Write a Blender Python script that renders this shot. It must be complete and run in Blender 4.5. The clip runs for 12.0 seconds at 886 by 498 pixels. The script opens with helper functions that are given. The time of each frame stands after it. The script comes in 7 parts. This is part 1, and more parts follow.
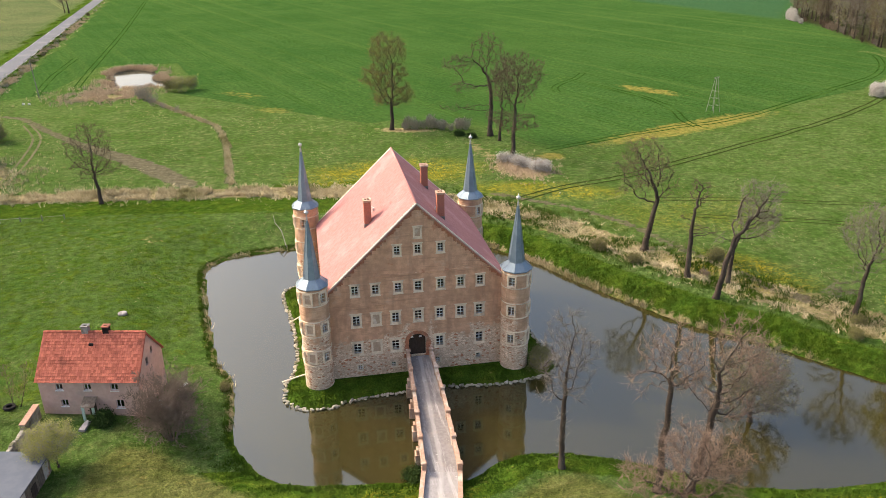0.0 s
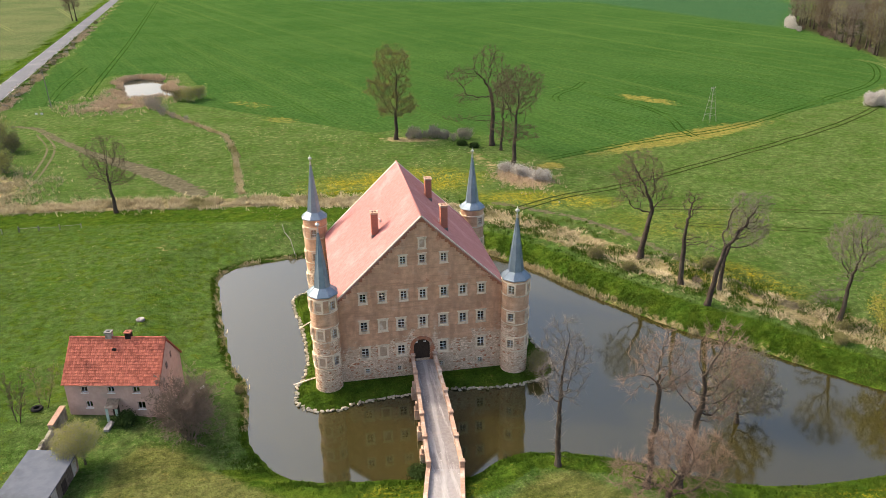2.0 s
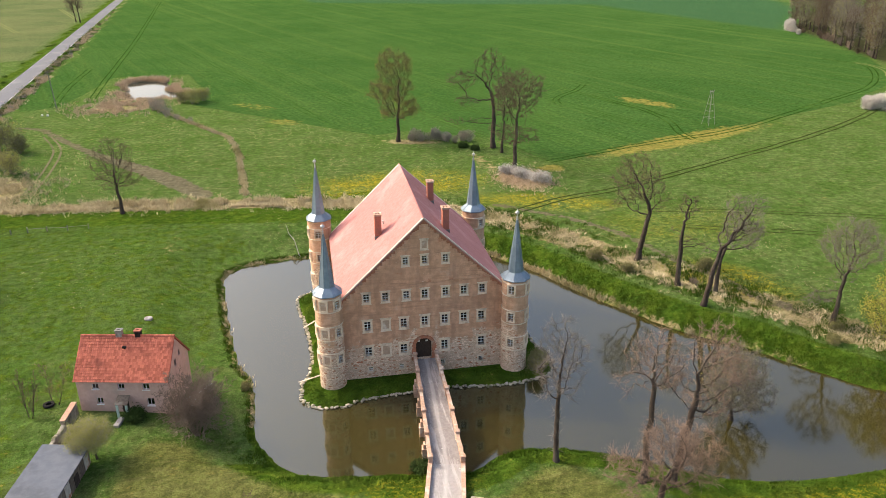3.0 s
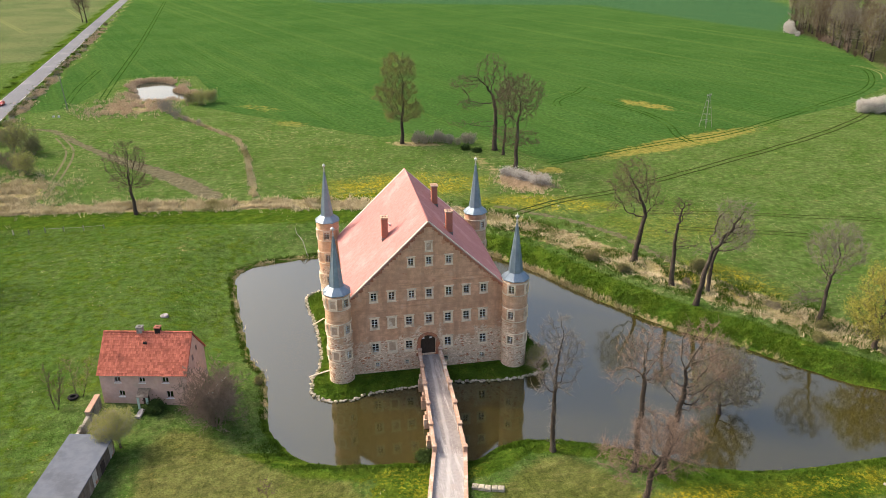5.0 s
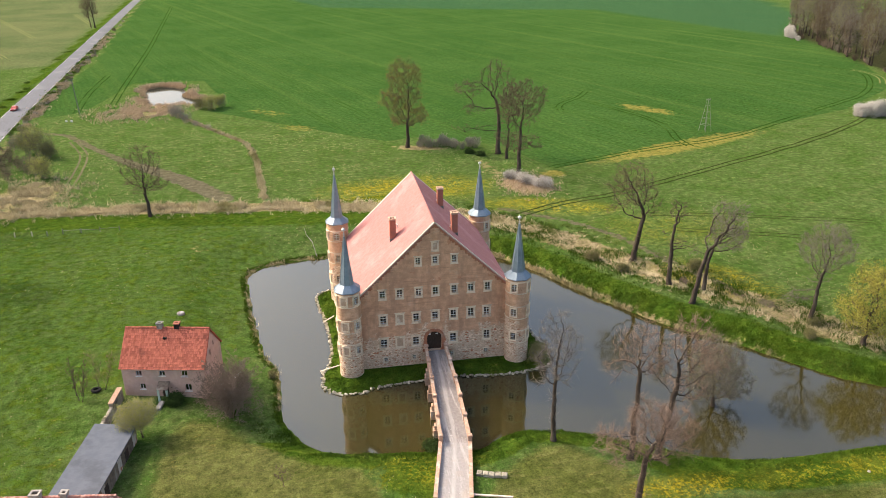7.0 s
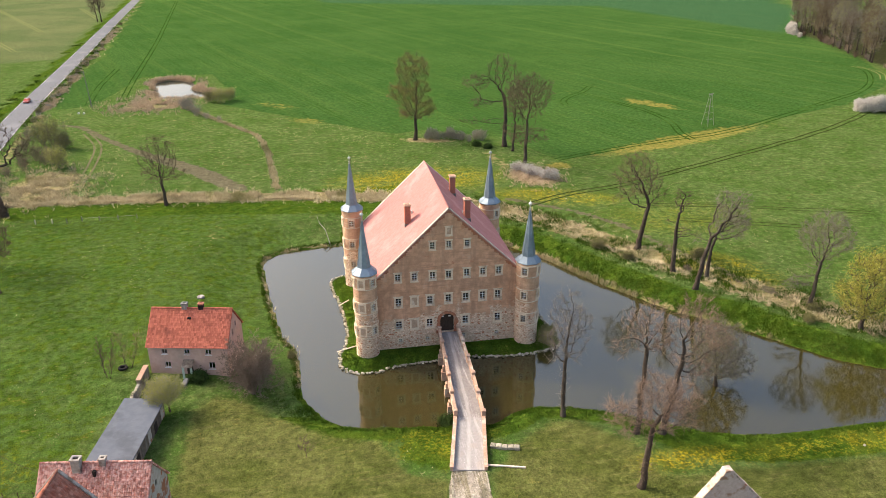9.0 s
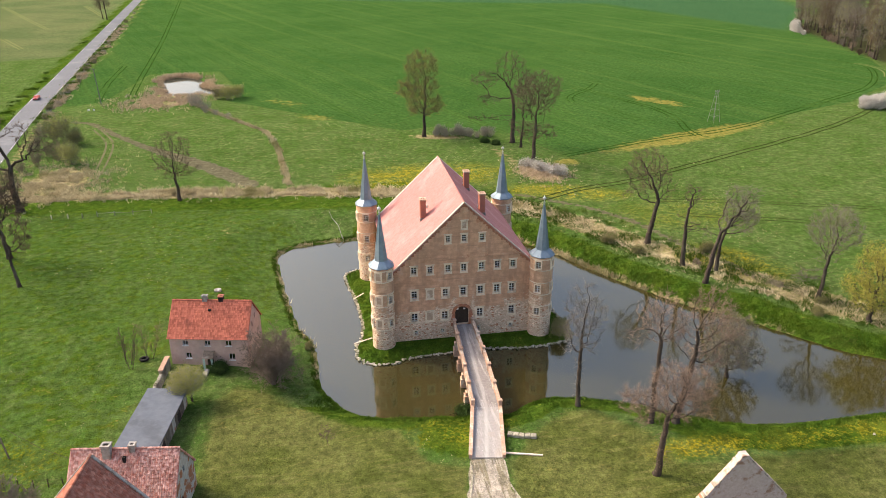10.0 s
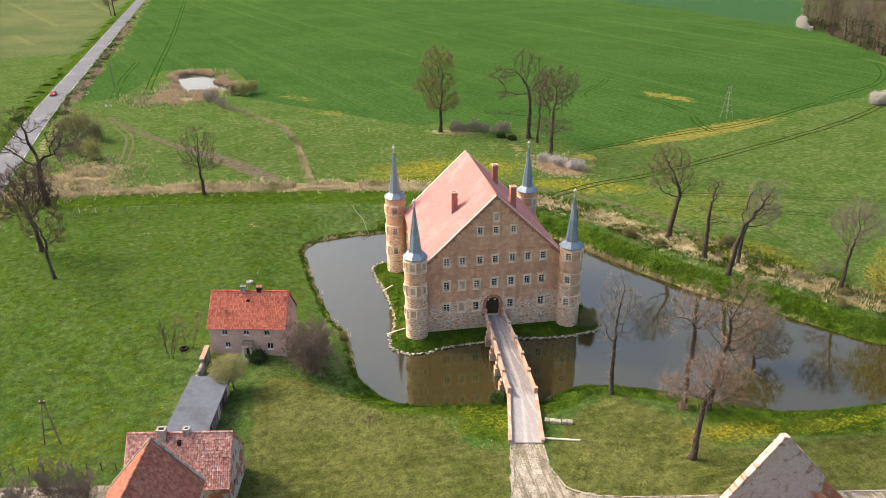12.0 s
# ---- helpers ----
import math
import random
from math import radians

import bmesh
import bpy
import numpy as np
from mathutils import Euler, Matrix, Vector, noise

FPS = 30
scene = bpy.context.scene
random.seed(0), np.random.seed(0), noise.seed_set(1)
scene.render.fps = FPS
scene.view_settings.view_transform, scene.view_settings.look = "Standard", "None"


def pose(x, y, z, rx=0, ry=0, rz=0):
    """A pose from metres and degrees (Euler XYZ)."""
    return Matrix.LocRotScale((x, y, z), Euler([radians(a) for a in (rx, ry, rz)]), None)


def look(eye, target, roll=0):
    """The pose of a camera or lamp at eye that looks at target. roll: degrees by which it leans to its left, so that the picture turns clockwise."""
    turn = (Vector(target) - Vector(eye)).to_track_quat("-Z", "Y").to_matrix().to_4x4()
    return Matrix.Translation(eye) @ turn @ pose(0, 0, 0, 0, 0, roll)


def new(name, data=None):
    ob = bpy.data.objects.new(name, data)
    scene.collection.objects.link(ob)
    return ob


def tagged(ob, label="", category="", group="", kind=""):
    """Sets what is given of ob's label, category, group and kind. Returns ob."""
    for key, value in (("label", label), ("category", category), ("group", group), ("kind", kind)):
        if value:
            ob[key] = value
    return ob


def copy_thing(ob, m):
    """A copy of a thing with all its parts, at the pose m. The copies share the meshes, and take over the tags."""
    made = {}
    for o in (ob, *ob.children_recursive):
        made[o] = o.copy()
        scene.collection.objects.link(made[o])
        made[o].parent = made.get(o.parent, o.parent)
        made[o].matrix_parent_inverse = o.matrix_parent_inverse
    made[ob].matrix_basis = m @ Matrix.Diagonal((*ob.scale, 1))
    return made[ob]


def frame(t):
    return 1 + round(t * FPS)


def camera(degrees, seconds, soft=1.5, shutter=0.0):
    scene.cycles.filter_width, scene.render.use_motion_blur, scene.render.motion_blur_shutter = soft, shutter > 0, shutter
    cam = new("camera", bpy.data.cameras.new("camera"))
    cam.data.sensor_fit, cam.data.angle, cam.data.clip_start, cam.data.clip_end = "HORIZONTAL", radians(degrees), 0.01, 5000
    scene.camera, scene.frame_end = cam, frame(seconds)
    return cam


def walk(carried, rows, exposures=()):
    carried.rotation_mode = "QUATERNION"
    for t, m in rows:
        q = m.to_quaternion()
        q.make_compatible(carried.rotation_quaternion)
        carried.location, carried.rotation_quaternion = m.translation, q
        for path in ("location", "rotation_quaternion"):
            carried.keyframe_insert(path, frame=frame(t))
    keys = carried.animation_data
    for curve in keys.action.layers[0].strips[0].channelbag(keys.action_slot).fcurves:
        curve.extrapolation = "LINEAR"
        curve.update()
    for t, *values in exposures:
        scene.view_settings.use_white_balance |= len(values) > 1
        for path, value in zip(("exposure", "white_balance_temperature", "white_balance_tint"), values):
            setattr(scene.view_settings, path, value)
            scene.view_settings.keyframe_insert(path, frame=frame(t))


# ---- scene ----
cam = camera(60.2, 12.0, soft=0.6)
PATH = [
    (0, (-11.636, -79.668, 48.474), (-11.304, -77.857, 47.694), -0.6),
    (0.5, (-11.866, -80.707, 49.049), (-11.535, -78.893, 48.273), -0.6),
    (1, (-12.055, -81.766, 49.736), (-11.726, -79.952, 48.962), -0.7),
    (1.5, (-12.248, -82.818, 50.465), (-11.92, -81.003, 49.693), -0.7),
    (2, (-12.466, -83.852, 51.099), (-12.14, -82.036, 50.328), -0.7),
    (2.5, (-12.706, -84.907, 51.609), (-12.381, -83.091, 50.838), -0.7),
    (3, (-12.946, -85.945, 52.028), (-12.622, -84.127, 51.259), -0.6),
    (5, (-13.965, -90.313, 54.433), (-13.646, -88.497, 53.659), -0.5),
    (5.5, (-14.179, -91.352, 54.952), (-13.862, -89.534, 54.182), -0.6),
    (6, (-14.383, -92.453, 55.472), (-14.069, -90.633, 54.704), -0.7),
    (6.5, (-14.673, -93.537, 55.734), (-14.361, -91.716, 54.968), -0.7),
    (8.3, (-16.34, -97.42, 55.858), (-16.031, -95.601, 55.087), -0.4),
    (8.5, (-16.629, -97.787, 55.856), (-16.32, -95.968, 55.084), -0.4),
    (9, (-17.606, -98.669, 55.87), (-17.297, -96.851, 55.095), -0.4),
    (9.5, (-18.751, -99.523, 55.948), (-18.444, -97.707, 55.17), -0.4),
    (10, (-19.992, -100.24, 56.022), (-19.686, -98.424, 55.242), -0.4),
    (10.5, (-21.262, -100.767, 56.109), (-20.955, -98.952, 55.326), -0.5),
    (11, (-22.542, -101.215, 56.203), (-22.235, -99.402, 55.418), -0.5),
    (11.5, (-23.843, -101.574, 56.289), (-23.537, -99.761, 55.502), -0.4),
    (12, (-25.158, -101.843, 56.341), (-24.852, -100.031, 55.553), -0.4),
]
walk(cam, [(t, look(eye, target, roll)) for t, eye, target, roll in PATH],
     exposures=[(0, 1.35, 7000, 12), (0.5, 1.17, 7000, 12), (1.0, 1.08, 7000, 12), (1.5, 1.06, 7000, 12), (2.0, 1.32, 7000, 12), (2.5, 1.35, 7000, 12), (12, 1.35, 7000, 12)])

# ---- daylight: hazy spring sun from behind and to the left of the castle ----
SUN_AZ, SUN_EL = 304.0, 40.0          # compass degrees from +y, clockwise; elevation
world = bpy.data.worlds.new("sky")
scene.world = world
world.use_nodes = True
wn = world.node_tree.nodes
sky = wn.new("ShaderNodeTexSky")
sky.sky_type, sky.sun_disc = "NISHITA", False
sky.sun_elevation, sky.sun_rotation = radians(SUN_EL), radians(SUN_AZ)
sky.air_density, sky.dust_density, sky.ozone_density = 1.0, 6.0, 1.0
world.node_tree.links.new(sky.outputs[0], wn["Background"].inputs[0])
wn["Background"].inputs[1].default_value = 0.152
sun = new("sun", bpy.data.lights.new("sun", "SUN"))
sun.data.energy, sun.data.angle, sun.data.color = 1.1, radians(1.5), (1.0, 0.91, 0.78)
az, el = radians(SUN_AZ), radians(SUN_EL)
sun_from = Vector((math.sin(az) * math.cos(el), math.cos(az) * math.cos(el), math.sin(el)))
sun.matrix_world = look(sun_from * 100, (0, 0, 0))


# ---- materials ----
def nodes_of(name):
    m = bpy.data.materials.new(name)
    m.use_nodes = True
    nt = m.node_tree
    return m, nt, nt.nodes["Principled BSDF"]


def node(nt, kind, **inputs):
    n = nt.nodes.new(kind)
    for key, value in inputs.items():
        n.inputs[key.replace("_", " ")].default_value = value
    return n


def mix(nt, fac, a, b):
    """Colour mix; each of fac, a, b is a socket or a value."""
    n = nt.nodes.new("ShaderNodeMix")
    n.data_type = "RGBA"
    for i, v in ((0, fac), (6, a), (7, b)):
        if isinstance(v, (int, float)):
            n.inputs[i].default_value = v
        elif isinstance(v, tuple):
            n.inputs[i].default_value = (*v, 1)
        else:
            nt.links.new(v, n.inputs[i])
    return n.outputs[2]


def ramp(nt, sock, lo, hi):
    n = nt.nodes.new("ShaderNodeMapRange")
    n.interpolation_type = "SMOOTHSTEP"
    nt.links.new(sock, n.inputs[0])
    n.inputs[1].default_value, n.inputs[2].default_value = lo, hi
    return n.outputs[0]


def maths(nt, op, a, b):
    n = nt.nodes.new("ShaderNodeMath")
    n.operation = op
    for i, v in ((0, a), (1, b)):
        if isinstance(v, (int, float)):
            n.inputs[i].default_value = v
        else:
            nt.links.new(v, n.inputs[i])
    return n.outputs[0]


def place(nt, stretch=(1, 1, 1), turn=0.0):
    g = nt.nodes.new("ShaderNodeNewGeometry")
    m = nt.nodes.new("ShaderNodeMapping")
    m.inputs["Scale"].default_value = stretch
    m.inputs["Rotation"].default_value = (0, 0, radians(turn))
    nt.links.new(g.outputs["Position"], m.inputs["Vector"])
    return m.outputs[0]


def noise_of(nt, vec, scale, detail=4.0, rough=0.6):
    n = node(nt, "ShaderNodeTexNoise", Scale=scale, Detail=detail, Roughness=rough)
    nt.links.new(vec, n.inputs["Vector"])
    return n.outputs[0]


def bump(nt, bsdf, height, strength, distance):
    n = node(nt, "ShaderNodeBump", Strength=strength, Distance=distance)
    nt.links.new(height, n.inputs["Height"])
    nt.links.new(n.outputs[0], bsdf.inputs["Normal"])


def surface(name, a, b, stain=None, fine=6.0, coarse=0.5, rough=0.85, metal=0.0, relief=0.02,
            stretch=(1, 1, 1), vary=0.0, stain_at=(0.5, 0.68), stain_scale=None):
    """Two tones in a fine grain, a stain of a coarser size, and a little relief. vary: tone from piece to piece."""
    m, nt, bsdf = nodes_of(name)
    vec = place(nt, stretch)
    f = noise_of(nt, vec, fine)
    c = noise_of(nt, vec, stain_scale or coarse, 5.0)
    col = mix(nt, ramp(nt, f, 0.3, 0.7), a, b)
    if stain:
        col = mix(nt, ramp(nt, c, *stain_at), col, stain)
    if vary:
        g = nt.nodes.new("ShaderNodeNewGeometry")
        o = nt.nodes.new("ShaderNodeObjectInfo")
        r = maths(nt, "FRACT", maths(nt, "ADD", g.outputs["Random Per Island"], o.outputs["Random"]), 0)
        h = nt.nodes.new("ShaderNodeHueSaturation")
        v = nt.nodes.new("ShaderNodeMapRange")
        nt.links.new(r, v.inputs[0])
        v.inputs[3].default_value, v.inputs[4].default_value = 1 - vary, 1 + vary
        nt.links.new(v.outputs[0], h.inputs["Value"])
        nt.links.new(col, h.inputs["Color"])
        col = h.outputs[0]
    nt.links.new(col, bsdf.inputs["Base Color"])
    bsdf.inputs["Roughness"].default_value, bsdf.inputs["Metallic"].default_value = rough, metal
    bsdf.inputs["Specular IOR Level"].default_value = 0.5 if rough < 0.7 else 0.0
    if relief:
        bump(nt, bsdf, f, 0.6, relief)
    return m


def masonry(name, plaster, plaster2, stone, stone2, brick, low, high, bare):
    """Old plaster on rubble and brick: bare stones below, plaster above, with patches of both."""
    m, nt, bsdf = nodes_of(name)
    vec = place(nt)
    bed = place(nt, (1, 1, 1.9))
    wob = node(nt, "ShaderNodeTexNoise", Scale=1.3, Detail=3.0)
    nt.links.new(vec, wob.inputs["Vector"])
    push = nt.nodes.new("ShaderNodeMix")
    push.data_type = "VECTOR"
    push.inputs[0].default_value = 0.06
    nt.links.new(bed, push.inputs[4])
    nt.links.new(wob.outputs["Color"], push.inputs[5])
    vor = node(nt, "ShaderNodeTexVoronoi", Scale=3.3)
    nt.links.new(push.outputs[1], vor.inputs["Vector"])
    rim = node(nt, "ShaderNodeTexVoronoi", Scale=3.3)
    rim.feature = "DISTANCE_TO_EDGE"
    nt.links.new(push.outputs[1], rim.inputs["Vector"])
    rgb = nt.nodes.new("ShaderNodeSeparateColor")
    nt.links.new(vor.outputs["Color"], rgb.inputs[0])
    fine, wide, big = noise_of(nt, vec, 5.0), noise_of(nt, vec, 0.45, 6.0), noise_of(nt, vec, 0.16, 4.0)
    stones = mix(nt, rgb.outputs[0], stone, stone2)
    stones = mix(nt, ramp(nt, rgb.outputs[1], 0.84, 0.9), stones, brick)
    stones = mix(nt, maths(nt, "MULTIPLY", ramp(nt, noise_of(nt, vec, 0.6, 4.0), 0.45, 0.62), 0.45), stones, (0.62, 0.43, 0.30))
    stones = mix(nt, ramp(nt, rim.outputs["Distance"], 0.10, 0.02), stones, (0.52, 0.38, 0.27))
    coat = mix(nt, ramp(nt, noise_of(nt, vec, 1.2, 5.0), 0.35, 0.65), plaster, plaster2)
    course = noise_of(nt, place(nt, (0.22, 0.22, 4.5)), 1.0, 4.0)
    coat = mix(nt, maths(nt, "MULTIPLY", ramp(nt, course, 0.52, 0.66), 0.34), coat, (0.33, 0.180, 0.112))
    streak = noise_of(nt, place(nt, (0.9, 0.9, 0.14)), 1.0, 6.0)
    coat = mix(nt, maths(nt, "MULTIPLY", ramp(nt, streak, 0.47, 0.66), 0.4), coat, (0.36, 0.21, 0.135))
    coat = mix(nt, maths(nt, "MULTIPLY", ramp(nt, noise_of(nt, vec, 0.33, 6.0, 0.65), 0.46, 0.62), 0.42), coat, (0.42, 0.25, 0.16))
    coat = mix(nt, maths(nt, "MULTIPLY", ramp(nt, wide, 0.56, 0.66), 0.45), coat, (0.66, 0.47, 0.34))
    chips = noise_of(nt, place(nt, (1, 1, 1.5)), 2.1, 6.0, 0.7)
    coat = mix(nt, maths(nt, "MULTIPLY", ramp(nt, chips, 0.64, 0.69), 0.7), coat, (0.78, 0.58, 0.43))
    bare_brick = noise_of(nt, place(nt, (1, 1, 1)), 0.75, 7.0, 0.7)
    coat = mix(nt, maths(nt, "MULTIPLY", ramp(nt, bare_brick, 0.60, 0.68), 0.6), coat, brick)
    sep = nt.nodes.new("ShaderNodeSeparateXYZ")
    nt.links.new(vec, sep.inputs[0])
    h = nt.nodes.new("ShaderNodeMapRange")
    nt.links.new(sep.outputs[2], h.inputs[0])
    h.inputs[1].default_value, h.inputs[2].default_value = low, high
    h.inputs[3].default_value, h.inputs[4].default_value = bare, -0.16
    amount = maths(nt, "ADD", h.outputs[0], maths(nt, "ADD", wide, maths(nt, "MULTIPLY", big, 0.4)))
    col = mix(nt, ramp(nt, amount, 0.80, 0.90), coat, stones)
    nt.links.new(col, bsdf.inputs["Base Color"])
    bsdf.inputs["Roughness"].default_value = 0.92
    bsdf.inputs["Specular IOR Level"].default_value = 0.15
    bump(nt, bsdf, maths(nt, "ADD", fine, ramp(nt, rim.outputs["Distance"], 0.0, 0.12)), 0.8, 0.06)
    return m


WALL = masonry("castle_masonry", (0.74, 0.44, 0.28), (0.59, 0.34, 0.212), (0.90, 0.71, 0.53), (0.62, 0.44, 0.31),
               (0.50, 0.20, 0.11), 0.0, 7.0, 0.50)
TOWER_WALL = masonry("tower_masonry", (0.74, 0.475, 0.31), (0.60, 0.365, 0.225), (0.90, 0.72, 0.54), (0.56, 0.40, 0.28),
                     (0.46, 0.20, 0.115), 0.0, 9.5, 0.46)
BRICK = surface("red_brick", (0.45, 0.19, 0.11), (0.33, 0.14, 0.085), (0.40, 0.30, 0.22), 5.0, 0.9, relief=0.03)
STONE = surface("window_stone", (0.76, 0.63, 0.47), (0.66, 0.54, 0.40), (0.46, 0.36, 0.26), 4.0, 0.7)
PANEL = surface("blind_panel", (0.50, 0.36, 0.26), (0.42, 0.30, 0.21), (0.66, 0.56, 0.45), 3.0, 0.8)
WHITE = surface("white_paint", (0.74, 0.73, 0.70), (0.66, 0.65, 0.62), None, 8.0)
SPIRE = surface("spire_sheet", (0.155, 0.215, 0.265), (0.185, 0.25, 0.305), (0.225, 0.295, 0.35), 1.5, 0.5, 0.42, 0.3, 0.0, vary=0.08)
FINIAL = surface("finial_zinc", (0.55, 0.56, 0.56), (0.45, 0.46, 0.47), None, 5.0, 1.0, 0.35, 0.6, 0.0)
ROOF = surface("new_clay_tiles", (0.40, 0.197, 0.183), (0.35, 0.168, 0.157), (0.44, 0.235, 0.222), 2.5, 0.22, 0.8, vary=0.07, relief=0.006)
VERGE = surface("verge_mortar", (0.62, 0.55, 0.47), (0.50, 0.43, 0.36), None, 3.0)
GREY_RENDER = surface("grey_chimney_render", (0.36, 0.34, 0.31), (0.27, 0.25, 0.23), (0.20, 0.16, 0.13), 4.0, 1.2)
CHIMNEY = surface("chimney_brick", (0.42, 0.17, 0.12), (0.34, 0.13, 0.095), (0.30, 0.14, 0.11), 7.0, 0.8)
SOOT = surface("soot", (0.02, 0.018, 0.016), (0.035, 0.03, 0.028), None, 4.0)
DOOR = surface("dark_door_wood", (0.045, 0.035, 0.028), (0.07, 0.05, 0.038), None, 6.0, stretch=(4, 4, 0.4))
OLD_TILE = surface("old_clay_tiles", (0.48, 0.158, 0.105), (0.39, 0.125, 0.088), (0.25, 0.09, 0.068), 2.5, 0.35, 0.8, vary=0.26, relief=0.01, stain_at=(0.55, 0.75))
WORN_TILE = surface("weathered_tiles", (0.36, 0.14, 0.11), (0.58, 0.37, 0.32), (0.22, 0.075, 0.055), 3.2, 0.5, 0.85, vary=0.3, relief=0.01, stain_at=(0.55, 0.7))
DARK_TILE = surface("dark_red_tiles", (0.27, 0.092, 0.062), (0.33, 0.16, 0.12), (0.11, 0.05, 0.04), 2.0, 0.4, 0.85, vary=0.22, relief=0.01, stain_at=(0.58, 0.75))
PINK = surface("pink_render", (0.56, 0.39, 0.33), (0.49, 0.335, 0.28), (0.42, 0.32, 0.27), 1.5, 0.35, stain_at=(0.5, 0.7))
OLD_RENDER = surface("flaking_render", (0.50, 0.46, 0.40), (0.40, 0.36, 0.31), (0.36, 0.16, 0.09), 1.8, 0.6, stain_at=(0.5, 0.56))
RUIN = surface("ruined_render", (0.50, 0.41, 0.365), (0.42, 0.34, 0.30), (0.30, 0.19, 0.135), 3.0, 1.4, stain_at=(0.52, 0.68), relief=0.06)
RUBBLE = surface("rubble_stone", (0.42, 0.36, 0.29), (0.30, 0.25, 0.20), (0.22, 0.18, 0.14), 3.5, 0.8, vary=0.25, relief=0.05)
PALE_STONE = surface("pale_edging_stone", (0.40, 0.37, 0.30), (0.28, 0.255, 0.20), (0.11, 0.11, 0.06), 3.0, 0.9, vary=0.22, relief=0.04)
FELT = surface("grey_roof_felt", (0.125, 0.14, 0.165), (0.105, 0.12, 0.145), (0.09, 0.10, 0.115), 1.2, 0.25, 0.7, relief=0.004)
PLANK = surface("weathered_boards", (0.20, 0.165, 0.13), (0.13, 0.10, 0.08), (0.26, 0.23, 0.19), 4.0, 0.8, stretch=(1, 1, 0.3), vary=0.2)
DECK_FAR, DECK_NEAR = (0.245, 0.228, 0.225), (0.185, 0.170, 0.166)


def deck_material(name, a, b, pale, strip_x, strip_y):
    """Concrete with stains drawn out along the way and a worn pale strip in the middle."""
    m, nt, bsdf = nodes_of(name)
    vec = place(nt)
    along_way = place(nt, (1.5, 0.16, 1.5), -4)
    f, c = noise_of(nt, vec, 2.6), noise_of(nt, along_way, 1.0, 6.0, 0.65)
    col = mix(nt, ramp(nt, f, 0.3, 0.7), a, b)
    col = mix(nt, maths(nt, "MULTIPLY", ramp(nt, c, 0.5, 0.64), 0.65), col, pale)
    col = mix(nt, maths(nt, "MULTIPLY", ramp(nt, noise_of(nt, vec, 0.55, 5.0), 0.52, 0.68), 0.5), col, (0.30, 0.255, 0.225))
    sep = nt.nodes.new("ShaderNodeSeparateXYZ")
    nt.links.new(vec, sep.inputs[0])
    off = maths(nt, "SUBTRACT", sep.outputs[0], maths(nt, "ADD", maths(nt, "MULTIPLY", sep.outputs[1], strip_y), strip_x))
    off = maths(nt, "ADD", off, maths(nt, "MULTIPLY", maths(nt, "SUBTRACT", c, 0.5), 0.8))
    strip = ramp(nt, maths(nt, "ABSOLUTE", off, 0), 0.34, 0.10)
    col = mix(nt, maths(nt, "MULTIPLY", strip, maths(nt, "MULTIPLY", f, 0.85)), col, pale)
    col = mix(nt, maths(nt, "MULTIPLY", ramp(nt, f, 0.64, 0.72), 0.6), col, (0.56, 0.53, 0.50))
    nt.links.new(col, bsdf.inputs["Base Color"])
    bsdf.inputs["Roughness"].default_value = 0.85
    bsdf.inputs["Specular IOR Level"].default_value = 0.2
    bump(nt, bsdf, f, 0.5, 0.02)
    return m


DECK = deck_material("bridge_concrete", DECK_FAR, DECK_NEAR, (0.44, 0.42, 0.405), -0.05, 0.055)
RAMP = deck_material("ramp_concrete", (0.30, 0.285, 0.28), (0.25, 0.237, 0.232), (0.42, 0.405, 0.395), 3.0, 0.205)
PARAPET = surface("parapet_brick", (0.46, 0.315, 0.235), (0.37, 0.235, 0.17), (0.54, 0.45, 0.37), 4.0, 0.6, vary=0.08)
ASPHALT = surface("worn_asphalt", (0.165, 0.172, 0.185), (0.135, 0.14, 0.15), (0.195, 0.20, 0.21), 1.5, 0.1, 0.8)
BARK = surface("grey_bark", (0.075, 0.060, 0.048), (0.045, 0.037, 0.031), (0.115, 0.10, 0.08), 5.0, 0.7, 0.95, stretch=(1, 1, 0.3), relief=0.03)
TWIG = surface("brown_twigs", (0.125, 0.095, 0.07), (0.09, 0.068, 0.05), None, 2.0, relief=0)
PINK_TWIG = surface("reddish_twigs", (0.24, 0.172, 0.132), (0.18, 0.13, 0.10), None, 2.0, relief=0)
PURPLE_TWIG = surface("purple_brown_twigs", (0.225, 0.178, 0.142), (0.17, 0.132, 0.105), None, 2.0, relief=0)
GREY_TWIG = surface("grey_twigs", (0.19, 0.17, 0.145), (0.14, 0.125, 0.105), None, 2.0, relief=0)
PALE_TWIG = surface("silvery_twigs", (0.33, 0.30, 0.26), (0.25, 0.225, 0.19), None, 2.0, relief=0)
BUD = surface("pale_green_buds", (0.20, 0.19, 0.085), (0.155, 0.15, 0.065), None, 2.0, vary=0.2, relief=0)
OCHRE_LEAF = surface("young_ochre_leaves", (0.30, 0.19, 0.06), (0.23, 0.14, 0.045), None, 2.0, vary=0.2, relief=0)
YELLOW_LEAF = surface("yellow_spring_leaves", (0.33, 0.315, 0.07), (0.23, 0.225, 0.045), None, 1.0, vary=0.2, relief=0)
WILLOW_LEAF = surface("willow_leaves", (0.37, 0.37, 0.13), (0.29, 0.29, 0.10), None, 1.0, vary=0.2, relief=0)
BLOSSOM = surface("white_blossom", (0.56, 0.54, 0.50), (0.42, 0.40, 0.36), None, 1.0, vary=0.12, relief=0)
IVY = surface("ivy_leaves", (0.05, 0.085, 0.025), (0.035, 0.06, 0.02), None, 2.0, vary=0.25, relief=0)
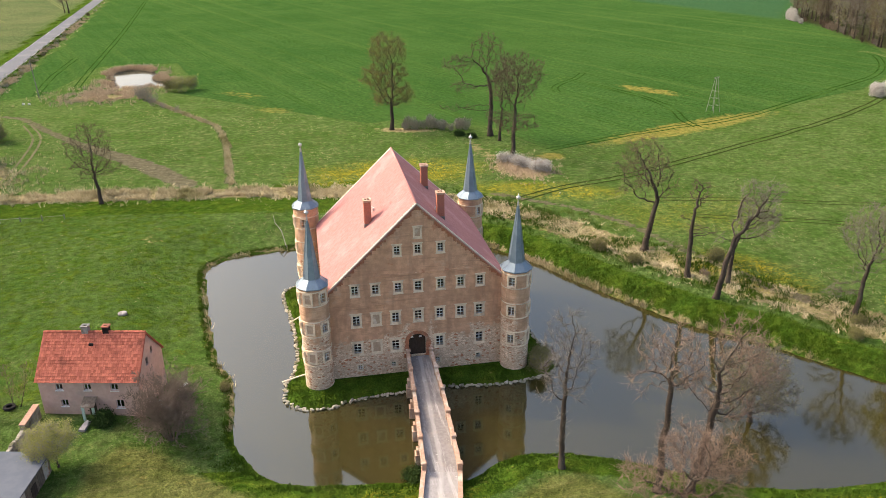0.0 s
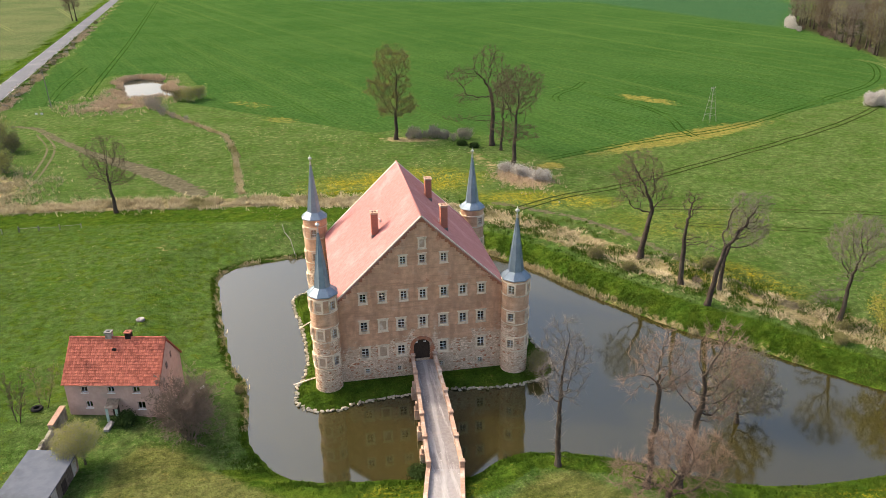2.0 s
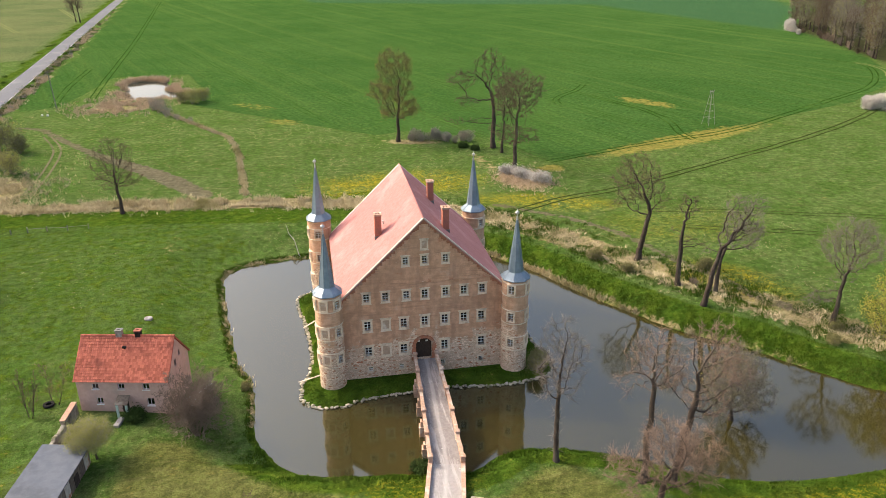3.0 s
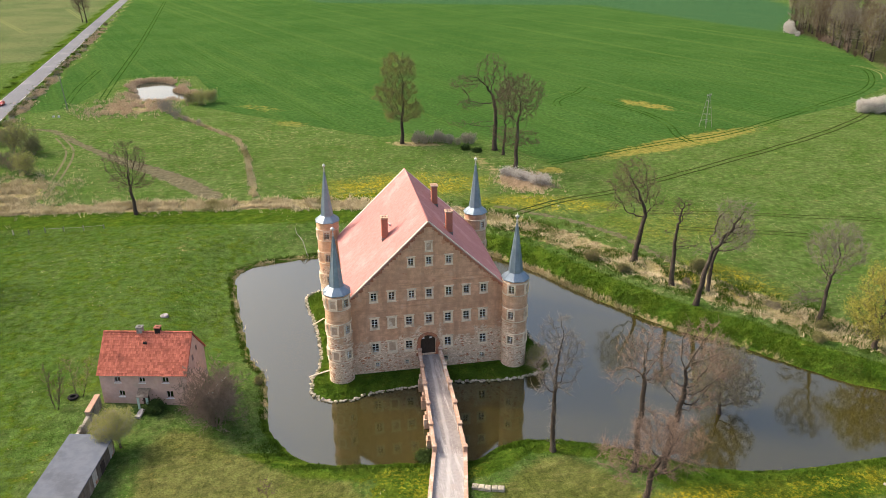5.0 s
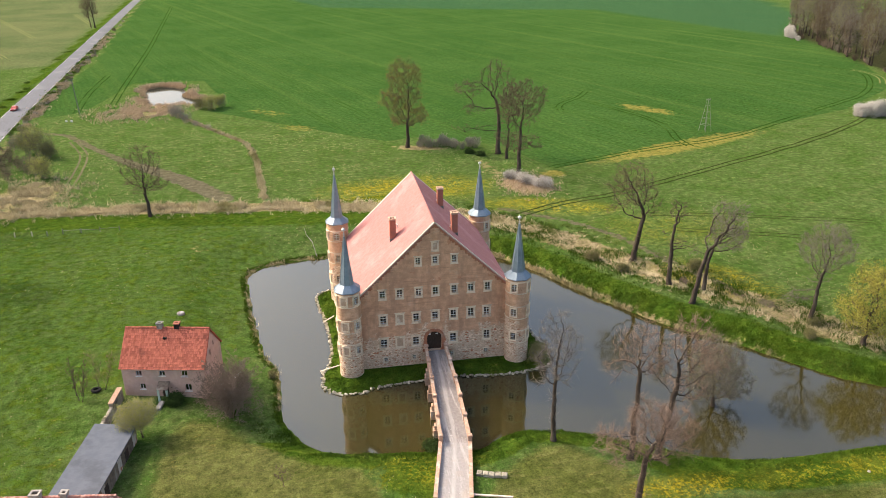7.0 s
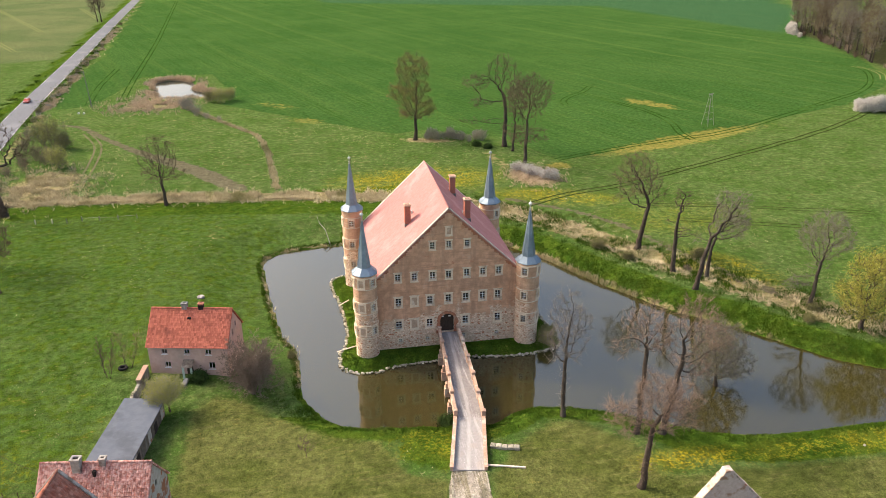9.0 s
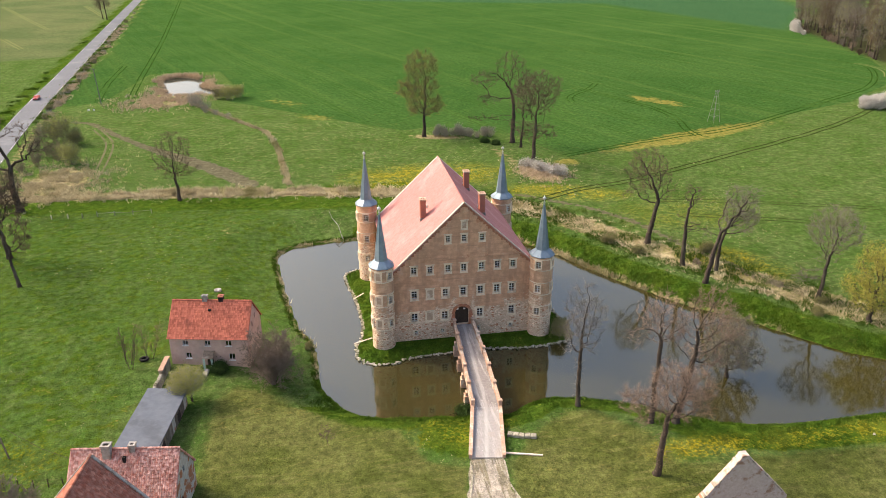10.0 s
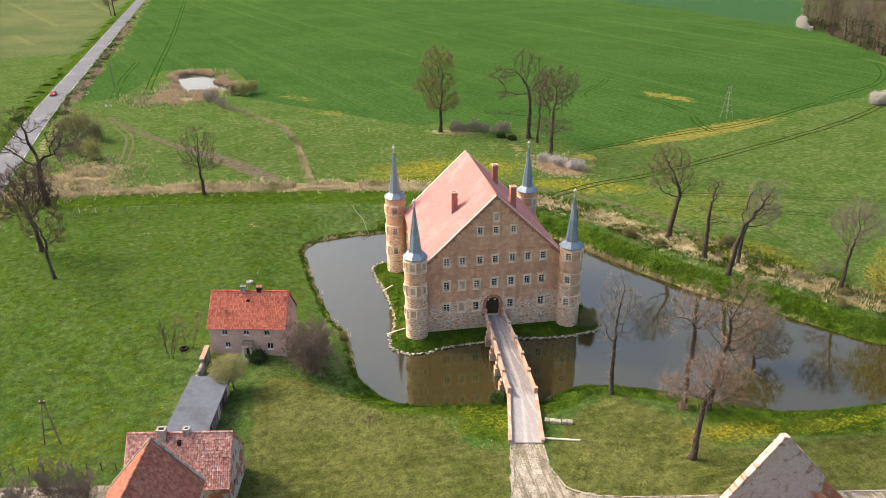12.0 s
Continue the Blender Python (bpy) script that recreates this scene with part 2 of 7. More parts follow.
REED = surface("dry_reeds", (0.51, 0.44, 0.28), (0.41, 0.35, 0.21), (0.24, 0.22, 0.10), 0.8, 0.12, vary=0.25, relief=0)
BRUSH = surface("russet_brush", (0.54, 0.43, 0.30), (0.42, 0.325, 0.22), None, 0.8, 0.2, vary=0.25, relief=0)
BLADE = surface("grass_blades", (0.057, 0.107, 0.011), (0.040, 0.080, 0.008), (0.088, 0.122, 0.024), 0.8, 0.1, vary=0.3, relief=0)
DANDELION = surface("dandelion_heads", (0.62, 0.46, 0.02), (0.55, 0.40, 0.02), None, 2.0, vary=0.15, relief=0)
GALV = surface("galvanised_steel", (0.20, 0.20, 0.195), (0.15, 0.15, 0.145), None, 3.0, 1.0, 0.5, 0.5, 0.0)
CREOSOTE = surface("creosoted_pole", (0.07, 0.055, 0.045), (0.045, 0.035, 0.03), None, 4.0)
RUT = surface("wheel_rut_earth", (0.032, 0.046, 0.012), (0.026, 0.038, 0.010), (0.055, 0.065, 0.02), 1.0, 0.15)
FAINT_RUT = surface("faint_tramline", (0.027, 0.070, 0.011), (0.034, 0.082, 0.014), (0.050, 0.112, 0.022), 0.6, 0.05, stain_at=(0.42, 0.6))
EARTH_RUT = surface("bare_earth_rut", (0.135, 0.122, 0.075), (0.105, 0.10, 0.055), (0.06, 0.09, 0.025), 1.0, 0.2)
CROP_RUT = surface("crop_tramline", (0.020, 0.054, 0.008), (0.025, 0.062, 0.010), (0.046, 0.10, 0.018), 0.6, 0.08)
PALE_RUT = surface("pale_tramline", (0.20, 0.20, 0.085), (0.165, 0.175, 0.07), None, 0.6)
BLUE = surface("blue_plastic", (0.03, 0.12, 0.45), (0.025, 0.10, 0.38), None, 2.0, 0.5, 0.4)
GREEN_PAINT = surface("pale_green_paint", (0.48, 0.62, 0.55), (0.42, 0.55, 0.49), None, 4.0)
CAR_RED = surface("red_car_paint", (0.35, 0.03, 0.025), (0.33, 0.028, 0.023), None, 4.0, 1.0, 0.25, 0.0, 0.0)
TYRE = surface("tyre_rubber", (0.02, 0.02, 0.02), (0.03, 0.03, 0.03), None, 8.0)


def plain_glass():
    m, nt, bsdf = nodes_of("window_glass")
    bsdf.inputs["Base Color"].default_value = (0.85, 0.9, 0.92, 1)
    bsdf.inputs["Transmission Weight"].default_value = 1.0
    bsdf.inputs["Roughness"].default_value = 0.03
    return m


GLASS = plain_glass()


def water_material(name, a, b, ripple, ior):
    m, nt, bsdf = nodes_of(name)
    vec = place(nt)
    col = mix(nt, ramp(nt, noise_of(nt, vec, 0.06, 3.0), 0.35, 0.65), a, b)
    nt.links.new(col, bsdf.inputs["Base Color"])
    bsdf.inputs["Roughness"].default_value, bsdf.inputs["IOR"].default_value = 0.055, ior
    bsdf.inputs["Specular Tint"].default_value = (0.88, 1.0, 1.02, 1)
    bump(nt, bsdf, noise_of(nt, vec, 1.6, 3.0), ripple, 0.02)
    return m


WATER = water_material("moat_water", (0.038, 0.032, 0.008), (0.032, 0.028, 0.008), 0.12, 1.80)
POND = water_material("pond_water", (0.03, 0.035, 0.025), (0.04, 0.04, 0.03), 0.1, 1.33)


# ---- building helpers ----
class Geo:
    """Collects the corners and faces of one mesh."""

    def __init__(self):
        self.v, self.f = [], []

    def add(self, verts, faces):
        n = len(self.v)
        self.v += verts
        self.f += [tuple(n + i for i in f) for f in faces]
        return self

    def box(self, x0, y0, z0, x1, y1, z1, m=None, chamfer=0.0):
        c = chamfer
        pts = [(x0, y0, z0), (x1, y0, z0), (x1, y1, z0), (x0, y1, z0)]
        if c:
            pts += [(x0, y0, z1 - c), (x1, y0, z1 - c), (x1, y1, z1 - c), (x0, y1, z1 - c)]
            pts += [(x0 + c, y0 + c, z1), (x1 - c, y0 + c, z1), (x1 - c, y1 - c, z1), (x0 + c, y1 - c, z1)]
        else:
            pts += [(x0, y0, z1), (x1, y0, z1), (x1, y1, z1), (x0, y1, z1)]
        faces = [(3, 2, 1, 0)]
        for k in range(0, len(pts) - 4, 4):
            faces += [(k + i, k + (i + 1) % 4, k + 4 + (i + 1) % 4, k + 4 + i) for i in range(4)]
        k = len(pts) - 4
        faces.append((k, k + 1, k + 2, k + 3))
        return self.add([m @ Vector(p) for p in pts] if m else pts, faces)

    def tube(self, path, radii, n=6, caps=True):
        """A tapered tube along path."""
        rings = []
        for i, p in enumerate(path):
            d = (Vector(path[min(i + 1, len(path) - 1)]) - Vector(path[max(i - 1, 0)])).normalized()
            a = d.orthogonal().normalized()
            if abs(d.z) > 0.7:
                a = (Vector((1, 0, 0)) - d * d.x).normalized()
            b = d.cross(a)
            rings.append([Vector(p) + (a * math.cos(k * math.tau / n) + b * math.sin(k * math.tau / n)) * radii[i] for k in range(n)])
        faces = []
        for i in range(len(path) - 1):
            faces += [(i * n + k, i * n + (k + 1) % n, (i + 1) * n + (k + 1) % n, (i + 1) * n + k) for k in range(n)]
        if caps:
            faces += [tuple(range(n - 1, -1, -1)), tuple((len(path) - 1) * n + k for k in range(n))]
        return self.add([p for r in rings for p in r], faces)

    def lathe(self, cx, cy, profile, n=24, start=0.0):
        """A turned shape about an upright axis; profile: (radius, z) from below."""
        verts = [(cx + r * math.cos(start + k * math.tau / n), cy + r * math.sin(start + k * math.tau / n), z) for r, z in profile for k in range(n)]
        faces = [(i * n + k, i * n + (k + 1) % n, (i + 1) * n + (k + 1) % n, (i + 1) * n + k) for i in range(len(profile) - 1) for k in range(n)]
        faces += [tuple(range(n - 1, -1, -1)), tuple((len(profile) - 1) * n + k for k in range(n))]
        return self.add(verts, faces)


def part(name, geo, material, parent=None, label="", smooth=False):
    """Links a Geo as one mesh object under a thing or under a part."""
    me = bpy.data.meshes.new(name)
    me.from_pydata(geo.v, [], geo.f)
    me.update()
    me.materials.append(material)
    if smooth:
        me.polygons.foreach_set("use_smooth", [True] * len(me.polygons))
    ob = new(name, me)
    ob.parent = parent
    return tagged(ob, label)


def weld(geo):
    """Joins corners that lie in one place."""
    seen, at = {}, []
    for p in geo.v:
        at.append(seen.setdefault((round(p[0], 4), round(p[1], 4), round(p[2], 4)), len(seen)))
    out = Geo()
    out.v, out.f = list(seen), [tuple(at[i] for i in f) for f in geo.f]
    return out


def thing(name, m, label, category, group="", kind=""):
    ob = new(name)
    ob.empty_display_size = 0.5
    ob.matrix_world = m
    return tagged(ob, label, category, group, kind)


def inside(pt, poly):
    x, y = pt
    hit = False
    for (x0, y0), (x1, y1) in zip(poly, poly[1:] + poly[:1]):
        if (y0 > y) != (y1 > y) and x < (x1 - x0) * (y - y0) / (y1 - y0) + x0:
            hit = not hit
    return hit


def plate(outer, holes, depth, put, lines=()):
    """A wall with openings that go through it. put(u, v, d) gives the place at the depth d behind its face."""
    from mathutils.geometry import delaunay_2d_cdt
    pts, edges = [], []
    for loop in (outer, *holes):
        n = len(pts)
        pts += [Vector(p) for p in loop]
        edges += [(n + i, n + (i + 1) % len(loop)) for i in range(len(loop))]
    for a, b in lines:
        pts += [Vector(a), Vector(b)]
        edges.append((len(pts) - 2, len(pts) - 1))
    vv, _, tris, *_ = delaunay_2d_cdt(pts, edges, [], 0, 1e-5)
    geo, keep = Geo(), []
    for t in tris:
        c = sum((vv[i] for i in t), Vector((0, 0))) / len(t)
        if inside(c, outer) and not any(inside(c, h) for h in holes):
            keep.append(tuple(t))
    geo.add([put(p.x, p.y, 0) for p in vv], keep)
    geo.add([put(p.x, p.y, depth) for p in vv], [t[::-1] for t in keep])
    for loop, sign in [(outer, 1)] + [(h, -1) for h in holes]:
        n = len(loop)
        quads = [(i, (i + 1) % n, n + (i + 1) % n, n + i) for i in range(n)]
        geo.add([put(u, v, d) for d in (0, depth) for u, v in loop], quads)
    return geo


def rect(u, v, w, h):
    return [(u - w / 2, v - h / 2), (u + w / 2, v - h / 2), (u + w / 2, v + h / 2), (u - w / 2, v + h / 2)]


def tiled_slope(geo, origin, along, up, length, rise, w, h, t, rng, lift=0.0):
    """Overlapping tiles over one slope, each its own island. along, up: unit ways; up runs from eave to ridge."""
    o, a, b = Vector(origin), Vector(along), Vector(up)
    n = a.cross(b).normalized()
    rows, cols = max(1, round(rise / h)), max(1, round(length / w))
    dw, dh = length / cols, rise / rows
    verts, faces = [], []
    for r in range(rows):
        for c in range(cols):
            j = rng.uniform(-0.25, 0.25) * t
            x0, x1 = c * dw + 0.006, (c + 1) * dw - 0.006
            y0, y1 = r * dh - 0.03, (r + 1) * dh + 0.01
            k = len(verts)
            for x, y, z in ((x0, y0, t + j), (x1, y0, t + j), (x1, y1, 0), (x0, y1, 0), (x0, y0, 0), (x1, y0, 0)):
                verts.append(o + a * x + b * y + n * (z + lift))
            m = len(verts)
            verts.append(o + a * ((x0 + x1) / 2) + b * y0 + n * (t * 1.5 + j + lift))
            verts.append(o + a * ((x0 + x1) / 2) + b * y1 + n * (t * 0.5 + lift))
            faces += [(k, m, m + 1, k + 3), (m, k + 1, k + 2, m + 1), (k + 4, k + 5, k + 1, m, k)]
    return geo.add(verts, faces)


# ---- lie of the land ----
def sstep(a, b, x):
    t = np.clip((np.asarray(x, float) - a) / (b - a), 0, 1)
    return t * t * (3 - 2 * t)


def seg_dist(px, py, line, closed=False):
    """The distance to a polyline, of arrays of points."""
    best = np.full(np.shape(px), 1e9)
    pairs = list(zip(line, line[1:])) + ([(line[-1], line[0])] if closed else [])
    for (x0, y0), (x1, y1) in pairs:
        dx, dy = x1 - x0, y1 - y0
        t = np.clip(((px - x0) * dx + (py - y0) * dy) / (dx * dx + dy * dy), 0, 1)
        best = np.minimum(best, np.hypot(px - x0 - t * dx, py - y0 - t * dy))
    return best


def in_poly(px, py, poly):
    hit = np.zeros(np.shape(px), bool)
    for (x0, y0), (x1, y1) in zip(poly, poly[1:] + poly[:1]):
        if y0 == y1:
            continue
        hit ^= ((y0 > py) != (y1 > py)) & (px < (x1 - x0) * (py - y0) / (y1 - y0) + x0)
    return hit


def signed(px, py, poly):
    """Below zero inside the polygon."""
    d = seg_dist(px, py, poly, True)
    return np.where(in_poly(px, py, poly), -d, d)


def smooth_loop(pts, k=4, closed=True):
    out, n = [], len(pts)
    for i in range(n if closed else n - 1):
        p = [np.array(pts[j % n] if closed else pts[min(max(j, 0), n - 1)], float) for j in (i - 1, i, i + 1, i + 2)]
        for s in range(k):
            t = s / k
            q = 0.5 * (2 * p[1] + (p[2] - p[0]) * t + (2 * p[0] - 5 * p[1] + 4 * p[2] - p[3]) * t * t + (3 * p[1] - p[0] - 3 * p[2] + p[3]) * t ** 3)
            out.append((float(q[0]), float(q[1])))
    return out if closed else out + [tuple(map(float, pts[-1]))]


WATER_Z = -2.4
MOAT = smooth_loop([(-14, 43.5), (-23.5, 42.3), (-27.3, 40.1), (-28.9, 36.4), (-28, 27.2), (-26.5, 16.9), (-24.8, 7.8), (-22.6, 2.5),
                    (-21.9, -8.7), (-20.1, -13.1), (-17.7, -16.2), (-14.2, -17.8), (-8, -18.8), (-3, -19.5), (2.0, -20.0), (6, -17.7),
                    (11.4, -17.8), (18.2, -20.4), (23.7, -23.9), (27.8, -26.3), (33.7, -27.9), (41, -28.4), (51, -28.3), (66, -30),
                    (84, -34), (92, -38), (84, -28), (59, -16.4), (50.8, -8.6), (45.2, -1.3), (38.5, 5), (33.3, 12.7), (28.5, 20.5),
                    (22.9, 31), (15, 40), (2, 43)])
ISLAND = smooth_loop([(-16.3, -2.3), (-14.7, -4.5), (-11.5, -5.0), (-8.1, -3.9), (-2.2, -3.5), (3, -3.3), (8.9, -4.0), (14.6, -3.3),
                      (16.9, -1.0), (16.2, 8), (16, 20), (15.5, 27.5), (9, 28.5), (-9, 28.8), (-15.6, 28), (-16.6, 24.4), (-16, 20.4),
                      (-14.9, 11.7), (-15.1, 4.2), (-16.2, 1.0)])
POND_LOOP = smooth_loop([(-78.5, 219), (-75.5, 206), (-72, 193), (-69, 190), (-63, 192), (-57, 191.5), (-55.5, 194), (-58, 199.5), (-62, 205), (-64.5, 219), (-70, 225.5), (-75, 223.5)], 4)
ROAD = smooth_loop([(-95, 40), (-102.6, 94.7), (-112.9, 171), (-126.2, 296), (-160.4, 617), (-209, 1100)], 5, False)
DITCH = smooth_loop([(-150, 78), (-95, 76), (-70, 75), (-51, 73), (-26, 69.5), (-8, 66), (8, 60.5), (21, 51.5), (30.5, 39.2), (37.6, 27.6),
                     (45, 16.6), (54, 4.6), (62, -4.8), (77, -17.2), (102, -35)], 3, False)


def land(x, y):
    """The height of the ground, of arrays."""
    x, y = np.asarray(x, float), np.asarray(y, float)
    g = -0.7 * (1 - sstep(-12, 12, y))
    g = g - 0.7 * (1 - sstep(-36, -12, y)) * (1 - sstep(-30, -12, x))
    g = g - 0.4 * np.exp(-(((x + 36) / 9) ** 2 + ((y + 7) / 5) ** 2))
    d = seg_dist(x, y, DITCH)
    g = g - 0.55 * np.exp(-(d / 1.6) ** 2)
    p = signed(x, y, POND_LOOP)
    g = np.where(p < 3, g - 1.1 * (1 - sstep(-2, 3, p)), g)
    g = g + 0.05 * np.sin(x * 0.31 + 2 * np.sin(y * 0.13)) + 0.05 * np.sin(y * 0.37 + 1.7 * np.sin(x * 0.17))
    m, i = signed(x, y, MOAT), signed(x, y, ISLAND)
    wob = 0.35 * np.sin(x * 1.3 + np.sin(y * 0.9)) * np.sin(y * 1.1)
    west = sstep(-6, -16, x) * sstep(-20, -10, y)
    bank_w, bank_edge = 3.4 + 10.6 * west, 0.16 * west
    bank = WATER_Z + (g - WATER_Z) * (bank_edge * sstep(-0.5, 0.7, m + wob * 0.6) + (1 - bank_edge) * sstep(-0.5, bank_w, m + wob * 0.6))
    bank = np.where(m < 0, WATER_Z - 1.1 * (1 - sstep(-2.5, 0.1, m)) - 0.02, np.maximum(bank, WATER_Z + 0.12 * np.clip(m, 0, 1)))
    isl = np.where(i < 0, WATER_Z + 0.75 * sstep(0.0, -1.6, i), WATER_Z - 1.1 * sstep(-0.1, 2.0, i))
    wet = np.where(m < 0, np.where(i < 0.6, np.maximum(isl, bank), bank), bank)
    return np.where(m < 16, wet, g)


def ground_z(x, y):
    return float(land(np.array([x]), np.array([y]))[0])


# ---- ground: one sheet to the horizon ----
def spread(lo, hi, step, mid_lo, mid_hi, mid_step, far):
    """Grid lines: fine between lo and hi, wider out to mid, then widening to far."""
    out = list(np.arange(lo, hi + 1e-6, step))
    out = list(np.arange(mid_lo, lo - 1e-6, mid_step)) + out + list(np.arange(hi + mid_step, mid_hi, mid_step))
    s, a, b = mid_step, out[0], out[-1]
    low, high = [], []
    while b < far or a > -far:
        s *= 1.35
        a, b = a - s, b + s
        low.append(a), high.append(b)
    return np.array(low[::-1] + out + high)


xs = spread(-104, 88, 0.8, -320, 320, 4.0, 3000)
ys = spread(-60, 190, 0.8, -100, 700, 4.0, 3000)
gx, gy = (a.ravel() for a in np.meshgrid(xs, ys))
gz = land(gx, gy)

FIELD = [(-103, 176), (-92, 182), (-86, 235), (-58, 236), (-46, 190), (-49, 174), (-18.7, 144), (5.5, 121), (28.7, 106), (40, 84), (62.7, 91), (84, 97),
         (107, 109.6), (160, 131.3), (205, 165), (262, 290), (330, 420), (600, 1200), (-230, 1200), (-148, 573), (-115, 297), (-108, 193)]
LAWN = [(-24.6, -14.8), (-17.8, -21.2), (-12.3, -23.4), (-10, -29.6), (-5.7, -31.4), (-7.3, -39), (-9, -60), (-37, -60), (-37, -30), (-36.5, -13), (-33.5, -7.5), (-28.5, -9.5)]
LAWN2 = [(2.9, -26.2), (8.8, -22.3), (13, -23.2), (17, -28), (19, -34.6), (42, -35.5), (80, -41), (95, -52), (40, -60), (-2, -60), (-2, -36), (-1, -31)]
DRIVE = [(-5.0, -29.5), (-5.5, -31.4), (-7.3, -39), (-8.6, -46), (-9, -60), (70, -60), (60, -49), (16, -42.6), (4.5, -40.9), (-0.7, -39.2), (-1.7, -36.1), (-1.4, -30)]
YARD = [(-75, -26), (-62, -26.9), (-50, -28.6), (-50, -60), (-75, -60)]
DIRT = smooth_loop([(-96, 152), (-93.2, 151.1), (-89.0, 148.8), (-83.9, 141.9), (-76.1, 129.5), (-67.7, 117.9), (-57.3, 105.5), (-48.3, 94.9), (-36.0, 76.7)], 3, False)
RILL = [(-60, 172), (-57.8, 166.8), (-46.8, 148), (-34.4, 127.4), (-30.5, 108), (-27.3, 75)]
LANE = [(24, 58), (35.2, 49), (42.2, 39), (45, 30.6), (49.4, 18), (53.9, 7.4), (61, -1.9), (72, -13), (90, -30)]


def blob(x, y, cx, cy, rx, ry, turn=0.0):
    c, s = math.cos(radians(turn)), math.sin(radians(turn))
    u, v = ((x - cx) * c + (y - cy) * s) / rx, (-(x - cx) * s + (y - cy) * c) / ry
    return 1 - sstep(0.35, 1.0, np.hypot(u, v))


moat_d, pond_d, ditch_d = signed(gx, gy, MOAT), signed(gx, gy, POND_LOOP), seg_dist(gx, gy, DITCH)
field = 1 - sstep(-1.2, 1.2, signed(gx, gy, FIELD))
field = field * sstep(0.5, 4.0, signed(gx, gy, [(5, 118), (14, 122), (34, 110), (44, 80), (30, 66), (22, 84), (24, 104), (8, 112)]))
right = sstep(10, 24, gx)
dry = (1 - sstep(1.8 + 0.6 * right, 4.2 + 1.4 * right, ditch_d)) * (0.9 - 0.15 * right)
verge_line = [(x + 6.5, y) for x, y in ROAD]
left_verge = [(x - 6.0, y) for x, y in ROAD]
dry = np.maximum(dry, 0.5 * (1 - sstep(0.5, 3.0, seg_dist(gx, gy, verge_line))))
dry = np.maximum(dry, (1 - sstep(0.25, 0.9, seg_dist(gx, gy, RILL))) * 0.7)
dry = np.maximum(dry, 0.75 * (1 - sstep(2, 9, np.maximum(pond_d, 0) + 0.2 * (gy - 190))))
dry = np.maximum(dry, 0.7 * blob(gx, gy, -71, 174, 16, 8))
dry = np.maximum(dry, blob(gx, gy, -82, 88, 11, 17) * 0.9)
dry = np.maximum(dry, 0.2 * (1 - sstep(-6, 2, signed(gx, gy, [(-92, 160), (-60, 166), (-20, 140), (5, 118), (22, 85), (6, 68), (-50, 78), (-78, 100)]))))
dry = np.maximum(dry, blob(gx, gy, 34, 73, 8, 10, 20) * 0.95)
dry = np.maximum(dry, 0.5 * blob(gx, gy, 28.5, 88, 3.5, 14, 8))
dry = np.maximum(dry, blob(gx, gy, 14, 112, 11, 3.4, -20) * 0.95)
dry = np.maximum(dry, 0.32 * blob(gx, gy, -38.5, 48, 3.5, 7))
dry = np.maximum(dry, 0.7 * (1 - sstep(0.0, 1.1, np.abs(moat_d - 0.3))) * (gy > -8))
dirt = (1 - sstep(0.6, 3.2, seg_dist(gx, gy, DIRT) + 0.6 * sstep(100, 125, gy) - 0.9 * np.exp(-((gy - 92) / 14) ** 2))) * (1 - 0.2 * sstep(105, 150, gy))
dirt = np.maximum(dirt, 0.65 * (1 - sstep(0.6, 1.7, seg_dist(gx, gy, LANE))))
yellow = np.maximum.reduce([0.95 * blob(gx, gy, 86, 99, 46, 7, 20), blob(gx, gy, 96, 146, 17, 5, -60), 0.95 * blob(gx, gy, 43, 81, 5, 4),
                            0.5 * blob(gx, gy, -30, 168, 14, 5, -40), 0.6 * blob(gx, gy, -20, 143, 10, 5, -35)])
bloom = np.maximum.reduce([blob(gx, gy, 6, 76, 26, 13), 0.9 * blob(gx, gy, 34, 58, 20, 7, -20), 0.9 * blob(gx, gy, 52, 16, 7, 14, 40), 0.25 * blob(gx, gy, 55, 40, 22, 14),
                           0.9 * blob(gx, gy, 22, -32.5, 9, 2.6), 0.3 * blob(gx, gy, -5, -24, 9, 5), 0.4 * blob(gx, gy, 45, -33, 30, 3), 0.22 * blob(gx, gy, -58, -22, 9, 7)])
lush = 1 - sstep(np.where(gx < -14, 0.2, 2.6), np.where(gx < -14, 1.4, 6.5), moat_d)
lush = np.maximum(lush, 0.75 * (1 - sstep(3.0, 7.0, np.abs(ditch_d - 7))) * (gx < 0) * (gy < 72))
lush = np.where(gy < -15, np.maximum(lush, 1 - sstep(3.5 + 2.5 * sstep(16, 22, gx), 6.0 + 2.5 * sstep(16, 22, gx), moat_d)), lush)
lush = np.maximum(lush, 1 - sstep(1.2, 3.0, seg_dist(gx, gy, left_verge)))
lush = np.maximum(lush, 0.45 * (1 - sstep(-6, 4, signed(gx, gy, [(-120, 66), (-30, 66), (-22, 50), (-26, 8), (-44, -4), (-44, -30), (-120, -34)]))))
lush = np.maximum(lush, 0.9 * blob(gx, gy, -6, -25, 6.5, 6.5))
lawn = np.maximum(1 - sstep(-3.0 + 2 * sstep(-26, -16, gx), 1.0, signed(gx, gy, LAWN)), 1 - sstep(-2.0, 1.0, signed(gx, gy, LAWN2)))
gravel = np.maximum(1 - sstep(-0.5, 0.5, signed(gx, gy, DRIVE)), 1 - sstep(-1, 1, signed(gx, gy, YARD)))
teal = 1 - sstep(-6, 6, signed(gx, gy, [(0.7, 560), (130, 508), (203.6, 484), (246, 306), (330, 420), (600, 1200), (-200, 1200)]))
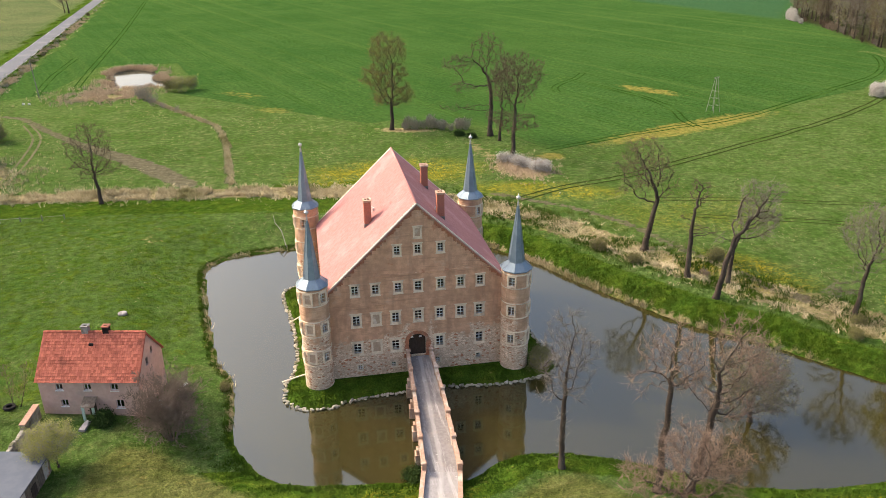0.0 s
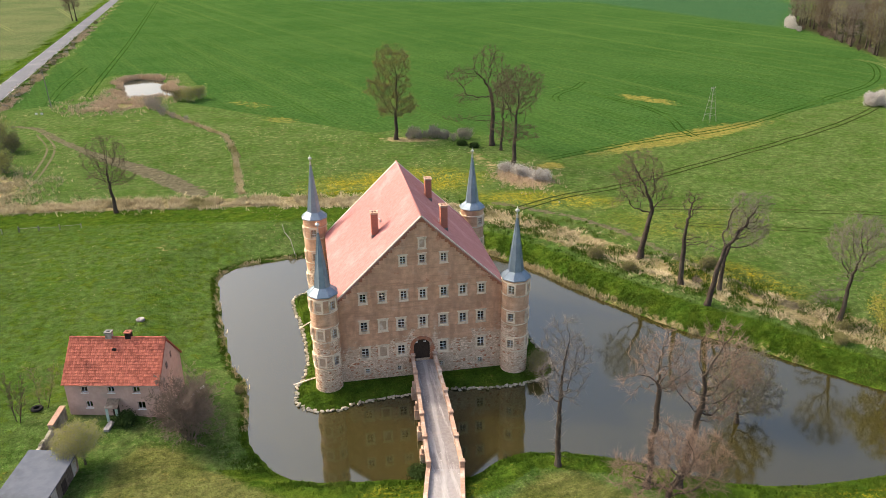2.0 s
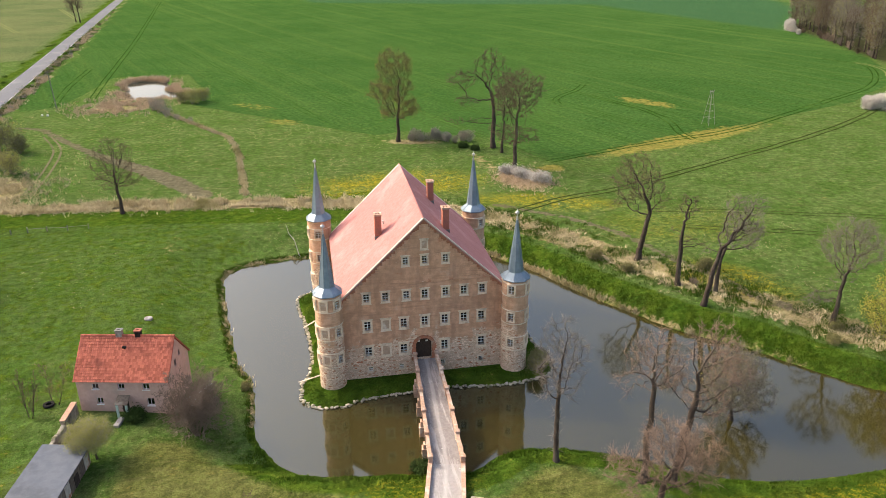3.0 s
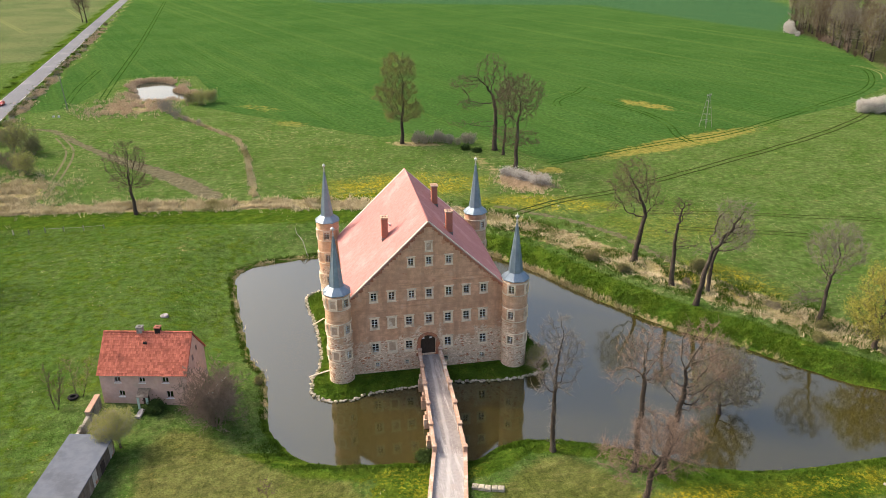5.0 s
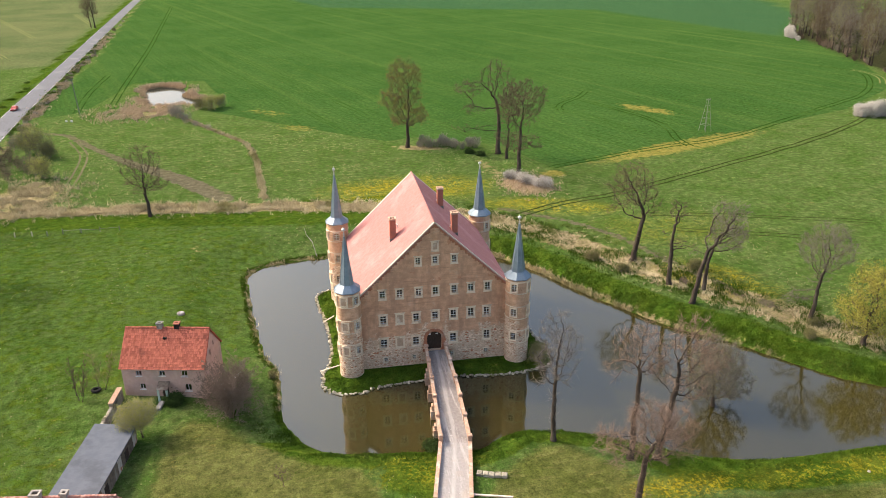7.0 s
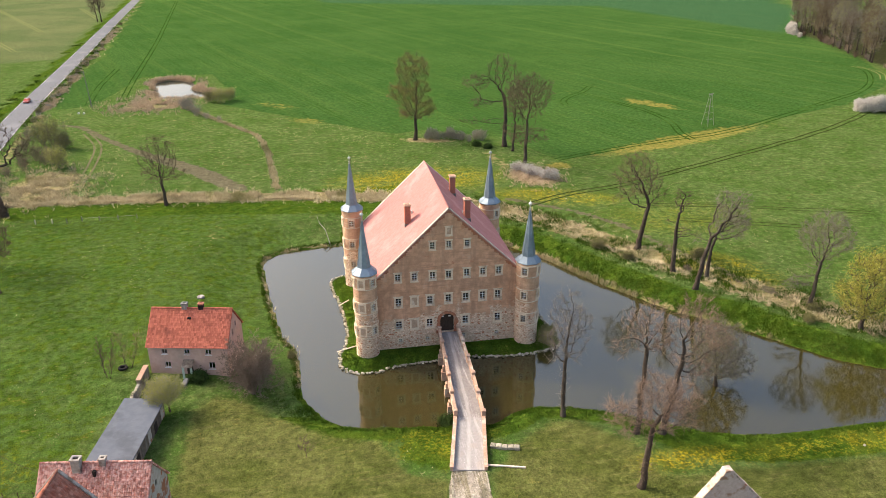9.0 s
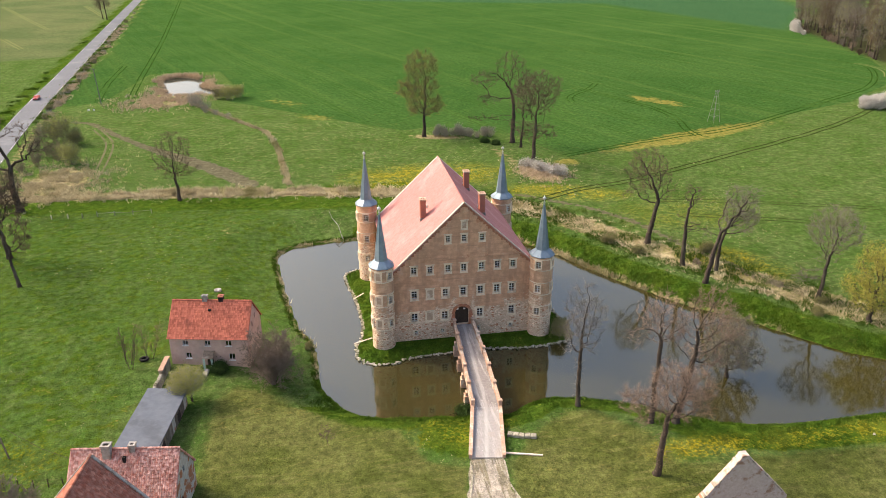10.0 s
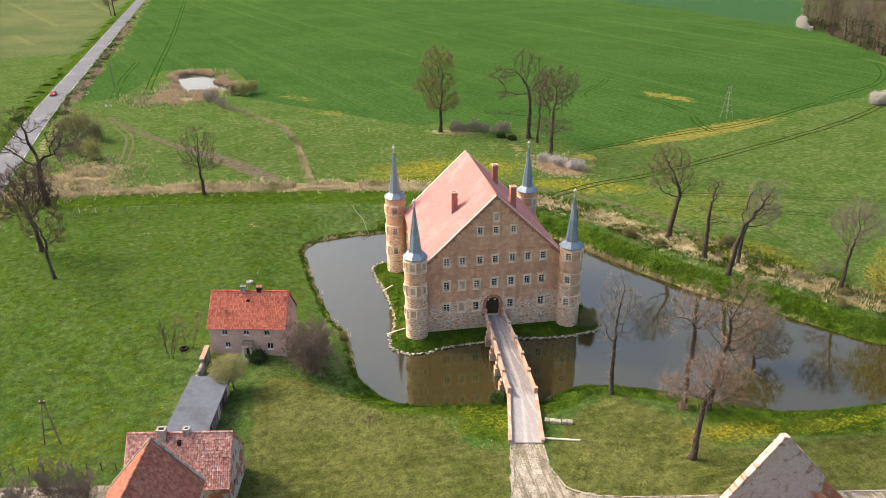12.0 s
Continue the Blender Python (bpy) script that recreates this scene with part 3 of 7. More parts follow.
pale = (1 - sstep(-3, 3, signed(gx, gy, [(-900, 262), (-165, 281), (-134, 292), (-149, 411), (-170, 617), (-240, 1200), (-900, 1200)])))

woodland = 1 - sstep(-2, 3, signed(gx, gy, [(219, 178), (224, 195), (232, 227), (246, 270), (255, 305), (262, 322), (335, 400), (520, 440), (520, 90), (260, 150)]))

me = bpy.data.meshes.new("ground")
nx, ny = len(xs), len(ys)
idx = np.arange(nx * ny).reshape(ny, nx)
quads = np.stack([idx[:-1, :-1], idx[:-1, 1:], idx[1:, 1:], idx[1:, :-1]], -1).reshape(-1, 4)
me.vertices.add(nx * ny)
me.vertices.foreach_set("co", np.stack([gx, gy, gz], -1).ravel())
me.loops.add(quads.size)
me.loops.foreach_set("vertex_index", quads.ravel())
me.polygons.add(len(quads))
me.polygons.foreach_set("loop_start", np.arange(0, quads.size, 4))
me.polygons.foreach_set("use_smooth", np.ones(len(quads), bool))
me.update()
me.validate()
for title, bands in (("zones", (field, dry, dirt, yellow)), ("growth", (lush, lawn, gravel, bloom)), ("beyond", (teal, pale, woodland, field * 0))):
    at = me.attributes.new(title, "FLOAT_COLOR", "POINT")
    at.data.foreach_set("color", np.stack([np.clip(b, 0, 1) for b in bands], -1).astype(np.float32).ravel())


def ground_material():
    m, nt, bsdf = nodes_of("meadow_and_fields")
    vec = place(nt)

    def zone(title):
        a = nt.nodes.new("ShaderNodeAttribute")
        a.attribute_name = title
        s = nt.nodes.new("ShaderNodeSeparateColor")
        nt.links.new(a.outputs["Color"], s.inputs[0])
        return *s.outputs[:3], a.outputs["Alpha"]

    fld, dr, di, ye = zone("zones")
    lu, la, gr, bl = zone("growth")
    te, pa, wo, _ = zone("beyond")
    n_fine, n_mid, n_big, n_huge = noise_of(nt, vec, 2.6, 5.0, 0.7), noise_of(nt, vec, 0.55, 5.0, 0.65), noise_of(nt, vec, 0.12, 5.0), noise_of(nt, vec, 0.022, 4.0)

    def edge(mask, lo=0.42, hi=0.62, amount=0.7):
        """A mask with a ragged edge."""
        j = maths(nt, "ADD", mask, maths(nt, "MULTIPLY", maths(nt, "SUBTRACT", n_mid, 0.5), amount * 2.2))
        j = maths(nt, "ADD", j, maths(nt, "MULTIPLY", maths(nt, "SUBTRACT", n_fine, 0.5), amount * 1.2))
        return ramp(nt, j, lo, hi)

    meadow = mix(nt, ramp(nt, n_mid, 0.3, 0.7), (0.062, 0.115, 0.025), (0.108, 0.162, 0.049))
    meadow = mix(nt, maths(nt, "MULTIPLY", ramp(nt, n_big, 0.42, 0.62), 0.7), meadow, (0.054, 0.115, 0.019))
    meadow = mix(nt, maths(nt, "MULTIPLY", ramp(nt, noise_of(nt, vec, 0.28, 5.0, 0.7), 0.48, 0.66), 0.6), meadow, (0.103, 0.131, 0.043))
    meadow = mix(nt, maths(nt, "MULTIPLY", ramp(nt, n_fine, 0.55, 0.68), 0.6), meadow, (0.205, 0.225, 0.10))
    meadow = mix(nt, maths(nt, "MULTIPLY", ramp(nt, n_fine, 0.46, 0.34), 0.4), meadow, (0.026, 0.050, 0.006))
    drill = nt.nodes.new("ShaderNodeMapping")
    drill.vector_type = "TEXTURE"
    drill.inputs["Rotation"].default_value, drill.inputs["Scale"].default_value = (0, 0, radians(19.5)), (1, 45, 1)
    nt.links.new(nt.nodes.new("ShaderNodeNewGeometry").outputs["Position"], drill.inputs["Vector"])
    streak, band = noise_of(nt, drill.outputs[0], 0.7, 3.0), noise_of(nt, drill.outputs[0], 0.12, 4.0)
    crop = mix(nt, ramp(nt, n_huge, 0.35, 0.65), (0.040, 0.100, 0.023), (0.053, 0.117, 0.028))
    crop = mix(nt, maths(nt, "MULTIPLY", ramp(nt, streak, 0.45, 0.65), 0.45), crop, (0.032, 0.086, 0.015))
    crop = mix(nt, maths(nt, "MULTIPLY", ramp(nt, band, 0.5, 0.68), 0.55), crop, (0.075, 0.136, 0.032))
    crop = mix(nt, maths(nt, "MULTIPLY", ramp(nt, n_big, 0.5, 0.7), 0.35), crop, (0.070, 0.132, 0.029))
    col = mix(nt, edge(fld, amount=0.5), meadow, crop)
    col = mix(nt, maths(nt, "MULTIPLY", te, 0.8), col, mix(nt, ramp(nt, streak, 0.4, 0.65), (0.036, 0.098, 0.046), (0.050, 0.112, 0.050)))
    col = mix(nt, pa, col, mix(nt, ramp(nt, n_huge, 0.35, 0.65), (0.128, 0.152, 0.066), (0.094, 0.130, 0.050)))
    col = mix(nt, wo, col, mix(nt, ramp(nt, n_mid, 0.35, 0.65), (0.055, 0.056, 0.030), (0.042, 0.050, 0.020)))
    lushc = mix(nt, ramp(nt, n_mid, 0.35, 0.65), (0.038, 0.081, 0.0095), (0.058, 0.108, 0.013))
    lushc = mix(nt, maths(nt, "MULTIPLY", ramp(nt, noise_of(nt, vec, 0.3, 5.0, 0.7), 0.45, 0.62), 0.6), lushc, (0.086, 0.128, 0.015))
    lushc = mix(nt, maths(nt, "MULTIPLY", ramp(nt, n_fine, 0.47, 0.35), 0.42), lushc, (0.018, 0.044, 0.004))
    col = mix(nt, edge(lu, 0.35, 0.6, 0.6), col, lushc)
    lawnc = mix(nt, ramp(nt, n_big, 0.35, 0.65), (0.090, 0.110, 0.027), (0.128, 0.140, 0.044))
    lawnc = mix(nt, maths(nt, "MULTIPLY", ramp(nt, n_fine, 0.48, 0.36), 0.55), lawnc, (0.045, 0.064, 0.010))
    mow = noise_of(nt, place(nt, (0.25, 1.4, 1)), 1.0, 4.0)
    lawnc = mix(nt, maths(nt, "MULTIPLY", ramp(nt, mow, 0.52, 0.66), 0.5), lawnc, (0.17, 0.17, 0.062))
    col = mix(nt, edge(la, 0.15, 0.85, 0.45), col, lawnc)
    dryc = mix(nt, ramp(nt, n_fine, 0.35, 0.65), (0.33, 0.27, 0.16), (0.19, 0.17, 0.075))
    dryc = mix(nt, maths(nt, "MULTIPLY", ramp(nt, n_big, 0.5, 0.65), 0.6), dryc, (0.16, 0.17, 0.05))
    col = mix(nt, edge(dr, 0.36, 0.64, 0.8), col, dryc)
    col = mix(nt, maths(nt, "MULTIPLY", edge(ye, 0.25, 1.0, 1.1), 0.75), col, (0.27, 0.225, 0.055))
    col = mix(nt, maths(nt, "MULTIPLY", maths(nt, "MULTIPLY", bl, ramp(nt, n_big, 0.38, 0.6)), 0.55), col, (0.21, 0.195, 0.028))
    flowers = ramp(nt, maths(nt, "ADD", n_fine, maths(nt, "MULTIPLY", n_mid, 0.5)), 0.74, 0.86)
    col = mix(nt, maths(nt, "MULTIPLY", maths(nt, "MULTIPLY", bl, flowers), 0.85), col, (0.42, 0.33, 0.02))
    dirtc = mix(nt, ramp(nt, n_fine, 0.35, 0.65), (0.155, 0.132, 0.098), (0.112, 0.102, 0.064))
    col = mix(nt, maths(nt, "MULTIPLY", edge(di, 0.4, 0.65, 0.7), 0.9), col, dirtc)
    grit = mix(nt, ramp(nt, n_mid, 0.35, 0.65), (0.48, 0.43, 0.37), (0.36, 0.32, 0.26))
    grit = mix(nt, maths(nt, "MULTIPLY", ramp(nt, noise_of(nt, place(nt, (2.0, 0.16, 1), 10), 0.8, 6.0, 0.7), 0.46, 0.58), 0.75), grit, (0.20, 0.18, 0.11))
    col = mix(nt, edge(gr, 0.42, 0.58, 0.25), col, grit)
    speck = nt.nodes.new("ShaderNodeHueSaturation")
    grain = nt.nodes.new("ShaderNodeMapRange")
    nt.links.new(noise_of(nt, vec, 6.5, 4.0, 0.75), grain.inputs[0])
    grain.inputs[1].default_value, grain.inputs[2].default_value = 0.32, 0.68
    grain.inputs[3].default_value, grain.inputs[4].default_value = 0.60, 1.30
    clump = nt.nodes.new("ShaderNodeMapRange")
    nt.links.new(noise_of(nt, vec, 0.9, 4.0, 0.65), clump.inputs[0])
    clump.inputs[1].default_value, clump.inputs[2].default_value = 0.35, 0.65
    clump.inputs[3].default_value, clump.inputs[4].default_value = 0.70, 1.24
    nt.links.new(maths(nt, "MULTIPLY", grain.outputs[0], clump.outputs[0]), speck.inputs["Value"])
    nt.links.new(col, speck.inputs["Color"])
    nt.links.new(speck.outputs[0], bsdf.inputs["Base Color"])
    bsdf.inputs["Roughness"].default_value = 0.95
    bsdf.inputs["Specular IOR Level"].default_value = 0.0
    bump(nt, bsdf, maths(nt, "ADD", n_fine, maths(nt, "MULTIPLY", n_mid, 1.6)), 1.0, 0.5)
    return m


me.materials.append(ground_material())
tagged(new("ground", me), "spring meadows and crop fields around a moated castle", "ground", kind="structure")


def sheet(name, loop, z, material, label, category):
    geo = Geo()
    geo.add([(x, y, z) for x, y in loop], [tuple(range(len(loop)))])
    return tagged(part(name, geo, material), label, category, kind="structure")


sheet("water", [(-34, -42), (98, -42), (98, 50), (-34, 50)], WATER_Z, WATER, "still murky olive moat water around the castle", "water")
sheet("pond_water", [(-90, 176), (-48, 176), (-48, 236), (-90, 236)], -0.42, POND, "small bright pond ringed by dry reeds", "water")


def ribbon(name, line, width, material, label, category, lift=0.03, kind="structure", step=2.0, over=None):
    """A strip that lies on the ground along a line."""
    pts = []
    for (x0, y0), (x1, y1) in zip(line, line[1:]):
        n = max(1, int(math.hypot(x1 - x0, y1 - y0) / step))
        pts += [(x0 + (x1 - x0) * i / n, y0 + (y1 - y0) * i / n) for i in range(n)]
    pts.append(line[-1])
    geo, w = Geo(), width / 2
    verts = []
    for i, (x, y) in enumerate(pts):
        (ax, ay), (bx, by) = pts[max(i - 1, 0)], pts[min(i + 1, len(pts) - 1)]
        l = math.hypot(bx - ax, by - ay)
        px, py = -(by - ay) / l, (bx - ax) / l
        for s in (-w, w):
            verts.append((x + px * s, y + py * s))
    zz = land([v[0] for v in verts], [v[1] for v in verts]) + lift if over is None else np.full(len(verts), over)
    geo.add([(x, y, z) for (x, y), z in zip(verts, zz)], [(2 * i, 2 * i + 1, 2 * i + 3, 2 * i + 2)[::-1] for i in range(len(pts) - 1)])
    ob = part(name, geo, material)
    return tagged(ob, label, category, kind=kind)


def offset_line(line, d):
    out = []
    for i, (x, y) in enumerate(line):
        (ax, ay), (bx, by) = line[max(i - 1, 0)], line[min(i + 1, len(line) - 1)]
        l = math.hypot(bx - ax, by - ay)
        out.append((x - (by - ay) / l * d, y + (bx - ax) / l * d))
    return out


ROAD_S = ROAD
ribbon("road", ROAD_S, 7.0, ASPHALT, "pale worn asphalt country road", "road", 0.10, step=4)
for d in (-3.3, 3.3):
    edge = np.array(offset_line(ROAD_S, d))
    run = np.concatenate([[0], np.cumsum(np.hypot(*np.diff(edge, axis=0).T))])
    dashes = Geo()
    for q in np.arange(4.0, 420.0, 2.0):
        (x0, x1), (y0, y1) = np.interp([q, q + 1.0], run, edge[:, 0]), np.interp([q, q + 1.0], run, edge[:, 1])
        dashes.add([(x0 - 0.08, y0, 0.114), (x0 + 0.08, y0, 0.114), (x1 + 0.08, y1, 0.114), (x1 - 0.08, y1, 0.114)], [(0, 1, 2, 3)])
    tagged(part("road_line", dashes, WHITE), "white painted dashes along the road's edge", "road marking", kind="structure")
TRACKS = [smooth_loop(t, 4, False) for t in (
    [(24, 52), (39, 59.1), (55.1, 64), (83, 77), (116.6, 93.1), (141.5, 107.3), (158, 119)],
    [(-84.9, 140.1), (-79.4, 128.1), (-76.7, 118.7), (-74.7, 102.4), (-73.8, 86.6)])]
for line, ground in zip(TRACKS, (RUT, EARTH_RUT)):
    for d in (-0.9, 0.9):
        ribbon("wheel_track", offset_line(line, d), 0.5, ground, "wheel track pressed into the meadow", "track", 0.04)
for line in ([(53.4, 48.8), (75.7, 42.5), (96.9, 34.9)], [(55.4, 38.8), (75, 31.6), (86.8, 26.5)]):
    for d in (-0.8, 0.8):
        ribbon("wheel_track", offset_line(smooth_loop(line, 6, False), d), 0.3, RUT, "faint wheel track across the meadow", "track", 0.04)
TRAMS = [smooth_loop(t, 4, False) for t in (
    [(-83, 176), (-88, 228), (-94, 300), (-101, 376), (-125, 609)], [(67.5, 150), (68.8, 156.4), (73.8, 163.4), (80.3, 169.5), (86.6, 179.4)], [(-94, 180), (-98.5, 218), (-100.3, 258)],
    [(44, 86), (76, 97.7), (98, 103.3), (119, 113.6), (156, 136), (180.7, 151.4), (199, 171), (211, 193), (205, 212)],
    [(88, 98), (88, 106), (91, 119), (90, 136), (82, 160)])]
for k in range(15):
    x0 = 21 + 16 * (k - 2)
    run = [(x0 - 0.36 * (y - 150), float(y)) for y in range(84, 640, 6)]
    run = [p for p, q in zip(run, in_poly(np.array([p[0] for p in run]), np.array([p[1] for p in run]), FIELD)) if q]
    if len(run) > 3:
        TRAMS.append(run)
for line in ([(-252, 566), (-174, 406)], [(-186, 366), (-163, 323)], [(-190, 560), (-160, 480)]):
    for d in (-1.0, 1.0):
        ribbon("tramline", offset_line(line, d), 0.6, PALE_RUT, "pale tractor line through the thin crop", "track", 0.05, step=3)
for i, line in enumerate(TRAMS):
    for d in (-0.95, 0.95):
        ribbon("tramline", offset_line(line, d), 0.5 if i < 5 else 0.36, CROP_RUT if i < 5 else FAINT_RUT, "dark tractor tramline through the green crop", "track", 0.05, step=3)


for d in (-0.95, 0.95):
    ribbon("tramline", offset_line(smooth_loop([(203, 169), (210, 179), (213.5, 190), (212, 200)], 4, False), d), 0.4, PALE_RUT, "yellowed tractor line at the turn of the field", "track", 0.065, step=3)


# ---- castle ----
castle = thing("castle", pose(0, 0, 0), "brick castle with pink tiled gable roof and four spired towers", "castle")
XL, XR, DEPTH, BASE, APEX, PITCH = -10.7, 10.4, 23.3, -2.3, 20.0, 0.95
EAVE_L, EAVE_R = APEX + XL * PITCH, APEX - XR * PITCH


def window_part(parent, m, w, h, rim, cols=2, rows=3, blind=False, cap=True):
    """A stone surround with glazing set back in the opening; m: pose of the opening's middle, looking along -y."""
    frame_geo = Geo()
    a, b = w / 2, h / 2
    frame_geo.box(-a - rim, -0.07, -b - rim, -a, 0.12, b + rim, m)
    frame_geo.box(a, -0.07, -b - rim, a + rim, 0.12, b + rim, m)
    frame_geo.box(-a, -0.07, b, a, 0.12, b + rim, m)
    frame_geo.box(-a, -0.07, -b - rim, a, 0.12, -b, m)
    win = part("window", frame_geo, STONE, parent, "pale stone window surround")
    if cap:
        part("window_hood", Geo().box(-a - rim - 0.1, -0.15, b + rim, a + rim + 0.1, 0.05, b + rim + 0.1, m), STONE, win)
        part("window_sill", Geo().box(-a - rim - 0.06, -0.13, -b - rim - 0.09, a + rim + 0.06, 0.05, -b - rim, m), STONE, win)
    if blind:
        part("blind_panel", Geo().box(-a, 0.03, -b, a, 0.12, b, m), PANEL, win, "walled-up plaster panel")
        return win
    part("pane", Geo().box(-a, 0.16, -b, a, 0.18, b, m), GLASS, win).visible_shadow = False
    t = 0.032
    lights = [[(-a + w * i / cols + t, -b + h * j / rows + t), (-a + w * (i + 1) / cols - t, -b + h * j / rows + t),
               (-a + w * (i + 1) / cols - t, -b + h * (j + 1) / rows - t), (-a + w * i / cols + t, -b + h * (j + 1) / rows - t)] for i in range(cols) for j in range(rows)]
    bars = plate([(-a, -b), (a, -b), (a, b), (-a, b)], lights, 0.05, lambda u, v, d: m @ Vector((u, 0.1 + d, v)))
    part("casement", weld(bars), WHITE, win, "white painted glazing bars")
    return win


def front(u, v, d):
    return (u, d, v)


R4 = [(-7.42, 9.82), (-5.04, 9.8), (-2.38, 9.8), (-0.02, 9.8), (2.63, 9.85), (5.02, 9.87), (7.4, 9.88)]
R3 = [(-7.44, 5.92), (-5.1, 5.92), (-2.8, 5.92), (-0.1, 5.97), (2.51, 5.98), (5.02, 6.0), (7.32, 6.0)]
R2 = [(-7.45, 2.2), (-5.17, 2.22), (-2.89, 2.2), (2.46, 2.22), (7.35, 2.24)]
R1 = [(-7.27, -0.4), (-3.22, -0.4), (2.2, -0.37), (7.25, -0.36)]
R5 = [(-2.37, 14.45), (0.0, 14.47), (2.66, 14.45)]
front_windows = [(u, v, 0.74, 1.12, 0.2, (2, 3), False) for u, v in R4]
front_windows += [(u, v, 0.80, 1.22, 0.24, (2, 3), i == 1) for i, (u, v) in enumerate(R3)]
front_windows += [(u, v, 0.86, 1.28, 0.25, (2, 3), i == 1) for i, (u, v) in enumerate(R2)]
front_windows += [(u, v, 0.50, 0.60, 0.18, (2, 2), False) for u, v in R1]
front_windows += [(u, v, 0.66, 1.02, 0.19, (2, 3), False) for u, v in R5] + [(0.02, 16.5, 0.62, 1.0, 0.2, (2, 3), True)]
DX, DW, DZ0, DZ1 = -0.28, 2.1, 0.45, 2.45
door_arch = [(DX - DW / 2, DZ0), (DX + DW / 2, DZ0)] + [(DX + DW / 2 * math.cos(a), DZ1 + 1.0 * math.sin(a)) for a in np.linspace(0, math.pi, 11)]
holes = [rect(u, v, w, h) for u, v, w, h, *_ in front_windows] + [door_arch]
part("wall_front", plate([(XL, BASE), (XR, BASE), (XR, EAVE_R), (0, APEX - 0.02), (XL, EAVE_L)], holes, 0.6, front), WALL, castle, "brown plaster flaking from rubble and brick")
part("wall_back", plate([(XL, BASE), (XR, BASE), (XR, EAVE_R), (0, APEX - 0.02), (XL, EAVE_L)], [], 0.6, lambda u, v, d: (u, DEPTH - d, v)), WALL, castle)
side_holes = [rect(y, z, 0.8, 1.2) for y in (3.6, 8.0, 12.4, 16.8, 20.4) for z in (2.2, 5.9)]
part("wall_side", plate([(0.602, BASE), (DEPTH - 0.602, BASE), (DEPTH - 0.602, EAVE_L), (0.602, EAVE_L)], side_holes, 0.6, lambda u, v, d: (XL + d, u, v)), WALL, castle)
part("wall_side", plate([(0.602, BASE), (DEPTH - 0.602, BASE), (DEPTH - 0.602, EAVE_R), (0.602, EAVE_R)], side_holes, 0.6, lambda u, v, d: (XR - d, u, v)), WALL, castle)
for y in (3.6, 8.0, 12.4, 16.8, 20.4):
    for z in (2.2, 5.9):
        window_part(castle, pose(XL, y, z, 0, 0, -90), 0.8, 1.2, 0.24)
        window_part(castle, pose(XR, y, z, 0, 0, 90), 0.8, 1.2, 0.24)
for u, v, w, h, rim, (cols, rows), blind in front_windows:
    window_part(castle, pose(u, 0, v), w, h, rim, cols, rows, blind, cap=h > 0.7)
# unseen dark slabs added inside to block light, so the panes look black
for z in (0.2, 4.0, 7.95):
    part("interior_floor", Geo().box(XL + 0.62, 0.62, z - 0.3, XR - 0.62, DEPTH - 0.62, z), CREOSOTE, castle)
part("string_course", Geo().box(-8.6, -0.09, 11.42, 8.6, 0.02, 11.58), WALL, castle, "thin plaster band below the gable")
part("storey_band", Geo().box(-9.9, -0.05, 7.72, 9.9, 0.02, 7.82), WALL, castle)
for name, side in (("brick_rake", -1), ("brick_rake", 1)):
    x_end = XL if side < 0 else XR
    end = APEX - abs(x_end) * PITCH
    geo = Geo()
    rng = random.Random(5 + side)
    for k in range(46):
        t = (k + 0.5) / 46
        x, z = x_end * t, APEX + (end - APEX) * t - 0.35
        s = rng.uniform(0.05, 0.6) ** 1.5
        geo.box(x - 0.24, -0.04 - rng.uniform(0, 0.03), z - s, x + 0.24, 0.01, z + 0.2)
    part(name, geo, BRICK, castle, "ragged bare brick along the gable edge")

# roof
rng = random.Random(11)
def castle_slope(side):
    xe = (XL - 0.35) if side < 0 else (XR + 0.35)
    ze = APEX - abs(xe) * PITCH
    run = math.hypot(xe, APEX - ze)
    up = Vector((-xe, 0, APEX - ze)).normalized()
    along = Vector((0, -1, 0)) if side < 0 else Vector((0, 1, 0))
    start = (xe, DEPTH + 0.15, ze) if side < 0 else (xe, -0.15, ze)
    base = Geo()
    n = along.cross(up).normalized()
    o, L = Vector(start), DEPTH + 0.3
    pts = [o, o + along * L, o + along * L + up * run, o + up * run]
    base.add([p - n * 0.22 for p in pts] + [p - n * 0.004 for p in pts], [(3, 2, 1, 0), (4, 5, 6, 7), (0, 1, 5, 4), (1, 2, 6, 5), (2, 3, 7, 6), (3, 0, 4, 7)])
    slab = part("roof", base, ROOF, castle, "new pinkish-red clay tile roof slope")
    tiles = part("roof_tiles", tiled_slope(Geo(), start, along, up, L, run, 0.26, 0.34, 0.016, rng), ROOF, slab)
    tagged(tiles, kind="stuff")


castle_slope(-1)
castle_slope(1)
part("ridge", Geo().tube([(0, -0.15, APEX + 0.02), (0, DEPTH + 0.15, APEX + 0.02)], [0.13, 0.13], 8), ROOF, castle, "ridge tiles", True)
for y0, y1 in ((-0.24, 0.10), (DEPTH - 0.10, DEPTH + 0.24)):
    for xe in (XL - 0.36, XR + 0.36):
        ze = APEX - abs(xe) * PITCH
        geo = Geo()
        pts = [(xe, ze - 0.12), (0, APEX - 0.12), (0, APEX + 0.07), (xe, ze + 0.07)]
        geo.add([(x, y, z) for y in (y0, y1) for x, z in pts], [(0, 1, 2, 3), (7, 6, 5, 4), (0, 4, 5, 1), (2, 6, 7, 3), (3, 7, 4, 0), (1, 5, 6, 2)])
        part("verge", geo, VERGE, castle, "pale mortared verge along the gable")


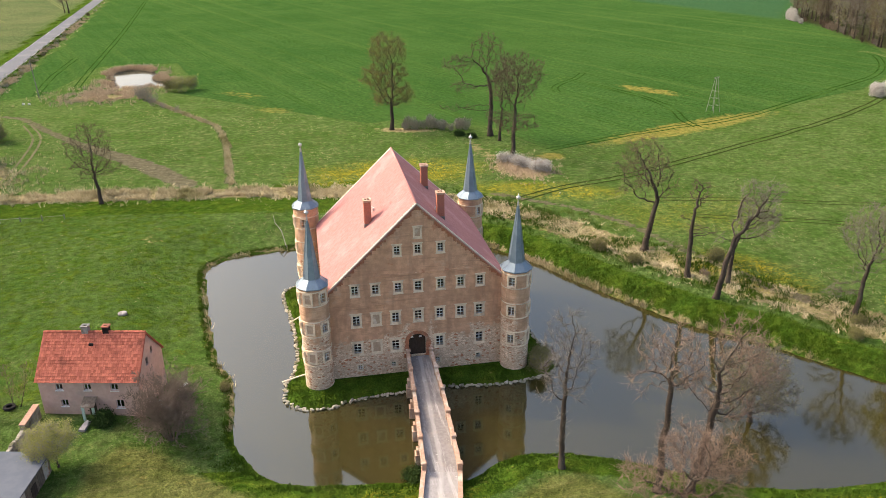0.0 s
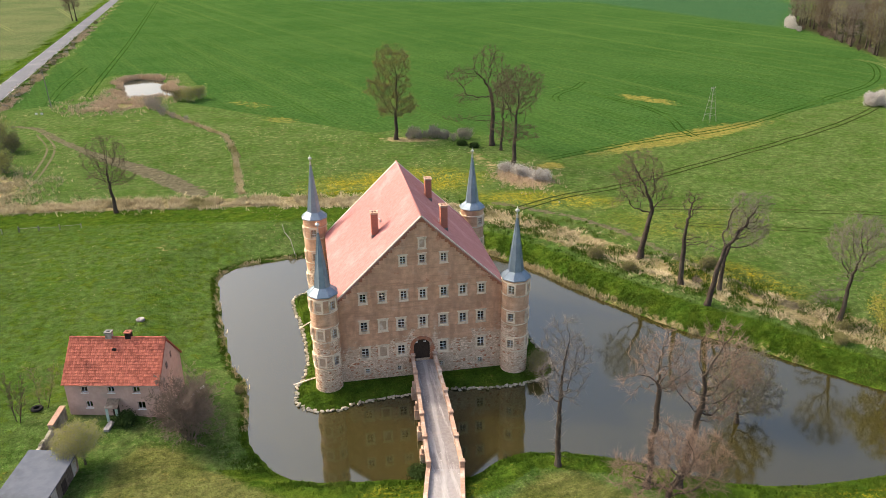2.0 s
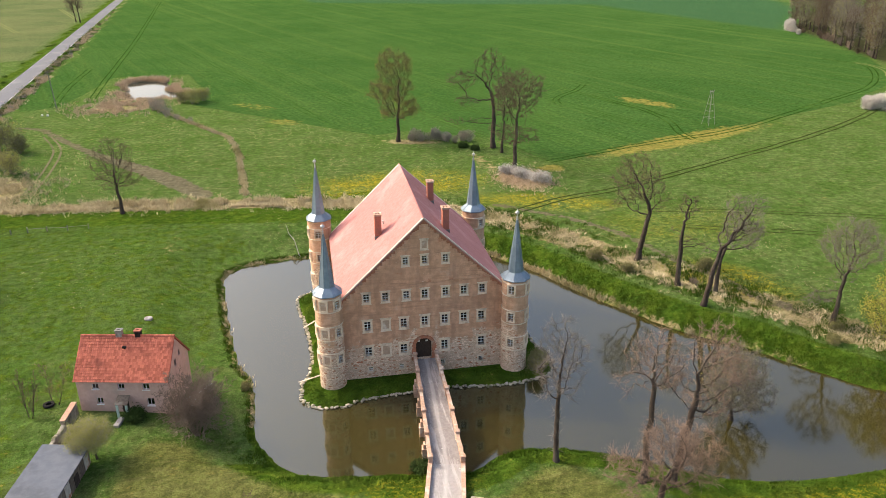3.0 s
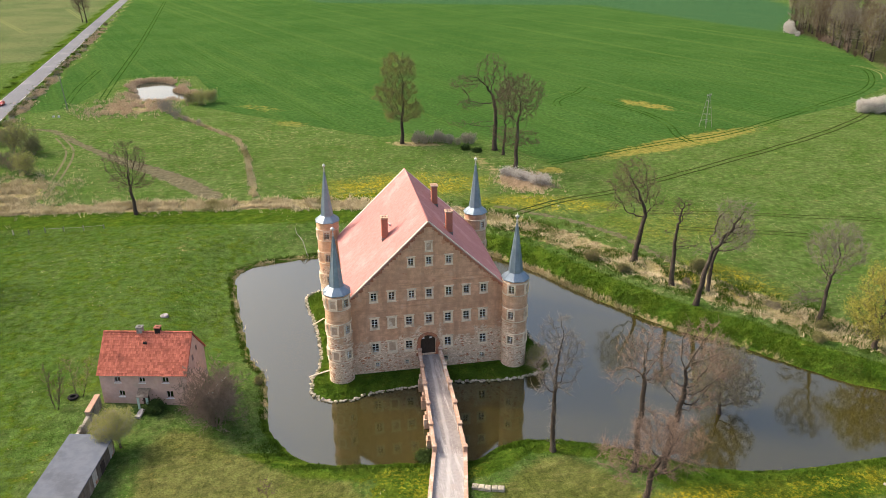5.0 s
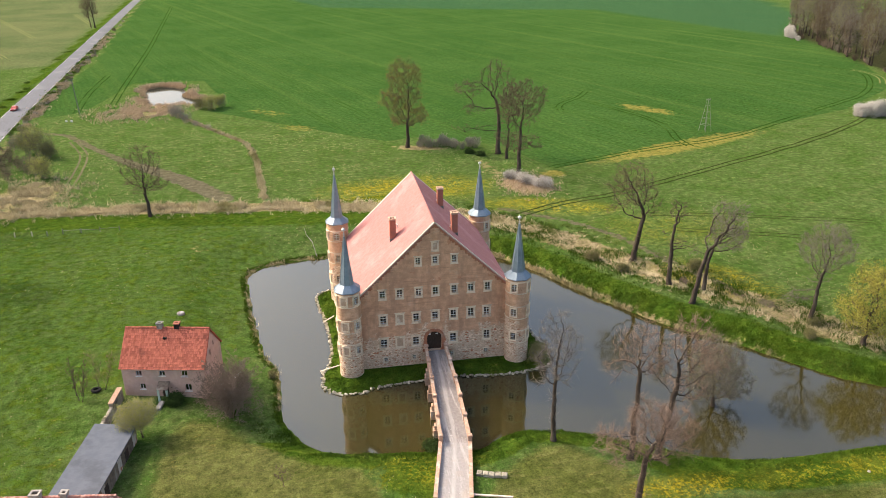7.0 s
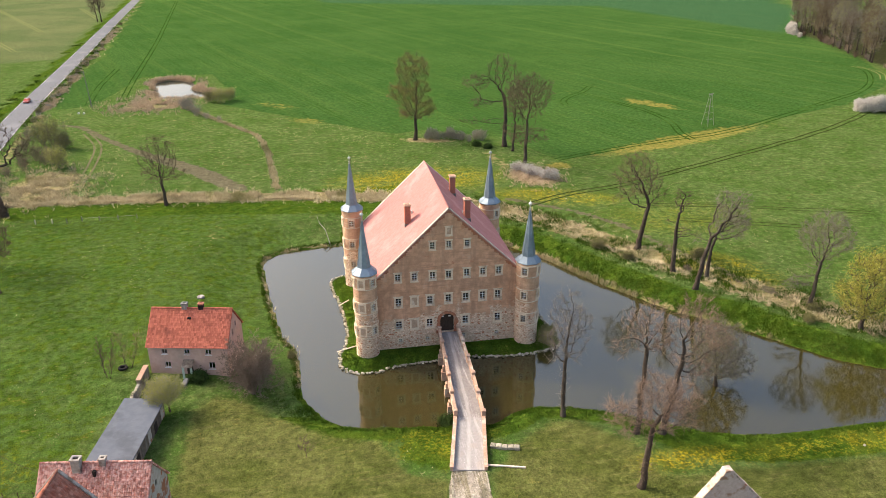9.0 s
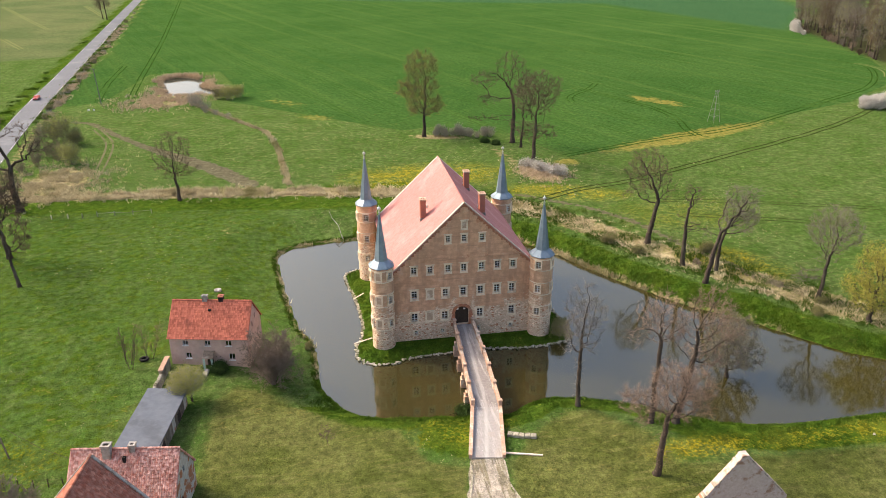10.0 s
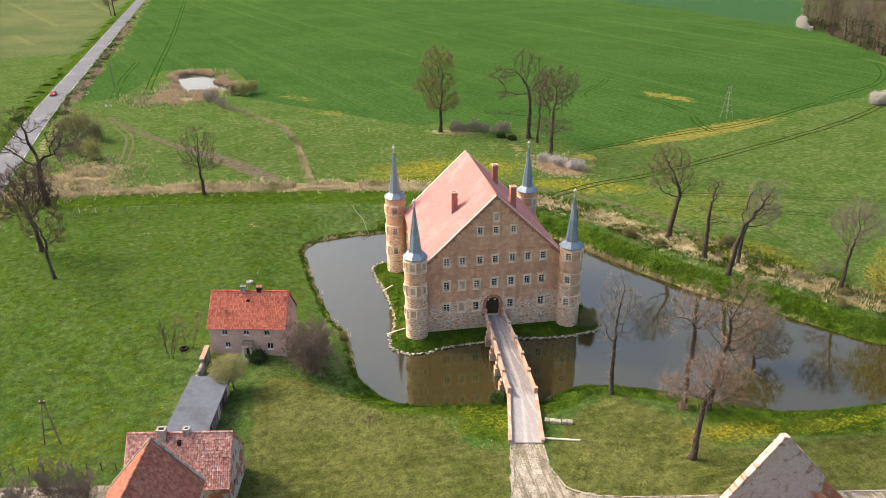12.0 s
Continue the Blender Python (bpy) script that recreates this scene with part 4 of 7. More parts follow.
def chimney(x, y, top, w, d):
    z0 = APEX - abs(x) * PITCH - 0.9
    g = Geo().box(x - w / 2, y - d / 2, z0, x + w / 2, y + d / 2, top)
    c = part("chimney", g, CHIMNEY, castle, "square red brick chimney stack")
    cap = Geo()
    e = 0.09
    cap.box(x - w / 2 - e, y - d / 2 - e, top, x + w / 2 + e, y - d / 2 + 0.16, top + 0.22)
    cap.box(x - w / 2 - e, y + d / 2 - 0.16, top, x + w / 2 + e, y + d / 2 + e, top + 0.22)
    cap.box(x - w / 2 - e, y - d / 2 + 0.16, top, x - w / 2 + 0.14, y + d / 2 - 0.16, top + 0.22)
    cap.box(x + w / 2 - 0.14, y - d / 2 + 0.16, top, x + w / 2 + e, y + d / 2 - 0.16, top + 0.22)
    cap.box(x - 0.07, y - d / 2 + 0.16, top, x + 0.07, y + d / 2 - 0.16, top + 0.2)
    part("chimney_cap", cap, PARAPET, c, "pale corbelled cap")
    part("flue", Geo().box(x - w / 2 + 0.14, y - d / 2 + 0.16, top - 0.02, x + w / 2 - 0.14, y + d / 2 - 0.16, top + 0.04), SOOT, c, "sooty flue opening")
    part("flashing", Geo().box(x - w / 2 - 0.06, y - d / 2 - 0.06, z0 + 0.3, x + w / 2 + 0.06, y + d / 2 + 0.06, z0 + 1.0), GALV, c)


chimney(-4.95, 7.1, 18.15, 0.85, 0.95)
chimney(3.4, 3.9, 19.6, 0.85, 0.95)
chimney(3.3, 15.2, 19.6, 0.85, 0.95)
for x, y in ((-4.0, 8.9), (3.0, 4.9), (3.0, 16.2)):
    z = APEX - abs(x) * PITCH
    s = 1 if x > 0 else -1
    part("roof_pipe", Geo().tube([(x, y, z), (x + 0.05 * s, y, z + 0.35), (x + 0.5 * s, y + 0.4, z + 0.72)], [0.13, 0.13, 0.15], 10), FINIAL, castle, "bent grey vent pipe")
for x, y in ((-8.3, 12.0), (-6.2, 16.2), (-2.2, 6.2), (-1.4, 10.5), (-2.6, 14.6), (-1.8, 18.6)):
    z = APEX - abs(x) * PITCH
    part("roof_vent", Geo().box(x - 0.07, y - 0.07, z - 0.05, x + 0.07, y + 0.07, z + 0.09, chamfer=0.03), ROOF, castle)

# door and porch arch
part("door", Geo().box(DX - DW / 2, 0.40, DZ0, DX + DW / 2, 0.50, DZ1 + 1.0), DOOR, castle, "dark double door in the archway")


def arch_block(a0, a1, r0, r1, y0, y1):
    pts = [(DX + DW / 2 * r * math.cos(a), y, DZ1 + r * math.sin(a)) for y in (y0, y1) for r, a in ((r0, a0), (r1, a0), (r1, a1), (r0, a1))]
    return Geo().add(pts, [(0, 1, 2, 3), (7, 6, 5, 4), (0, 4, 5, 1), (1, 5, 6, 2), (2, 6, 7, 3), (3, 7, 4, 0)])


bed = Geo()
for k in range(17):
    bed.add(*(lambda g: (g.v, g.f))(arch_block(math.pi * k / 17, math.pi * (k + 1) / 17, 1.01, 1.40, -0.06, 0.03)))
arch = part("door_arch", weld(bed), BRICK, castle, "broken brick arch over the door")
for k in range(17):
    part("brick", arch_block(math.pi * k / 17 + 0.012, math.pi * (k + 1) / 17 - 0.012, 1.0, 1.42, -0.11 - 0.015 * (k % 3), 0.05), BRICK, arch)
for s in (-1, 1):
    jamb = part("door_jamb", Geo().box(DX + s * DW / 2 - 0.001 if s > 0 else DX - DW / 2 - 0.25, -0.06, 0.3, DX + DW / 2 + 0.25 if s > 0 else DX - DW / 2 + 0.001, 0.03, 2.53), BRICK, castle, "toothed brick door jamb")
    rng = random.Random(3 + s)
    for k in range(9):
        w = rng.uniform(0.3, 0.62)
        x0 = DX + s * DW / 2
        part("brick", Geo().box(min(x0, x0 + s * w), -0.10 - 0.03 * (k % 2), 0.3 + k * 0.25, max(x0, x0 + s * w), 0.04, 0.53 + k * 0.25, None, 0.02), BRICK, jamb)
for x in (DX - 0.62, DX + 0.42):
    part("door_plate", Geo().box(x - 0.17, 0.36, 2.75, x + 0.17, 0.398, 2.93), WHITE, castle, "small white plate on the door")


# round towers
def tower(cx, cy, tip, r, facing, body_z=11.35):
    n = 40
    def on(u, v, d):
        a = u
        return (cx + (r - d) * math.cos(a), cy + (r - d) * math.sin(a), v)
    wins = [(a if a > math.pi / 2 + 0.3 else a + math.tau, z, blind) for z in (2.62, 6.35, 10.15) for a, blind in facing]
    w, h = 0.72, 1.1
    holes = [rect(a, z, w / r, h) for a, z, _ in wins]
    a0 = math.pi / 2
    lines = [((a0 + math.tau * k / n, BASE), (a0 + math.tau * k / n, body_z)) for k in range(1, n)]
    body = part("tower", plate([(a0, BASE), (a0 + math.tau, BASE), (a0 + math.tau, body_z), (a0, body_z)], holes, 0.45, on, lines), TOWER_WALL, castle,
                "round tower of patched plaster and brick")
    for a, z, blind in wins:
        m = pose(cx, cy, z, 0, 0, math.degrees(a) + 90) @ pose(0, -r - 0.0, 0)
        rim = 0.2
        g = Geo()
        aa, bb = w / 2, h / 2
        g.box(-aa - rim, -0.07, -bb - rim, -aa, 0.16, bb + rim, m)
        g.box(aa, -0.07, -bb - rim, aa + rim, 0.16, bb + rim, m)
        g.box(-aa, -0.07, bb, aa, 0.16, bb + rim, m)
        g.box(-aa, -0.07, -bb - rim, aa, 0.16, -bb, m)
        win = part("window", g, STONE, castle, "pale stone window surround")
        if blind:
            part("blind_panel", Geo().box(-aa, 0.02, -bb, aa, 0.14, bb, m), PANEL, win, "walled-up plaster panel")
            continue
        part("pane", Geo().box(-aa, 0.2, -bb, aa, 0.22, bb, m), GLASS, win).visible_shadow = False
        q = 0.03
        lights = [[(-aa + w * i / 2 + q, -bb + h * j / 3 + q), (-aa + w * (i + 1) / 2 - q, -bb + h * j / 3 + q), (-aa + w * (i + 1) / 2 - q, -bb + h * (j + 1) / 3 - q), (-aa + w * i / 2 + q, -bb + h * (j + 1) / 3 - q)]
                  for i in range(2) for j in range(3)]
        bars = plate([(-aa, -bb), (aa, -bb), (aa, bb), (-aa, bb)], lights, 0.05, lambda u, v, d: m @ Vector((u, 0.135 + d, v)))
        part("casement", weld(bars), WHITE, win, "white painted glazing bars")
    for z in (1.55, 3.5, 5.35, 7.25, 9.25, 10.98):
        part("tower_band", Geo().lathe(cx, cy, [(r + 0.005, z - 0.08), (r + 0.06, z - 0.05), (r + 0.06, z + 0.05), (r + 0.005, z + 0.08)], 40), STONE, body, "thin pale stone band")
    k8 = 8
    sk = r + 0.22
    roof = Geo().lathe(cx, cy, [(sk, body_z - 0.05), (sk + 0.02, body_z + 0.06), (r - 0.1, body_z + 0.36), (r * 0.58, body_z + 0.85), (r * 0.47, body_z + 2.4), (0.10, tip - 0.9)], k8, math.pi / 8)
    spire = part("spire", roof, SPIRE, body, "eight-sided blue-grey sheet metal spire")
    seams = Geo()
    for k in range(k8):
        a = math.pi / 8 + math.tau * k / k8
        path = [(cx + q * math.cos(a), cy + q * math.sin(a), z + 0.02) for q, z in ((sk, body_z + 0.06), (r - 0.1, body_z + 0.36), (r * 0.58, body_z + 0.85), (r * 0.47, body_z + 2.4), (0.10, tip - 0.9))]
        seams.tube(path, [0.03] * 5, 4)
    for k in range(24):
        a = math.tau * k / 24
        path = [(cx + q * math.cos(a), cy + q * math.sin(a), z + 0.012) for q, z in ((sk * 0.97, body_z + 0.085), ((r - 0.1) * 0.97, body_z + 0.36))]
        seams.tube(path, [0.02] * 2, 4)
    part("standing_seam", seams, SPIRE, body, "standing metal seams")
    part("finial", Geo().lathe(cx, cy, [(0.10, tip - 0.95), (0.15, tip - 0.85), (0.07, tip - 0.7), (0.15, tip - 0.58), (0.06, tip - 0.45), (0.05, tip - 0.2), (0.2, tip - 0.1),
                                        (0.28, tip + 0.05), (0.2, tip + 0.2), (0.03, tip + 0.27), (0.015, tip + 0.55)], 10), FINIAL, body, "zinc ball finial", True)


D = math.radians
tower(-12.15, -0.4, 19.9, 1.68, [(D(-52), False), (D(-112), True), (D(-168), False)])
tower(11.6, -0.6, 19.95, 1.7, [(D(-122), False), (D(-40), True), (D(10), False)])
tower(-12.35, 24.0, 21.0, 1.75, [(D(-100), False), (D(-170), True), (D(120), False)], 12.2)
tower(11.45, 23.8, 20.7, 1.75, [(D(-60), False), (D(0), True), (D(60), False)], 12.0)

# stones along the island's edge
edging = thing("stone_edging", pose(0, 0, 0), "rough pale stones lining the castle island", "edging", kind="structure")
rng = random.Random(21)
stone_meshes = []
for k in range(5):
    b = bmesh.new()
    bmesh.ops.create_icosphere(b, subdivisions=1, radius=0.5)
    for v in b.verts:
        v.co *= rng.uniform(0.75, 1.1)
        v.co.z *= 0.7
    m_ = bpy.data.meshes.new("stone")
    b.to_mesh(m_)
    b.free()
    m_.materials.append(PALE_STONE)
    stone_meshes.append(m_)
loop = ISLAND + ISLAND[:1]
for (x0, y0), (x1, y1) in zip(loop, loop[1:]):
    n = max(1, round(math.hypot(x1 - x0, y1 - y0) / 0.27))
    for i in range(n):
        t = (i + rng.random() * 0.4) / n
        ob = new("stone", stone_meshes[rng.randrange(5)])
        ob.parent = edging
        ob.matrix_basis = Matrix.Translation((x0 + (x1 - x0) * t + rng.uniform(-0.2, 0.2), y0 + (y1 - y0) * t + rng.uniform(-0.2, 0.2), WATER_Z + rng.uniform(-0.02, 0.2))) @ pose(0, 0, 0, rng.uniform(-15, 15), 0, rng.uniform(0, 360)) @ Matrix.Diagonal((rng.uniform(0.35, 0.8), rng.uniform(0.3, 0.55), rng.uniform(0.3, 0.6), 1))

# ---- bridge ----
bridge = thing("bridge", pose(0, 0, 0), "narrow brick arch bridge with low parapets leading to the castle door", "bridge")
LEFT = [(-1.35, -0.12), (-1.95, -10), (-2.35, -15.3), (-2.75, -20.6)]
RIGHT = [(1.15, -0.12), (0.95, -10.5), (0.65, -15.8), (0.35, -21.2)]
RL, RR = [(-2.75, -20.6), (-4.95, -30.0)], [(0.35, -21.2), (-1.45, -30.6)]


def deck_z(y):
    return 0.42 - 0.95 * min(1, max(0, -y / 31.0))


def lerp_line(line, n):
    lens = [math.hypot(b[0] - a[0], b[1] - a[1]) for a, b in zip(line, line[1:])]
    total, out = sum(lens), []
    for i in range(n + 1):
        s, k = total * i / n, 0
        while k < len(lens) - 1 and s > lens[k]:
            s -= lens[k]
            k += 1
        t = s / lens[k]
        out.append((line[k][0] + (line[k + 1][0] - line[k][0]) * t, line[k][1] + (line[k + 1][1] - line[k][1]) * t))
    return out


def slab(l, r, thick, name, material, label, n=14):
    a, b = lerp_line(l, n), lerp_line(r, n)
    v = []
    for (x0, y0), (x1, y1) in zip(a, b):
        z0, z1 = deck_z(y0), deck_z(y1)
        v += [(x0, y0, z0), (x1, y1, z1), (x1, y1, z1 - thick), (x0, y0, z0 - thick)]
    f = [(0, 1, 2, 3), (4 * n + 3, 4 * n + 2, 4 * n + 1, 4 * n)]
    for i in range(n):
        f += [(4 * i + k, 4 * i + 4 + k, 4 * i + 4 + (k + 1) % 4, 4 * i + (k + 1) % 4) for k in range(4)]
    return part(name, Geo().add(v, f), material, bridge, label)


slab(LEFT, RIGHT, 0.45, "deck", DECK, "stained grey concrete deck")
slab(RL, RR, 0.9, "ramp", RAMP, "smooth pale concrete approach ramp", 8)


def rail(line, side, h, w, name, with_posts, n):
    """A parapet along the deck's edge. side: the way out."""
    pts = lerp_line(line, n)
    g = Geo()
    v = []
    for i, (x, y) in enumerate(pts):
        (ax, ay), (bx, by) = pts[max(i - 1, 0)], pts[min(i + 1, n)]
        l = math.hypot(bx - ax, by - ay)
        px, py = (-(by - ay) / l * side, (bx - ax) / l * side)
        z = deck_z(y)
        v += [(x, y, z - 0.5), (x, y, z + h), (x + px * w, y + py * w, z + h), (x + px * w, y + py * w, z - 0.5)]
    f = [(3, 2, 1, 0), (4 * n, 4 * n + 1, 4 * n + 2, 4 * n + 3)]
    for i in range(n):
        f += [(4 * i + k, 4 * i + (k + 1) % 4, 4 * i + 4 + (k + 1) % 4, 4 * i + 4 + k) for k in range(4)]
    p = part(name, g.add(v, f), PARAPET, bridge, "low brick parapet")
    cop = Geo()
    v2 = []
    for k in range(n + 1):
        a, b = Vector(v[4 * k + 1]), Vector(v[4 * k + 2])
        o = (b - a).normalized() * 0.05
        v2 += [a - o + Vector((0, 0, 0.003)), a - o + Vector((0, 0, 0.09)), b + o + Vector((0, 0, 0.09)), b + o + Vector((0, 0, 0.003))]
    part("coping", cop.add(v2, f), PARAPET, p, "pale coping course")
    if with_posts:
        for k in range(with_posts + 1):
            x, y = lerp_line(line, with_posts)[k]
            if k == 0:
                y -= 0.3
            z = deck_z(y)
            ang = math.degrees(math.atan2(line[-1][1] - line[0][1], line[-1][0] - line[0][0])) + 90
            m = pose(x, y, 0, 0, 0, ang)
            x0, x1 = (-0.08, w + 0.08) if side > 0 else (-w - 0.08, 0.08)
            post = part("parapet_post", Geo().box(x0, -0.24, z - 0.5, x1, 0.24, z + h + 0.32, m), PARAPET, bridge, "square brick parapet post")
            part("post_cap", Geo().box(x0 - 0.06, -0.3, z + h + 0.32, x1 + 0.06, 0.3, z + h + 0.46, m, 0.06), PARAPET, post)
    return p


rail(LEFT, -1, 0.72, 0.3, "parapet", 5, 20)
rail(RIGHT, 1, 0.72, 0.3, "parapet", 5, 20)
rail(RL, -1, 0.30, 0.34, "ramp_kerb", 0, 8)
rail(RR, 1, 0.30, 0.34, "ramp_kerb", 0, 8)
for side, line in ((-1, LEFT), (1, RIGHT)):
    for k in range(1, 5):
        x, y = lerp_line(line, 5)[k]
        ang = math.degrees(math.atan2(line[-1][1] - line[0][1], line[-1][0] - line[0][0])) + 90
        g = Geo()
        x0, x1 = (-0.5, 0.75) if side > 0 else (-0.75, 0.5)
        g.box(x0, -0.5, WATER_Z - 1, x1, 0.5, -1.1, pose(x, y, 0, 0, 0, ang))
        g.box(x0 * 0.8, -0.34, -1.1, x1 * 0.8, 0.34, deck_z(y) - 0.45, pose(x, y, 0, 0, 0, ang))
        part("pier", g, PARAPET, bridge, "pale brick pier standing in the water")
# arched spandrels between the piers
for side, line in ((-1, LEFT), (1, RIGHT)):
    stops = lerp_line(line, 5)
    for k in range(5):
        (x0, y0), (x1, y1) = stops[k], stops[k + 1]
        L = math.hypot(x1 - x0, y1 - y0)
        ux, uy = (x1 - x0) / L, (y1 - y0) / L
        top = [(0.3, -0.1), (L - 0.3, -0.1)]
        cur = [(L / 2 + (L / 2 - 0.3) * math.cos(a), -2.0 + 1.4 * math.sin(a)) for a in np.linspace(0, math.pi, 10)]
        loop = top + cur
        def side_wall(u, v, d, x0=x0, y0=y0, ux=ux, uy=uy, side=side):
            return (x0 + ux * u - uy * side * (0.02 - d), y0 + uy * u + ux * side * (0.02 - d), v + deck_z(y0 + uy * u))
        part("spandrel", plate([loop[0], loop[1], *cur], [], 0.35, side_wall), PARAPET, bridge, "brick arch spandrel")


# ---- cottages and outbuildings ----
def gable_house(name, m, length, half, eave, ridge, base, wall, tile, label, windows=(), over=0.3, group="", tile_size=(0.24, 0.36), end_windows=()):
    """A house with its ridge along x, at the pose m, its middle at the origin. windows: (x, z, w, h) in the front, which looks along -y."""
    h = thing(name, m, label, "house", group)
    L = length / 2
    pitch = (ridge - eave) / half
    wall_top = eave + over * pitch
    hw = half - over
    holes = [rect(x, z, w, hh) for x, z, w, hh in windows]
    part("wall_front", plate([(-L, base), (L, base), (L, wall_top), (-L, wall_top)], holes, 0.35, lambda u, v, d: (u, -hw + d, v)), wall, h)
    part("wall_back", plate([(-L, base), (L, base), (L, wall_top), (-L, wall_top)], [], 0.35, lambda u, v, d: (u, hw - d, v)), wall, h)
    for s in (-1, 1):
        eh = [rect(y, z, w, hh) for y, z, w, hh in end_windows] if s > 0 else []
        part("gable_wall", plate([(-hw + 0.352, base), (hw - 0.352, base), (hw - 0.352, wall_top), (hw - 0.36, wall_top + 0.3), (0, ridge - 0.05), (-hw + 0.36, wall_top + 0.3), (-hw + 0.352, wall_top)], eh, 0.35, lambda u, v, d: (s * (L - d), u, v)), wall, h)
        for y, z, w, hh in (end_windows if s > 0 else ()):
            part("window", Geo().box(L - 0.14, y - w / 2, z - hh / 2, L - 0.1, y + w / 2, z + hh / 2), GLASS, h)
    rng = random.Random(len(label))
    for s in (-1, 1):
        up = Vector((0, -s * half, ridge - eave)).normalized()
        along = Vector((1, 0, 0)) if s < 0 else Vector((-1, 0, 0))
        run = math.hypot(half, ridge - eave)
        o = Vector((-s * -1 * (L + over * 0.6) * (1 if s > 0 else 1), s * half, eave)) if s > 0 else Vector((-(L + over * 0.6), -half, eave))
        n = along.cross(up).normalized()
        W = length + over * 1.2
        pts = [o, o + along * W, o + along * W + up * run, o + up * run]
        g = Geo().add([p - n * 0.16 for p in pts] + [p - n * 0.004 for p in pts], [(3, 2, 1, 0), (4, 5, 6, 7), (0, 1, 5, 4), (1, 2, 6, 5), (2, 3, 7, 6), (3, 0, 4, 7)])
        r = part("roof", g, tile, h)
        tagged(part("roof_tiles", tiled_slope(Geo(), o, along, up, W, run, *tile_size, 0.06, rng), tile, r), kind="stuff")
    ridge_geo = Geo()
    n = round(length / 0.4)
    for k in range(n):
        x0 = -L - 0.15 + (length + 0.3) * k / n
        x1 = -L - 0.15 + (length + 0.3) * (k + 1) / n
        ridge_geo.tube([(x0, 0, ridge + 0.01), (x1 + 0.03, 0, ridge + 0.03)], [0.13, 0.15], 7)
    part("ridge_tiles", ridge_geo, tile, h)
    for x, z, w, hh in windows:
        a, b = w / 2, hh / 2
        g = Geo()
        for q in ((-a, -b, -a + 0.045, b), (a - 0.045, -b, a, b), (-0.03, -b, 0.03, b), (-a, -b, a, -b + 0.045), (-a, b - 0.045, a, b)):
            g.box(x + q[0], -hw + 0.1, z + q[1], x + q[2], -hw + 0.16, z + q[3])
        win = part("window", g, WHITE, h, "white painted casement")
        part("pane", Geo().box(x - a, -hw + 0.17, z - b, x + a, -hw + 0.19, z + b), GLASS, win).visible_shadow = False
        part("window_sill", Geo().box(x - a - 0.08, -hw - 0.1, z - b - 0.08, x + a + 0.08, -hw + 0.08, z - b - 0.002), WHITE, win)
    return h


def stack(parent, x, y, z0, z1, w, d, material, cap):
    c = part("chimney", Geo().box(x - w / 2, y - d / 2, z0, x + w / 2, y + d / 2, z1), material, parent)
    g = Geo()
    e = 0.07
    g.box(x - w / 2 - e, y - d / 2 - e, z1, x + w / 2 + e, y - d / 2 + 0.14, z1 + 0.16)
    g.box(x - w / 2 - e, y + d / 2 - 0.14, z1, x + w / 2 + e, y + d / 2 + e, z1 + 0.16)
    g.box(x - w / 2 - e, y - d / 2 + 0.14, z1, x - w / 2 + 0.12, y + d / 2 - 0.14, z1 + 0.16)
    g.box(x + w / 2 - 0.12, y - d / 2 + 0.14, z1, x + w / 2 + e, y + d / 2 - 0.14, z1 + 0.16)
    part("chimney_cap", g, cap, c)
    part("flue", Geo().box(x - w / 2 + 0.12, y - d / 2 + 0.14, z1 - 0.02, x + w / 2 - 0.12, y + d / 2 - 0.14, z1 + 0.03), SOOT, c)


# pink cottage by the moat
RIDGE = Vector((-36.1, 0.11, 0))
cot = gable_house("cottage", pose(RIDGE.x, RIDGE.y, 0, 0, 0, -11.8), 11.0, 3.83, 3.54, 7.64, -2.6, PINK, OLD_TILE,
                  "pink rendered cottage with an old red clay tile roof",
                  [(-3.25, 2.75, 0.75, 0.75), (-0.15, 2.75, 0.75, 0.75), (2.8, 2.75, 0.8, 0.8), (-3.0, 0.75, 0.75, 0.85), (3.1, 0.65, 0.85, 1.0)],
                  end_windows=[(-0.6, 4.3, 0.6, 0.9), (0.9, 4.9, 0.5, 0.8)])
stack(cot, -1.0, 0.1, 6.6, 8.25, 0.7, 0.6, GREY_RENDER, GALV)
stack(cot, 1.3, 0.1, 6.6, 8.25, 0.65, 0.6, SOOT, CHIMNEY)
part("skylight", Geo().box(-0.35, -1.15, 6.35, 0.1, -0.7, 6.75), SOOT, cot, "small dark skylight")
# porch of the cottage
part("porch_roof", Geo().add([(-0.75, -4.75, 0.95), (0.75, -4.75, 0.95), (0.75, -3.5, 1.55), (-0.75, -3.5, 1.55), (-0.75, -4.75, 1.01), (0.75, -4.75, 1.01), (0.75, -3.5, 1.61), (-0.75, -3.5, 1.61)],
                             [(3, 2, 1, 0), (4, 5, 6, 7), (0, 1, 5, 4), (1, 2, 6, 5), (2, 3, 7, 6), (3, 0, 4, 7)]), PLANK, cot, "corrugated porch roof")
for x in (-0.62, 0.5):
    part("porch_post", Geo().box(x - 0.12, -4.6, -1.9, x + 0.14, -4.45, 0.98), GREEN_PAINT, cot, "pale green painted porch side")
part("front_door", Geo().box(-0.42, -3.56, -1.1, 0.42, -3.5, 0.85), DOOR, cot, "dark front door")
part("doorstep", Geo().box(-0.5, -6.4, -1.0, 0.15, -4.6, -0.72), RAMP, cot, "pale concrete path slab")

